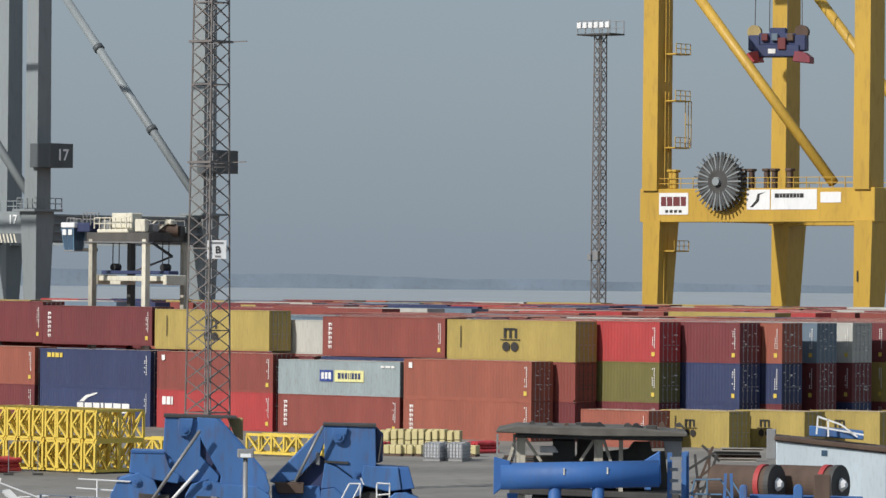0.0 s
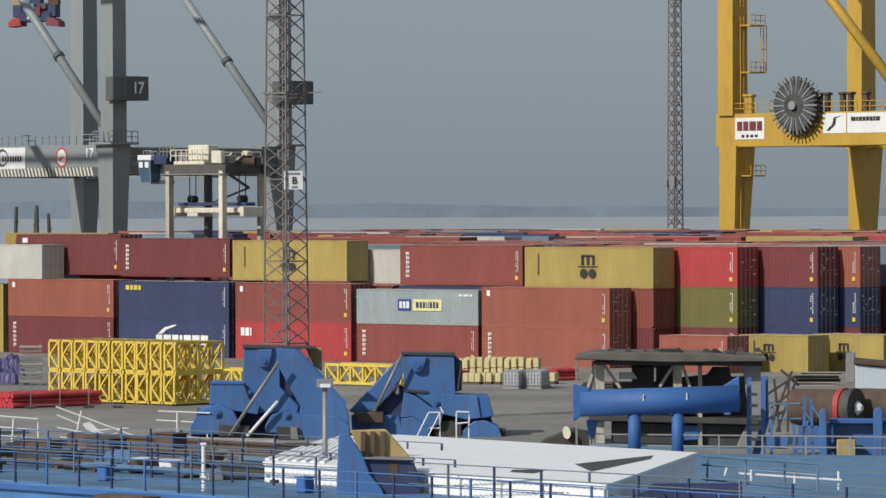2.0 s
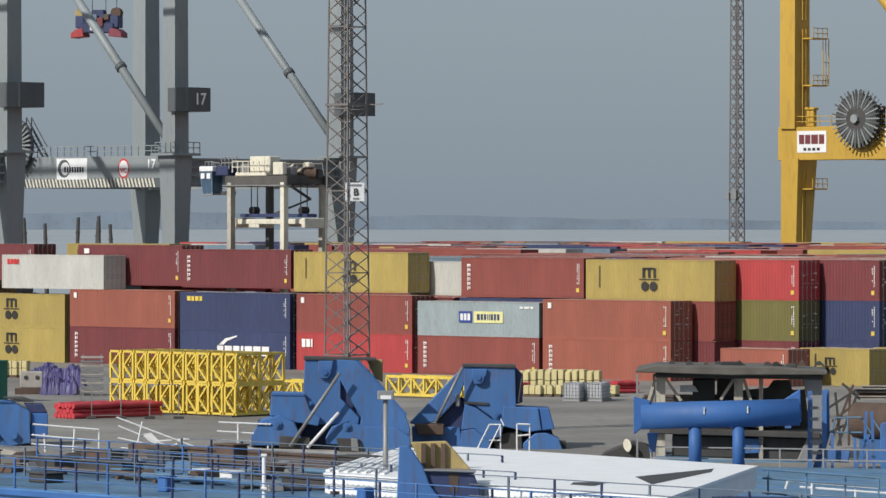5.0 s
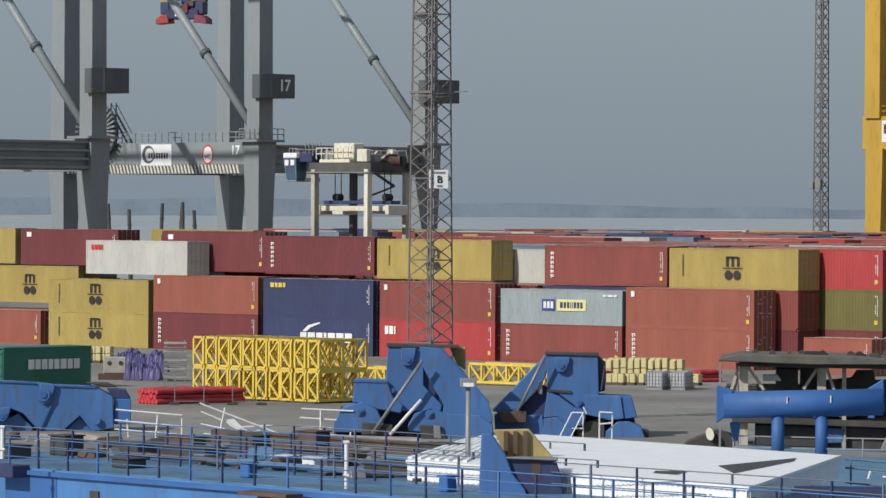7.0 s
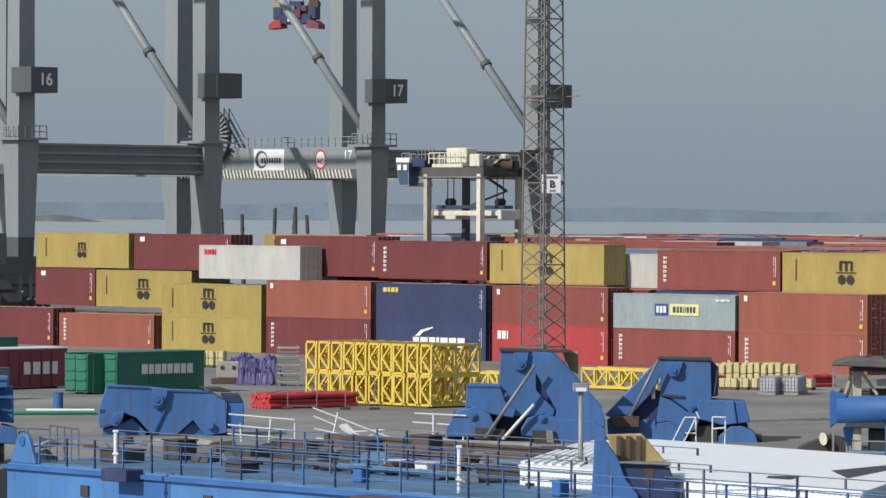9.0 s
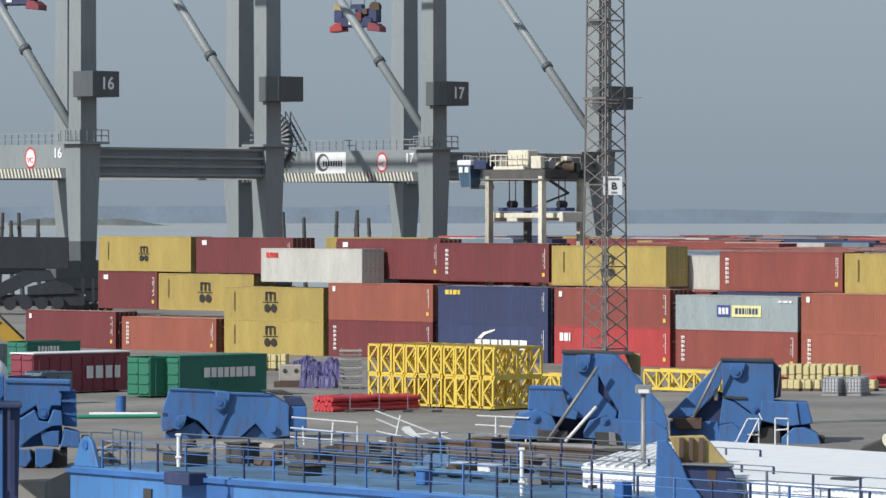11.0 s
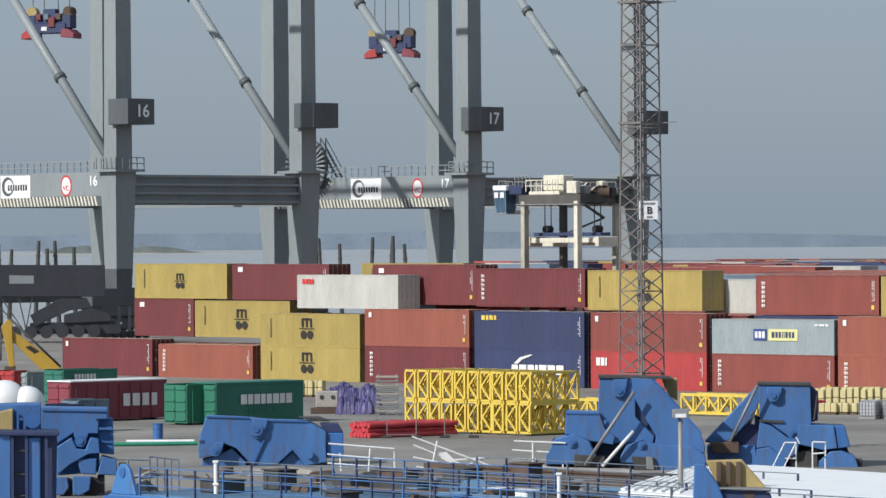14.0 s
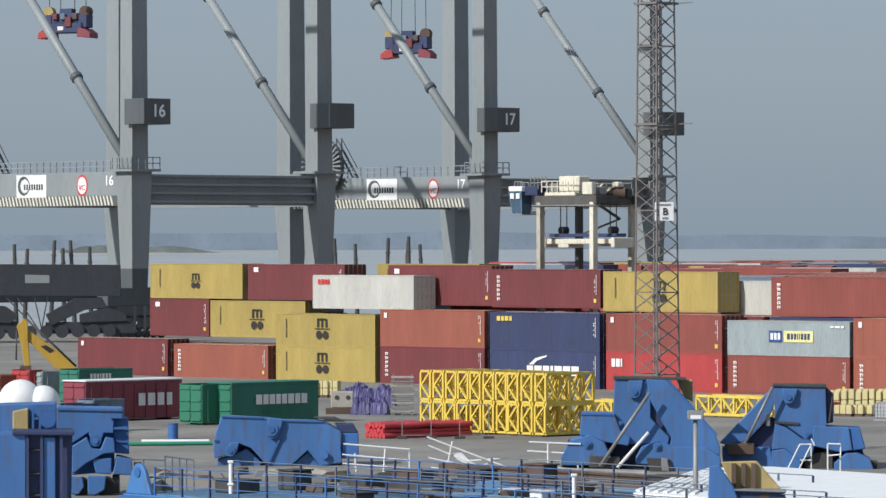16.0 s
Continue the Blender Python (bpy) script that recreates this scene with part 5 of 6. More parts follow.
for b_, e_, r_ in ((-950, -280, 1.15), (-910, -282, 0.9)):
    x, z = s.at(b_, e_)
    bm = bmesh.new()
    bmesh.ops.create_uvsphere(bm, u_segments=28, v_segments=14, radius=r_, matrix=Matrix.Translation((x, 0.6 + r_, z)))
    bar(bm, (x, 0.6 + r_, 0), (x, 0.6 + r_, z), 2 * r_, sides=28)
    part("tank", bm, WHITE, s.t, smooth=True)

# ---- ribbed navy housing and the machine on it ----
s = Stand("winch_housing", -926, 186, "navy and blue steel housing with ribbed wall on the barge", "steel housing", z=-1.0)
s.plate("front_panel", [(-1077, -336), (-940, -335), (-941, -525), (-1077, -525)], SHIPBLUE, 0.0, 3.0)
s.plate("ribbed_wall", [(-940, -337), (-858, -335), (-862, -525), (-941, -525)], PAINT["navy"], 0.25, 3.0)
s.plate("panel", [(-910, -341), (-888, -341), (-888, -525), (-910, -525)], SHIPBLUE, 0.05, 0.2)
s.plate("cap", [(-964, -329), (-854, -332), (-856, -339), (-966, -337)], PAINT["navy"], -0.2, 3.4)
for k in range(3):
    q = ((-936, -363), (-936, -405), (-936, -443))[k]
    q2 = ((-914, -367), (-914, -409), (-914, -447))[k]
    s.plate("rib", [q, (q2[0], q[1]), q2, (q[0], q2[1])], DARK, 0.1, 0.3)
for xx in ((-938, -365), (-913, -365), (-878, -365)):
    s.rod("stiffener", (xx[0], xx[1] + 26), (xx[0], xx[1] - 120), 0.12, PAINT["navy"], 0.0)
s = Stand("deck_machine", -936, 188, "blue deck machine with a railing and a beige cabinet", "deck machine", z=3.55)
s.plate("body", [(-1047, -286), (-886, -282), (-886, -337), (-1047, -336)], SHIPBLUE, 0.6, 2.5)
s.plate("cabinet", [(-964, -296), (-936, -290), (-936, -329), (-964, -328)], TANSTEEL, 0.0, 0.7)
for k in ((-928, -331), (-916, -331), (-904, -331), (-892, -331)):
    s.rod("post", k, (k[0], k[1] + 44), 0.09, DEEPBLUE, 0.1)
s.rod("rail", (-928, -286), (-890, -286), 0.09, DEEPBLUE, 0.1)
s.rod("rail", (-928, -308), (-890, -309), 0.09, DEEPBLUE, 0.1)
s.disc("wheel", (-902, -310), 0.35, DEEPBLUE, 0.0)

# ---- loose things on the quay ----
s = Stand("barrel", -679, 262, "blue plastic barrel on the quay", "barrel")
bm = bmesh.new()
bar(bm, (0, 0, 0), (0, 0, 0.92), 0.58, sides=20)
for z in (0.28, 0.62, 0.9):
    bar(bm, (0, 0, z - 0.025), (0, 0, z + 0.025), 0.62, sides=20)
part("barrel", bm, DEEPBLUE, s.t)


def tube_row(name, a, b, d, r, material, label, category, n=1, stack=1, wob=0.03, dy=0.0):
    """Tubes lying side by side on the ground from bearing a to b."""
    pa, pb = sight(a, 0, d), sight(b, 0, d + dy)
    pa.z = pb.z = 0
    t = thing(name, pose(pa.x, pa.y, 0), label, category)
    side = (pb - pa).normalized().cross(Vector((0, 0, 1))) * -1
    rg = random.Random(n * 7 + stack)
    for lv in range(stack):
        for k in range(n - (lv % 2)):
            o = side * ((k + 0.5 * (lv % 2)) * 2.05 * r) + Vector((0, 0, r + lv * 1.75 * r))
            cu = bpy.data.curves.new("tube", "CURVE")
            cu.dimensions, cu.bevel_depth, cu.bevel_resolution = "3D", r, 3
            sp = cu.splines.new("POLY")
            sp.points.add(8)
            for i in range(9):
                q = (pb - pa) * (i / 8) + o + Vector((0, 0, 0 if lv == 0 else wob * rg.uniform(-1, 1)))
                sp.points[i].co = (*q, 1)
            cu.use_fill_caps = True
            ob = new("tube", cu)
            me = bpy.data.meshes.new_from_object(ob)
            bpy.data.objects.remove(ob)
            bpy.data.curves.remove(cu)
            me.materials.clear()
            me.materials.append(material)
            o2 = new("tube", me)
            o2.parent = t
    return t


t = tube_row("pipe_bundle", -306, -151, 262, 0.165, PIPERED, "bundle of red plastic pipes lying on the quay", "pipes", 6, 3, wob=0.07, dy=4)
tube_row("hose", -757, -609, 253, 0.11, GREENPIPE, "green hose lying along the quay", "hose", 2, 1, dy=1)
tube_row("hose", -735, -615, 257, 0.1, WHITE, "white hose lying along the quay", "hose", 1, 1)


def tote(p, rz):
    t = thing("bulk_tote", pose(p.x, p.y, 0, 0, 0, rz), "translucent white liquid tote in a wire cage on a pallet", "liquid tote", "totes")
    part("pallet", boxes(((0, 0, 0.08), (1.2, 1.0, 0.14))), GALV, t)
    part("bottle", boxes(((0, 0, 0.66), (1.1, 0.92, 0.98)), bevel=0.08), PLASTIC, t)
    for z in (0.2, 0.42, 0.64, 0.86, 1.14):
        part("cage_ring", boxes(((0, -0.49, z), (1.2, 0.03, 0.03)), ((0, 0.49, z), (1.2, 0.03, 0.03)), ((-0.59, 0, z), (0.03, 1.0, 0.03)), ((0.59, 0, z), (0.03, 1.0, 0.03))), GALV, t)
    for k in range(6):
        part("cage_bar", boxes(((-0.55 + k * 0.22, -0.5, 0.66), (0.03, 0.03, 1.0))), GALV, t)
    return t


for q in ((581, -318), (621, -318)):
    p = sight(*q, 287)
    tote(p, -30)
    q2 = sight(*q, 289)
    tote(q2 + Vector((0.2, 0, 0)), -30)


def block_pallet(p, n, rz, hgt, label="pallet of pale yellow blocks wrapped on the quay"):
    t = thing("block_pallet", pose(p.x, p.y, 0, 0, 0, rz), label, "pallet", "pallets of blocks")
    part("pallet", boxes(((0, 0, 0.07), (1.2, 1.0, 0.14))), RUST, t)
    for k in range(n):
        part("block", boxes(((-0.42 + 0.42 * (k % 3), 0, 0.14 + hgt * (0.5 + k // 3)), (0.38, 0.9, hgt * 0.94)), bevel=0.03), STONEYEL, t)
    return t


for k in range(11):
    q = (487, -286)
    p = sight(q[0] + k * 12.5, q[1], 303)
    block_pallet(p, 6, -20 + 5 * math.sin(k * 7.0), 0.62 + 0.04 * (k % 3))
for k, b_ in enumerate((510, 530, 547, 642)):
    block_pallet(sight(b_, 0, 295), 3, -25 + 8 * math.sin(k * 3.0), 0.62)
tube_row("pipe_bundle", 474, 500, 299, 0.14, PIPERED, "short bundle of red plastic pipes beside the pallets", "pipes", 4, 3, wob=0.04, dy=1)
tube_row("pipe_bundle", 655, 694, 300, 0.15, PIPERED, "short bundle of red plastic pipes beside the pallets", "pipes", 4, 3, wob=0.04, dy=1)
s = Stand("beam_stack", 1123, 290, "stack of weathered steel beams on the quay", "steel beams")
for k, (x0, x1, z) in enumerate(((-1.5, 1.2, 0.1), (-1.3, 1.5, 0.32), (-1.5, 1.4, 0.54), (-1.1, 1.6, 0.76))):
    part("beam", boxes((((x0 + x1) / 2, 0.2 * (k % 2), z + 0.08), (x1 - x0, 0.5, 0.05)), (((x0 + x1) / 2, 0.2 * (k % 2), z - 0.08), (x1 - x0, 0.5, 0.05)), (((x0 + x1) / 2, 0.2 * (k % 2), z), (x1 - x0, 0.08, 0.14))), (CONCRETE, RUST, DARK, CONCRETE)[k], s.t)
s = Stand("scrap_lattice", 1060, 226, "tangled dark lattice scrap leaning by the work platform", "scrap")
for a, b in (((1036, -395), (1078, -286)), ((1050, -395), (1086, -300)), ((1030, -330), (1082, -296)), ((1040, -352), (1084, -318)), ((1046, -300), (1056, -395)), ((1072, -292), (1070, -395)), ((1034, -372), (1090, -346)), ((1058, -284), (1090, -312))):
    s.rod("bar", a, b, 0.13, DARK if a[0] % 4 else RUST, 0.2 + 0.02 * (a[0] % 5))
for k in range(5):
    q = (-466, -255)
    p = sight(q[0] + k * 17, q[1], 333)
    block_pallet(p, 6, -20 + 6 * math.sin(k * 5.0), 0.55)


def tarp_heap(b, e, d, w, h, seed, label):
    p = sight(b, e, d)
    t = thing("tarpaulin_heap", pose(p.x, p.y, 0), label, "tarpaulin", "covered heaps")
    bm = bmesh.new()
    bmesh.ops.create_grid(bm, x_segments=44, y_segments=16, size=0.5)
    for vv in bm.verts:
        x, y = vv.co.x, vv.co.y
        edge = min(0.5 - abs(x), 0.5 - abs(y))
        z = h * (1 - math.exp(-edge * 14)) * (0.85 + 0.3 * noise.noise((x * 4 + seed, y * 3, 0))) + 0.2 * h * noise.noise((x * 13, y * 9 + seed, 2)) + 0.12 * h * noise.noise((x * 31, y * 22 + seed, 5))
        vv.co = (x * w, y * 2.6, max(0.0, z))
    part("sheet", bm, TARP, t)
    return t


tarp_heap(-336, -300, 312, 4.2, 1.7, 1.0, "crumpled violet tarpaulin thrown over stacked material")
tarp_heap(-329, -300, 300, 2.6, 1.2, 4.0, "crumpled violet tarpaulin over a low heap")
s = Stand("timber_rack", -272, 298, "pale grey rack of stacked planks beside the heap", "rack")
for k in range(9):
    z = 0.25 + k * 0.28
    part("plank", boxes(((0, 0.5, z), (1.5, 1.2, 0.12)), bevel=0.02), GALV if k % 2 else CONCRETE, s.t)
for x in (-0.6, 0.6):
    part("post", boxes(((x, 0.0, 1.35), (0.1, 0.1, 2.7))), GALV, s.t)
s = Stand("concrete_block", -379, 300, "pale concrete block with round sockets on timber", "concrete block")
part("body", boxes(((0, 0.6, 0.95), (1.5, 1.1, 1.1)), bevel=0.06), CONCRETE, s.t)
part("bearer", boxes(((0.0, 0.5, 0.2), (2.2, 0.9, 0.4)), bevel=0.03), RUST, s.t)
for x in (-0.35, 0.4):
    bm = bmesh.new()
    bar(bm, (x, 0.02, 1.1), (x, 0.1, 1.1), 0.3, sides=12)
    part("socket", bm, DARK, s.t)
s = Stand("flat_stack", 730, 282, "low stack of dark steel plates on bearers", "steel stack")
for k in range(4):
    part("sheet", boxes(((0.0 + 0.1 * k, 0.5, 0.045 + 0.16 * k), (2.4, 1.6, 0.09))), RUST if k % 2 else DARK, s.t)


# ---- broken railings and planks at the quay's edge ----
def loose_rails(name, d, segs, w, material, label, cat="railing", z=0.0):
    b0 = min(q[0] for sg in segs for q in sg)
    s = Stand(name, b0, d, label, cat, z=z)
    for k, (a, b) in enumerate(segs):
        s.rod("rail", a, b, w, material, 0.12 * (k % 3), 8)
    return s


loose_rails("bent_railing", 224, [((-229, -342), (-77, -400)), ((-227, -357), (-142, -392)), ((-227, -379), (-132, -399)), ((-184, -350), (-192, -388)),
    ((-162, -385), (-100, -381)), ((-142, -398), (-100, -381)), ((-222, -396), (-142, -406)), ((-192, -405), (-117, -410))], 0.085, WHITE, "bent white handrail parts thrown on the quay edge").plate("crumpled_sheet", [(-184, -372), (-168, -370), (-154, -384), (-160, -390), (-176, -382)], WHITE, 0.1, 0.3, bevel=0)
loose_rails("standing_railing", 224, [((-49, -351), (43, -355)), ((-52, -367), (44, -373)), ((-52, -383), (44, -388)), ((-15, -351), (-15, -403)), ((39, -353), (38, -407)), ((-49, -395), (40, -400))], 0.085, WHITE, "white tubular railing standing at the quay edge")
loose_rails("standing_railing", 224, [((-377, -354), (-260, -364)), ((-379, -373), (-262, -384)), ((-379, -389), (-262, -399)), ((-303, -363), (-307, -413)), ((-260, -364), (-260, -415)), ((-357, -371), (-354, -413))], 0.085, WHITE, "white tubular railing standing at the quay edge")
loose_rails("step_ladder", 221, [((404, -408), (430, -356)), ((430, -356), (450, -356)), ((450, -356), (450, -408)), ((424, -408), (450, -356)), ((430, -384), (450, -384)), ((450, -346), (456, -358))], 0.07, WHITE, "small white step ladder beside the bogie", "ladder")
loose_rails("hoop_frame", 221, [((479, -408), (479, -355)), ((479, -355), (502, -356)), ((502, -356), (501, -408)), ((479, -376), (502, -374))], 0.08, WHITE, "white tubular hoop frame on the quay", "railing")
for q, x1 in (((-273, -349), 0), ((-171, -349), 1), ((-292, -261), 2)):
    p = sight(*q, 262 if x1 < 2 else 285)
    t = thing("site_fence", pose(p.x, p.y, 0, 0, 0, 8), "thin wire site fence panel on block feet", "fence", "site fences")
    for x in (0, 1.7):
        part("post", boxes(((x, 0, 1.0), (0.05, 0.05, 2.0))), GALV, t)
        part("foot", boxes(((x, 0, 0.07), (0.6, 0.25, 0.14)), bevel=0.03), DARK, t)
    for z in (0.2, 1.98):
        part("rail", boxes(((0.85, 0, z), (1.7, 0.04, 0.04))), GALV, t)
s = Stand("dirty_platform", -2, 214, "dirty brown plank platform at the quay edge", "platform", z=-0.4)
s.plate("planking", [(-172, -398), (-82, -398), (158, -404), (183, -413), (158, -416), (-172, -408)], CONCRETE, -1.2, 3.0)
s.plate("fender_wall", [(-182, -409), (178, -417), (179, -468), (-182, -470)], RUST, -0.5, 1.5)

rg = random.Random(31)
for k in range(34):
    q = (-702, -409) if k % 2 else (-312, -411)
    p = sight(q[0] + rg.uniform(0, 480), 0, rg.uniform(216.5, 222))
    m_ = rg.choice((DARK, RUST, CONCRETE, RUST, GALV))
    t = thing("scrap_piece", pose(p.x, p.y, 0, 0, 0, rg.uniform(0, 180)), {DARK: "grimy dark piece of steel scrap on the quay edge", RUST: "rusty brown piece of scrap on the quay edge", CONCRETE: "pale broken plank on the quay edge", GALV: "grey steel offcut on the quay edge"}[m_], "scrap", "scrap pieces")
    L_, w_, h_ = rg.uniform(0.5, 2.6), rg.uniform(0.2, 0.7), rg.uniform(0.1, 0.45)
    part("piece", slab([(-L_ / 2, 0), (L_ / 2, 0), (L_ / 2 * 0.8, h_), (-L_ / 2 * 0.6, h_ * 0.7)], w_, 0.02), m_, t)

# ---- barge lying before the quay ----
BH = -50.0
bow = sight(-770, -441, 186)
barge = thing("work_barge", pose(bow.x, bow.y, 0, 0, 0, BH), "blue steel work barge with faded deck lying at the quay", "barge")
DZ = bow.z
LB, WB = 105.0, 17.0
part("hull", boxes(((LB / 2, WB / 2, (DZ - 5) / 2), (LB, WB, DZ + 5)), bevel=0.06), HULLBLUE, barge)
part("deck", boxes(((LB / 2, WB / 2, DZ + 0.02), (LB - 0.6, WB - 0.6, 0.05))), DECKBLUE, barge)
part("coaming", boxes(((12, WB - 0.2, DZ + 0.35), (24, 0.25, 0.7))), RUST, barge)
part("rub_rail", boxes(((LB / 2, -0.08, DZ - 0.15), (LB, 0.2, 0.18))), DEEPBLUE, barge)
for x in (5.6, 13.8, 20.0, 29.0):
    part("side_port", boxes(((x, -0.03, DZ - 0.9), (0.55, 0.1, 0.45))), DARK, barge)
part("stain_panel", boxes(((9.6, -0.012, DZ - 1.0), (3.4, 0.02, 1.4))), DEEPBLUE, barge)


for k, (x, y, L_, r_) in enumerate(((12, 14.2, 9, 0.16), (20, 13.6, 12, 0.12), (33, 13.2, 10, 0.2), (10, 6.8, 6, 0.1), (18, 6.2, 8, 0.12), (28, 6.6, 7, 0.1))):
    t = thing("deck_pipe", barge.matrix_basis @ pose(x, y, DZ + 0.045, 0, 0, 3 * math.sin(k * 3.0)), "dirty steel pipe lying on the barge deck", "pipe", "deck pipes")
    bm = bmesh.new()
    bar(bm, (-L_ / 2, 0, r_ + 0.12), (L_ / 2, 0, r_ + 0.12), 2 * r_, sides=12)
    part("pipe", bm, (RUST, PALEBLUE, DARK)[k % 3], t)
    for s_ in (-0.35, 0.35):
        part("bearer", boxes(((L_ * s_, 0, 0.06), (0.2, 0.8, 0.12))), RUST, t)


rg = random.Random(77)
for k in range(46):
    x, y = rg.uniform(1.0, 30.0), rg.uniform(6.2, 16.0)
    m_ = rg.choice((DARK, RUST, DARK, RUST, PALEBLUE, GALV))
    t = thing("deck_scrap", barge.matrix_basis @ pose(x, y, DZ + 0.045, 0, 0, rg.uniform(0, 180)), {DARK: "grimy dark steel scrap lying on the barge deck", RUST: "rusty steel scrap lying on the barge deck",         PALEBLUE: "faded blue plate lying on the barge deck", GALV: "grey pipe end lying on the barge deck"}[m_], "scrap", "deck scrap")
    L_, w_, h_ = rg.uniform(0.4, 1.9), rg.uniform(0.2, 0.8), rg.uniform(0.08, 0.5)
    if k % 3:
        part("piece", slab([(-L_ / 2, 0), (L_ / 2, 0), (L_ / 2 * 0.7, h_), (-L_ / 2 * 0.8, h_ * 0.8)], w_, 0.02), m_, t)
    else:
        part("piece", bar(bmesh.new(), (-L_ / 2, 0, w_ / 3), (L_ / 2, 0, w_ / 3), w_ / 1.5, sides=12), m_, t)

STEELBLUE = mat("weathered_rail", (0.13, 0.16, 0.20), rough=0.6)


def deck_rail(x0, x1, y, h, material, step=1.9):
    n = int((x1 - x0) / step)
    for k in range(n + 1):
        part("stanchion", boxes(((x0 + (x1 - x0) * k / n, y, DZ + h / 2), (0.07, 0.07, h))), PAINT["navy"] if k % 3 else material, barge)
    for z in (0.36, 0.7, 1.0):
        bm = bmesh.new()
        bar(bm, (x0, y, DZ + h * z), (x1, y, DZ + h * z), 0.042, sides=8)
        part("rail", bm, material, barge)


deck_rail(2.0, 60, 0.25, 1.15, SHIPBLUE)
deck_rail(0.6, 60, 5.2, 1.2, STEELBLUE, 2.3)
deck_rail(0.3, 15, 11.5, 1.15, SHIPBLUE, 1.5)
deck_rail(4.0, 24, 16.4, 1.1, STEELBLUE, 2.0)
deck_rail(9.0, 33, 8.6, 1.1, STEELBLUE, 1.7)
part("lifting_eye", slab([(-0.9, 0), (0.9, 0), (0.45, 1.0), (0.2, 1.25), (-0.2, 1.25), (-0.45, 1.0)], 0.2, 0.03), HULLBLUE, barge).location = (1.0, 0.1, DZ)
bm = bmesh.new()
bar(bm, (1.0, 0.05, DZ + 0.9), (1.0, 0.35, DZ + 0.9), 0.4, sides=16)
part("eye_bush", bm, DEEPBLUE, barge)
part("side_box", boxes(((8.7, -0.45, DZ - 0.1), (1.7, 0.9, 0.5)), bevel=0.04), PAINT["navy"], barge)
part("side_hatch", boxes(((25.2, -0.5, DZ - 0.2), (2.8, 1.0, 0.14))), RUST, barge)
# no recess is cut in: a dark box on the hull carries its shade
part("dark_recess", boxes(((24.6, -0.05, DZ - 0.95), (1.4, 0.14, 1.2))), DARK, barge)
for x, y, w, dd, h, mt in ((3.2, 6.5, 1.1, 1.0, 0.8, DARK), (4.0, 9.5, 2.0, 1.2, 0.4, DARK), (9.0, 8.5, 3.0, 1.2, 0.5, DARK),
                           (11.2, 7.5, 0.7, 0.6, 0.3, PALEBLUE), (12.0, 3.0, 1.2, 0.9, 0.35, DARK), (14.2, 9.8, 2.2, 0.8, 0.3, WHITE), (16.0, 9.0, 1.4, 0.8, 0.35, WHITE), (18.5, 8.6, 1.0, 0.8, 0.35, DARK),
                           (20.0, 2.6, 0.5, 0.5, 0.55, DEEPBLUE), (22.5, 8.2, 3.2, 1.4, 0.4, DARK), (26.0, 7.8, 0.9, 0.7, 0.3, PALEBLUE), (31.0, 3.0, 0.5, 0.5, 0.55, DEEPBLUE),
                           (2.0, 13.5, 2.0, 1.0, 0.5, RUST), (6.0, 14.0, 1.6, 1.0, 0.7, DARK), (9.5, 14.6, 1.2, 0.8, 1.0, RUST), (13.0, 12.6, 3.4, 0.9, 0.4, RUST), (17.5, 14.8, 2.0, 1.2, 0.8, DARK), (22.0, 14.4, 1.4, 1.0, 0.9, RUST), (25.5, 12.5, 2.8, 0.8, 0.35, DARK), (3.4, 3.4, 1.6, 1.2, 0.5, DARK), (15.0, 6.8, 0.8, 0.6, 0.3, PALEBLUE)):
    t = thing("deck_box", barge.matrix_basis @ pose(x, y, DZ + 0.045, 0, 0, 7 * math.sin(x)), {RUST: "rusty brown steel chest on the barge deck", DARK: "grimy dark steel fitting on the barge deck", SHIPBLUE: "blue steel locker on the barge deck", DEEPBLUE: "cobalt blue bollard post on the barge deck",
        PALEBLUE: "faded blue vent box on the barge deck", WHITE: "white crate lying on the barge deck"}[mt], "deck fitting", "deck fittings")
    part("body", boxes(((0, 0, h / 2), (w, dd, h)), bevel=0.05), mt, t)
    part("cap", boxes(((0, 0, h + 0.03), (w + 0.1, dd + 0.1, 0.06)), bevel=0.015), mt, t)
for b_, e_, h in ((-577, -442, 1.25), (31, -494, 1.75)):
    p = sight(b_, e_, 176 if h < 1.5 else 166)
    t = thing("white_post", pose(p.x, p.y, p.z), "white painted davit post on the barge rail", "post", "white posts")
    bm = bmesh.new()
    bar(bm, (0, 0, 0), (0, 0, h), 0.15, sides=12)
    part("shaft", bm, WHITE, t)
    for z in (h * 0.3, h):
        part("collar", boxes(((0, 0, z), (0.23, 0.23, 0.1)), bevel=0.02), WHITE, t)

# ---- pale pontoon at the platform's foot ----
q = sight(644, -424, 207)
pont = thing("pontoon", pose(q.x, q.y, 0, 0, 0, -18), "flat pale blue pontoon deck below the work platform", "pontoon")
part("deck", boxes(((32, -14, 0.1), (64, 28, 0.3)), bevel=0.03), PALEBLUE, pont)
part("hull", boxes(((32, -14, -2.7), (63.8, 27.8, 5.2))), HULLBLUE, pont)
for k in range(4):
    part("weld_strip", boxes(((32, -4 - k * 6.0, 0.262), (63, 0.14, 0.02))), SHIPBLUE, pont)
bm = bmesh.new()
for z in (0.6, 1.1):
    bar(bm, (2, -0.3, z), (40, -0.3, z), 0.06)
part("rail", bm, GALV, pont)
for k in range(20):
    part("stanchion", boxes(((2 + 2 * k, -0.3, 0.65), (0.07, 0.07, 0.9))), GALV, pont)

# ---- street lamp on the barge side ----
p = sight(246, -500, 172)
t = thing("deck_lamp", pose(p.x, p.y, p.z - 1.0), "grey lamp post with a flat square head on the barge", "lamp post")
zt = sight(245, -306, 172).z - p.z + 1.0
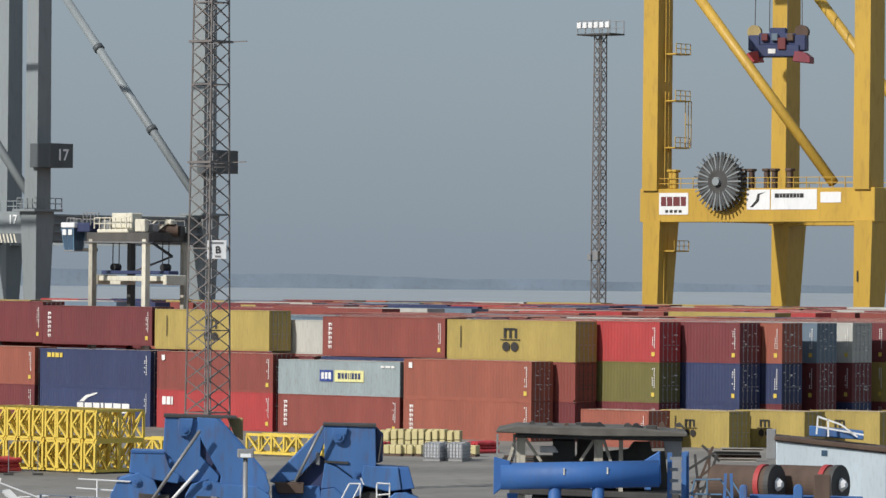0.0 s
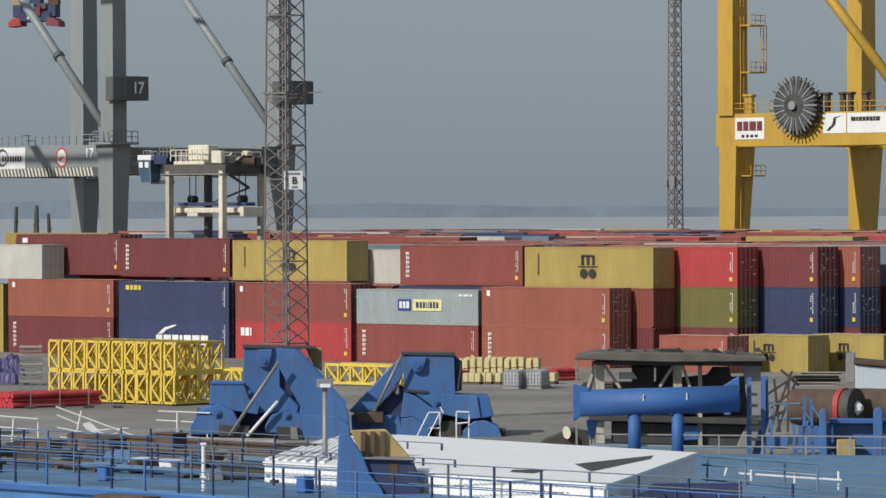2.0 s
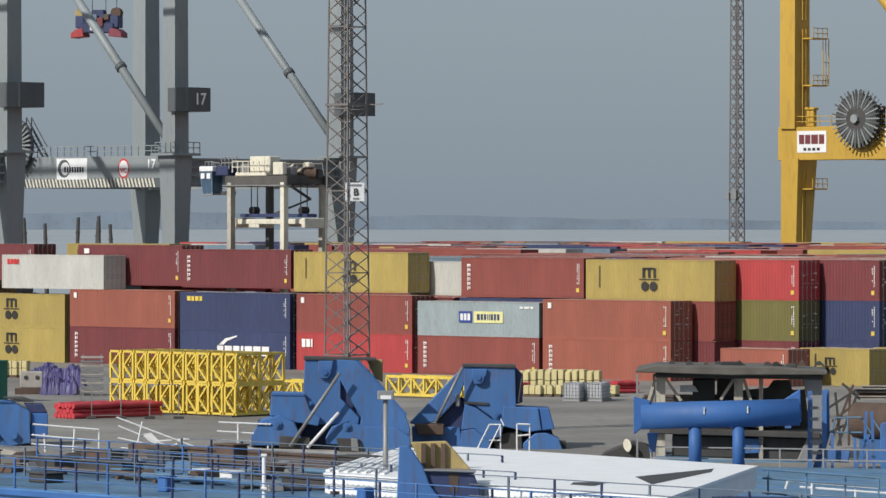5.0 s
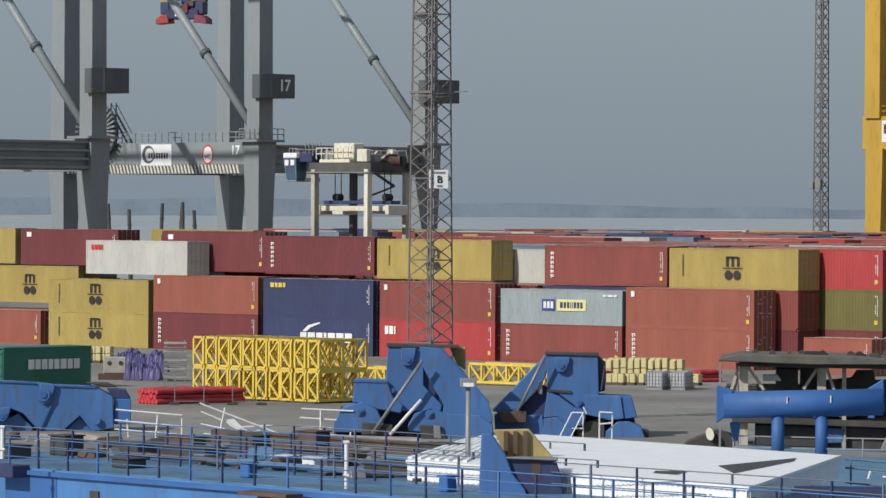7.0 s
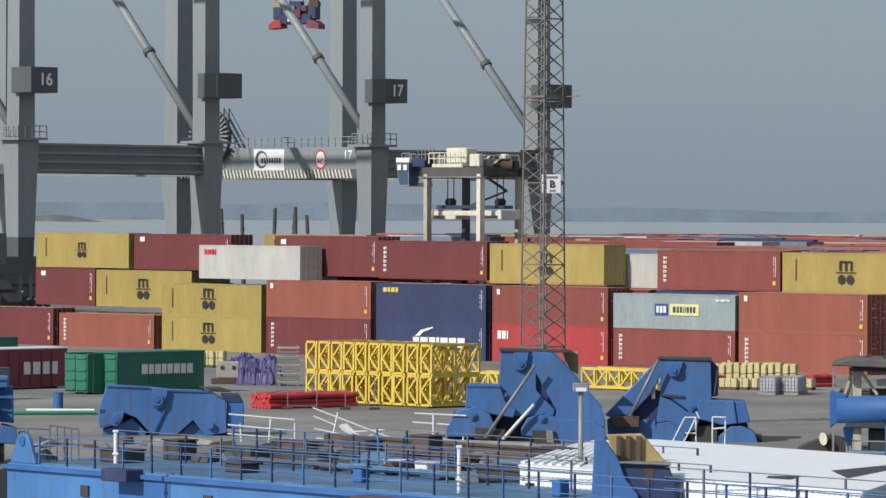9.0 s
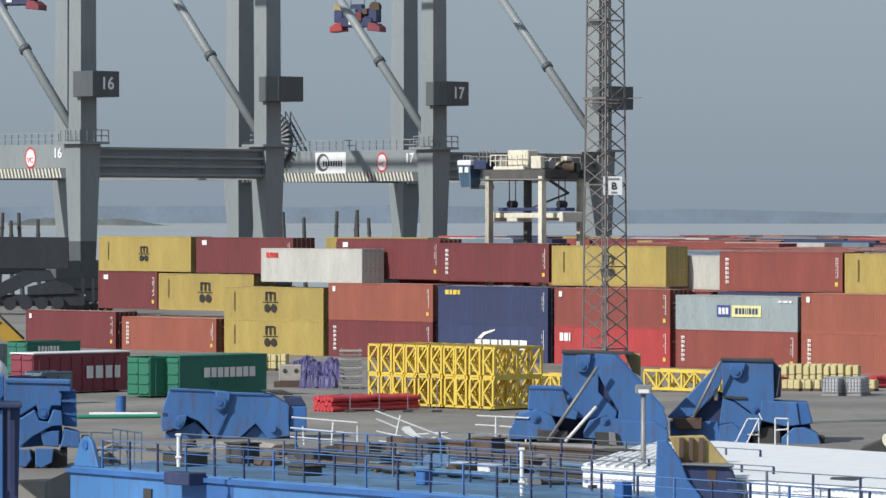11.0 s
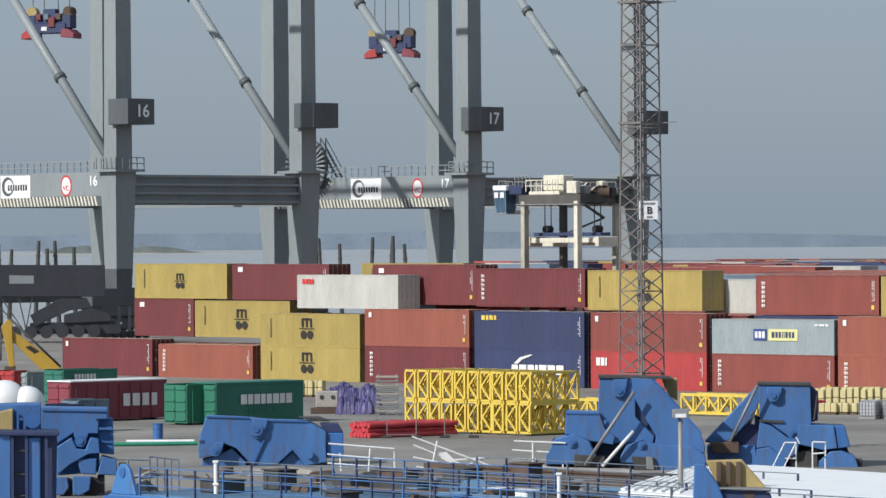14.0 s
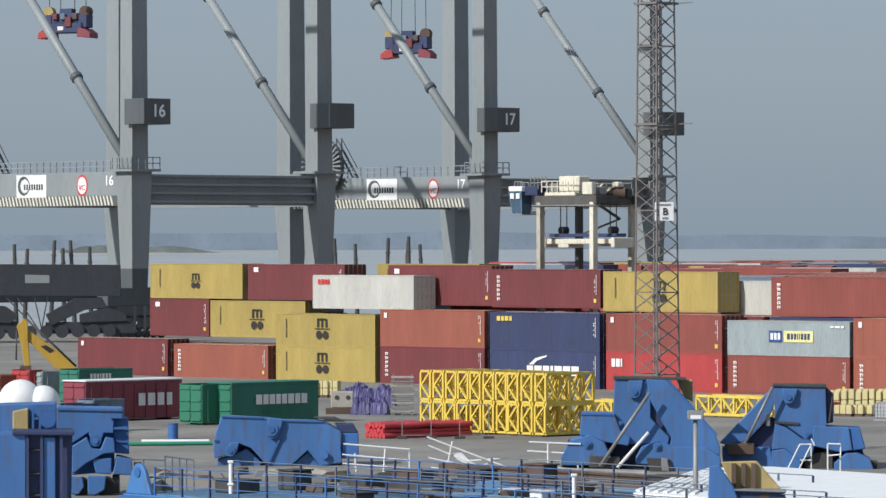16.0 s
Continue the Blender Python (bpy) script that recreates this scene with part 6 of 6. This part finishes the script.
bm = bmesh.new()
bar(bm, (0, 0, 0), (0, 0, zt), 0.23, 0.18, sides=16)
part("pole", bm, GALV, t, smooth=True)
part("head", boxes(((0, 0, zt + 0.05), (0.62, 0.5, 0.34)), bevel=0.04), GALV, t)
part("lens", boxes(((0, -0.255, zt - 0.02), (0.4, 0.02, 0.14))), WHITE, t)

# ---- white hatch roof ----
RZ = 1.75
corners = [sight(b_, e_, d_) for b_, e_, d_ in ((136, -451, 171), (338, -462, 166), (745, -497, 155), (908, -441, 175.5), (378, -403, 191), (268, -402, 190))]
roof = thing("hatch_cover", pose(0, 0, RZ), "large white hatch cover with a fluted edge on the barge", "hatch cover")
bm = bmesh.new()
lo = [bm.verts.new((c.x, c.y, 0)) for c in corners]
hi = [bm.verts.new((c.x, c.y, 0.12)) for c in corners]
bm.faces.new(hi), bm.faces.new(lo[::-1])
for i in range(len(lo)):
    bm.faces.new((lo[i - 1], lo[i], hi[i], hi[i - 1]))
bmesh.ops.recalc_face_normals(bm, faces=bm.faces[:])
part("top_sheet", bm, HATCHWHITE, roof)
for a, b in ((corners[0], corners[1]), (corners[1], corners[2]), (corners[2], corners[3])):
    L = (b - a).length
    bm = wave_panel(L, -0.75, -0.002, 0.3, 0.05)
    c = (a + b) / 2
    part("fluted_wall", bm, HATCHWHITE, roof).matrix_basis = pose(c.x, c.y, 0, 0, 0, math.degrees(math.atan2(b.y - a.y, b.x - a.x))) @ pose(0, 0.08, 0)
# openings aren't cut: flat dark faces on the sheet give their shade
for pts in (((579, -460, 164.5), (644, -460, 164.5), (617, -466, 162), (574, -464, 163)), ((689, -455, 168), (830, -443, 173.5), (825, -449, 171), (719, -464, 163)), ((178, -445, 173), (238, -430, 179), (258, -436, 177))):
    bm = bmesh.new()
    f = bm.faces.new([bm.verts.new((sight(*q).x, sight(*q).y, 0)) for q in pts])
    if f.normal.z < 0:
        f.normal_flip()
    ob = part("torn_opening", bm, DARK, roof)
    ob.location.z = 0.126

for k in range(7):
    a, b = corners[0].lerp(corners[1], k / 12), corners[5].lerp(corners[4], k / 12)
    a, b = a.lerp(b, 0.05), a.lerp(b, 0.8)
    part("sheet_rib", bar(bmesh.new(), (a.x, a.y, 0.155), (b.x, b.y, 0.155), 0.16, 0.07), HATCHWHITE, roof)

# ---- prow piece with bare plates ----
s = Stand("bow_section", 338, 163, "blue curved ship section with bare ochre plates inside", "ship section", z=1.05)
s.plate("side_shell", [(270, -394), (288, -394), (313, -431), (326, -466), (348, -493), (353, -513), (265, -512)], SHIPBLUE, 0.0, 0.4)
s.plate("bare_plate", [(290, -390), (354, -388), (398, -439), (313, -438)], TANSTEEL, 1.2, 0.3)
for k in ((313, -392), (330, -392), (348, -392)):
    s.rod("frame_rib", k, (k[0], k[1] - 46), 0.16, RUST, 1.1)
s.plate("front_shell", [(313, -438), (402, -441), (414, -477), (416, -513), (353, -513), (348, -493), (326, -468)], PAINT["navy"], 0.2, 0.8)
s.plate("rust_streak", [(358, -443), (376, -443), (374, -475), (360, -475)], RUST, 0.18, 0.05, bevel=0)
s.plate("cap_rail", [(308, -435), (406, -438), (406, -442), (308, -439)], GALV, 0.0, 1.4)

# ---- platform barge with the blue boom ----
s = Stand("work_platform", 856, 214, "grimy steel work platform with a roof slab on pale columns", "platform", z=-0.2)
s.plate("roof_slab", [(691, -259), (725, -251), (927, -253), (1030, -260), (1030, -267), (856, -268), (691, -263)], DECKGREY, -1.0, 6.0)
s.plate("roof_edge", [(725, -266), (1023, -268), (1023, -276), (725, -273)], DARK, -0.4, 7.5)
for xx, w in (((735, -271), 0.42), ((873, -271), 0.42), ((913, -272), 0.2), ((693, -267), 0.1), ((723, -267), 0.12)):
    s.rod("column", xx, (xx[0], xx[1] - 160), w, SHADEGRIMECREAM if w > 0.15 else GALV, 0.4)
for a, b in (((743, -275), (771, -315)), ((866, -275), (841, -313)), ((882, -275), (895, -314)), ((725, -277), (713, -315))):
    s.rod("brace", a, b, 0.14, SHADEGRIMECREAM, 0.3)
# added sheet behind the open interior, dark so that little shows through
s.plate("added_backing", [(755, -311), (834, -311), (834, -279), (864, -279), (868, -304), (927, -298), (937, -284), (967, -284), (971, -302), (1013, -300), (1013, -419), (755, -367)], DECKGREY, 5.0, 0.5)
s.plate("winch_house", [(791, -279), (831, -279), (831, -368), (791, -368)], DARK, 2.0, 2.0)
s.plate("white_panel", [(768, -289), (794, -289), (802, -301), (768, -301)], WHITE, 1.5, 0.1)
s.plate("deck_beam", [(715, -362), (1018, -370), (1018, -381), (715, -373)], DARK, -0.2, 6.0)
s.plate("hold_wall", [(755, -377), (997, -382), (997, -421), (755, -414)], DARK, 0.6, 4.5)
s.plate("ramp_plate", [(988, -273), (1020, -273), (1028, -421), (977, -421), (1000, -368)], GALV, 0.2, 0.4)
s.plate("sill", [(725, -413), (1008, -423), (1008, -433), (725, -422)], PALEBLUE, -0.8, 6.5)
s.plate("blue_panel", [(866, -380), (917, -382), (912, -408), (866, -410)], SHIPBLUE, 0.3, 0.4)
s.plate("tyre", [(842, -247), (877, -247), (879, -253), (841, -254)], BLACK, 1.0, 1.2)
s.plate("drum", [(957, -249), (977, -249), (977, -258), (957, -258)], DARK, 0.5, 0.6)

rg = random.Random(12)
q0, q1 = (745, -279), (987, -364)
for k in range(26):
    x0 = rg.uniform(q0[0], q1[0] - 14)
    e1 = rg.uniform(q1[1], q0[1] - 26)
    w, h = rg.uniform(8, 26), rg.uniform(8, 34)
    s.plate("machine_part", [(x0, q1[1]), (x0 + w, q1[1]), (x0 + w, min(q0[1], q1[1] + h)), (x0 + w * 0.3, min(q0[1], q1[1] + h + 4)), (x0, min(q0[1], q1[1] + h * 0.8))], rg.choice((DARK, RUST, DARK, GALV, SHIPBLUE, CREAM, DECKGREY)), rg.uniform(0.4, 3.6), rg.uniform(0.3, 1.0), bevel=0.02)
q0, q1 = (725, -251), (1018, -254)
for k in range(9):
    x0 = q0[0] + (q1[0] - q0[0]) * (k + rg.random()) / 9
    h = rg.uniform(2, 8)
    s.plate("roof_clutter", [(x0, q0[1] - 3), (x0 + rg.uniform(8, 26), q0[1] - 3), (x0 + 8, q0[1] + h), (x0 + 2, q0[1] + h * 0.6)], rg.choice((DARK, BLACK, RUST)), rg.uniform(0.2, 2.5), 0.6, bevel=0.0)

s = Stand("blue_boom", 836, 205, "thick cobalt blue tubular boom on two round legs", "boom", z=0.26)
for a, b, w, nm in (((700, -342), (981, -334), 1.22, "boom_tube"), ((796, -352), (796, -443), 0.58, "leg"), ((873, -350), (873, -446), 0.55, "leg")):
    s.rod(nm, a, b, w, DEEPBLUE, 0.0, 24)
s.plate("end_plate", [(687, -307), (717, -315), (715, -352), (687, -375)], DEEPBLUE, -0.3, 0.5)
s.plate("stop_plate", [(942, -320), (983, -294), (985, -353), (967, -358)], DEEPBLUE, 0.5, 0.4)
s.plate("stub_leg", [(710, -373), (730, -373), (725, -407), (715, -407)], SHIPBLUE, 0.6, 0.5)
for k in ((812, -337), (889, -335)):
    s.rod("weld_lug", k, (k[0], k[1] + 12), 0.06, CREAM, -0.62)

s = Stand("round_lamp", 680, 216, "round white reflector dish lying on dark scrap", "reflector")
x, z = s.at(675, -393)
bm = bmesh.new()
bar(bm, (x, 0, z), (x + 0.15, 0.12, z + 0.02), 0.62, 0.3, sides=20)
part("dish", bm, CREAM, s.t)
s.plate("scrap", [(635, -407), (685, -387), (710, -392), (725, -407), (770, -408), (770, -420), (624, -418)], DARK, 0.3, 1.6)

loose_rails("deck_cage", 186, [((-694, -375), (-694, -442)), ((-681, -377), (-681, -442)), ((-668, -378), (-668, -442)), ((-656, -380), (-656, -443)), ((-643, -382), (-643, -443)),
    ((-694, -376), (-643, -383)), ((-694, -404), (-643, -410)), ((-732, -381), (-694, -383)), ((-732, -381), (-732, -410)), ((-732, -412), (-694, -414))], 0.07, STEELBLUE, "weathered blue tubular cage on the barge deck", z=0.9)

# ---- ladders, drums and wheelhouse at the platform's end ----
s = Stand("boarding_tower", 1014, 206, "blue steel ladder tower at the platform's end", "ladder tower", z=-0.3)
for xx in ((1001, -297), (1026, -296)):
    s.rod("stile", xx, (xx[0], xx[1] - 165), 0.22, SHIPBLUE, 0.0)
for k in range(6):
    q = (1001, -307)
    s.rod("rung", (q[0], q[1] - k * 20), (q[0] + 22, q[1] - k * 20), 0.14, GALV, -0.05)
s.plate("side_plate", [(1025, -296), (1035, -296), (1036, -375), (1020, -435), (1006, -435), (1026, -365)], SHIPBLUE, 0.3, 1.2)


def drum(b0, b1, e0, d, r, label):
    s = Stand("steel_drum", (b0 + b1) / 2, d, label, "drum", "rusty drums")
    x0, z = s.at(b0, e0)
    x1, _ = s.at(b1, e0)
    bm = bmesh.new()
    bar(bm, (x0, 1.5, z), (x1, 0, z), 2 * r, sides=32)
    part("barrel", bm, RUST, s.t, smooth=False)
    dv = Vector((x1 - x0, -1.5, 0)).normalized()
    for k, mt in ((0.0, DARK), (-0.55, PAINT["bright"])):
        bm = bmesh.new()
        c = Vector((x1, 0, z)) + dv * k
        bar(bm, c - dv * 0.12, c + dv * 0.14, 2 * r + 0.16, sides=32)
        part("flange", bm, mt, s.t)
    bm = bmesh.new()
    c = Vector((x1, 0, z)) + dv * 0.2
    bar(bm, c, c + dv * 0.25, 0.7, 0.3, sides=6)
    part("hub_cone", bm, WHITE, s.t)
    part("cradle", boxes((((x0 + x1) / 2, 0.8, (z - r) / 2), (abs(x1 - x0) * 0.9, 1.6, z - r))), SHIPBLUE, s.t)
    return s


drum(1084, 1188, -352, 212, 0.86, "rusty brown steel drum with a red band")
drum(1201, 1303, -352, 212, 0.86, "rusty brown steel drum with a red band")
s = Stand("deck_module", 1207, 204, "blue steel deck module with posts and a beige box", "deck module", z=-0.4)
s.plate("panel", [(1135, -381), (1348, -380), (1349, -456), (1136, -457)], SHIPBLUE, 1.2, 1.5)
s.plate("post", [(1127, -358), (1131, -354), (1139, -354), (1141, -358), (1142, -475), (1128, -475)], SHIPBLUE, -0.2, 0.5)
s.plate("post", [(1223, -358), (1228, -352), (1236, -352), (1240, -358), (1241, -475), (1224, -475)], SHIPBLUE, -0.2, 0.5)
s.plate("beige_box", [(1158, -409), (1192, -409), (1192, -439), (1158, -439)], TANSTEEL, 0.1, 0.8)
s.plate("girder", [(1145, -374), (1348, -376), (1348, -382), (1145, -382)], DEEPBLUE, 0.6, 1.6)
s.plate("rusty_flap", [(1259, -334), (1289, -333), (1289, -382), (1259, -382)], RUST, 0.0, 0.2)
s.plate("cross_plate", [(1034, -401), (1074, -407), (1070, -427), (1034, -425)], SHIPBLUE, 0.3, 0.5)
for a, b in (((1042, -375), (1042, -435)), ((1082, -381), (1083, -455)), ((1102, -334), (1097, -455)), ((1112, -334), (1117, -455)), ((1097, -387), (1121, -387)), ((1097, -415), (1121, -415)), ((1085, -435), (1107, -375))):
    s.rod("lattice_bar", a, b, 0.13, SHIPBLUE, 0.0)
loose_rails("platform_railing", 206, [((1040, -371), (1046, -345)), ((1046, -345), (1092, -344)), ((1092, -344), (1111, -375)), ((1068, -345), (1068, -371)), ((1040, -371), (1094, -371)), ((1110, -344), (1127, -370))], 0.08, PALEBLUE, "pale blue tubular railing on the platform", z=1.0)
s = Stand("wheelhouse", 1267, 232, "white wheelhouse with a dark roof edge and small window", "wheelhouse")
s.plate("wall", [(1192, -275), (1389, -295), (1389, -392), (1193, -390)], SHADEDWHITE, 0.0, 3.0)
s.plate("roof", [(1189, -266), (1394, -285), (1394, -294), (1189, -274)], RUST, -0.2, 3.4)
s.plate("window", [(1273, -291), (1283, -291), (1283, -301), (1273, -301)], GLASS, -0.03, 0.1, bevel=0)
s.plate("vent_box", [(1175, -255), (1192, -255), (1192, -309), (1175, -309)], GALV, 0.4, 0.8)
for a, b in (((1264, -263), (1266, -231)), ((1266, -231), (1307, -245)), ((1285, -267), (1284, -235)), ((1307, -245), (1337, -267)), ((1264, -249), (1348, -263))):
    s.rod("roof_rail", a, b, 0.09, WHITE, 0.4)
s.plate("roof_locker", [(1251, -249), (1348, -257), (1348, -273), (1251, -267)], SHIPBLUE, 1.0, 1.2)
loose_rails("deck_railing", 176, [((916, -436), (1124, -451)), ((916, -452), (1124, -467)), ((916, -478), (1123, -498)), ((926, -436), (926, -482)), ((994, -442), (994, -493)), ((1063, -447), (1063, -499)), ((1122, -451), (1121, -502))], 0.08, PALEBLUE, "pale blue railing along the barge deck", z=0.4)
loose_rails("pipe_railing", 178, [((962, -456), (1124, -469)), ((982, -468), (1164, -480)), ((957, -472), (962, -456)), ((1004, -459), (1004, -481)), ((1081, -465), (1081, -487)), ((1159, -464), (1159, -498))], 0.1, WHITE, "white pipe rail with rounded ends on the barge deck", z=0.4)
p = sight(891, -510, 158)
skip(825, -512, 158, 3.2, 2.0, 1.55, "navy", "blue ribbed container on the barge deck", rz=-6)

# ---- piles beyond the yard and the dark gantry sill ----
for k, (b_, e_, h) in enumerate(((-397, -28, 39), (-382, -28, 38), (-350, -28, 28), (-303, -29, 40), (-271, -29, 34), (-259, -29, 42), (-231, -29, 28), (-956, -37, 38), (-944, -37, 30), (-898, -38, 46), (-871, -38, 32), (-851, -38, 46), (-823, -38, 34))):
    d_ = 690
    p = sight(b_, e_ + h, d_)
    t = thing("mooring_pile", pose(p.x, p.y, -5.0, 2 * math.sin(k * 9.0), 3 * math.sin(k * 5.0), 0), "dark timber mooring pile standing in the water", "pile", "mooring piles")
    bm = bmesh.new()
    bar(bm, (0, 0, 0), (0, 0, p.z + 5), 0.8, 0.55, sides=10)
    part("shaft", bm, DARK, t)
    part("collar", bar(bmesh.new(), (0, 0, p.z + 2.6), (0, 0, p.z + 2.8), 0.8, sides=10), DARK, t)
s = Stand("dark_gantry", -885, 520, "black steel loading gantry with braced bogies on the far quay", "gantry")
s.plate("sill_girder", [(-1146, -33), (-772, -36), (-772, -92), (-1147, -89)], GANTRY, 0.0, 2.5)
s.plate("name_plate", [(-941, -53), (-898, -54), (-898, -68), (-941, -68)], CRANEGREY, -0.05, 0.04, bevel=0)
s.plate("equaliser", [(-905, -124), (-850, -94), (-805, -94), (-795, -112), (-835, -116), (-895, -144)], GANTRY, 0.2, 1.8)
s.plate("equaliser", [(-845, -124), (-795, -112), (-763, -124), (-760, -136), (-845, -139)], GANTRY, 0.2, 1.8)
s.plate("equaliser", [(-1046, -104), (-976, -109), (-952, -126), (-966, -139), (-1046, -136)], GANTRY, 0.2, 1.8)
for k in range(9):
    q = (-1016, -157)
    s.disc("wheel", (q[0] + k * 28, q[1] + 0.6 * k), 0.75, GANTRY, 0.1, 0.8)
s.plate("truck", [(-1036, -134), (-956, -136), (-956, -156), (-1036, -156)], GANTRY, 0.5, 1.2)
s.plate("truck", [(-905, -138), (-745, -136), (-745, -158), (-905, -158)], GANTRY, 0.5, 1.2)
for a, b in (((-976, -92), (-915, -154)), ((-925, -92), (-911, -154)), ((-901, -92), (-913, -154)), ((-956, -92), (-915, -154))):
    s.rod("stay", a, b, 0.14, DARK, 0.3)
for a in ((-747, -109), (-729, -109), (-716, -109)):
    s.rod("frame_bar", a, (a[0], a[1] - 44), 0.3, GANTRY, 0.0)
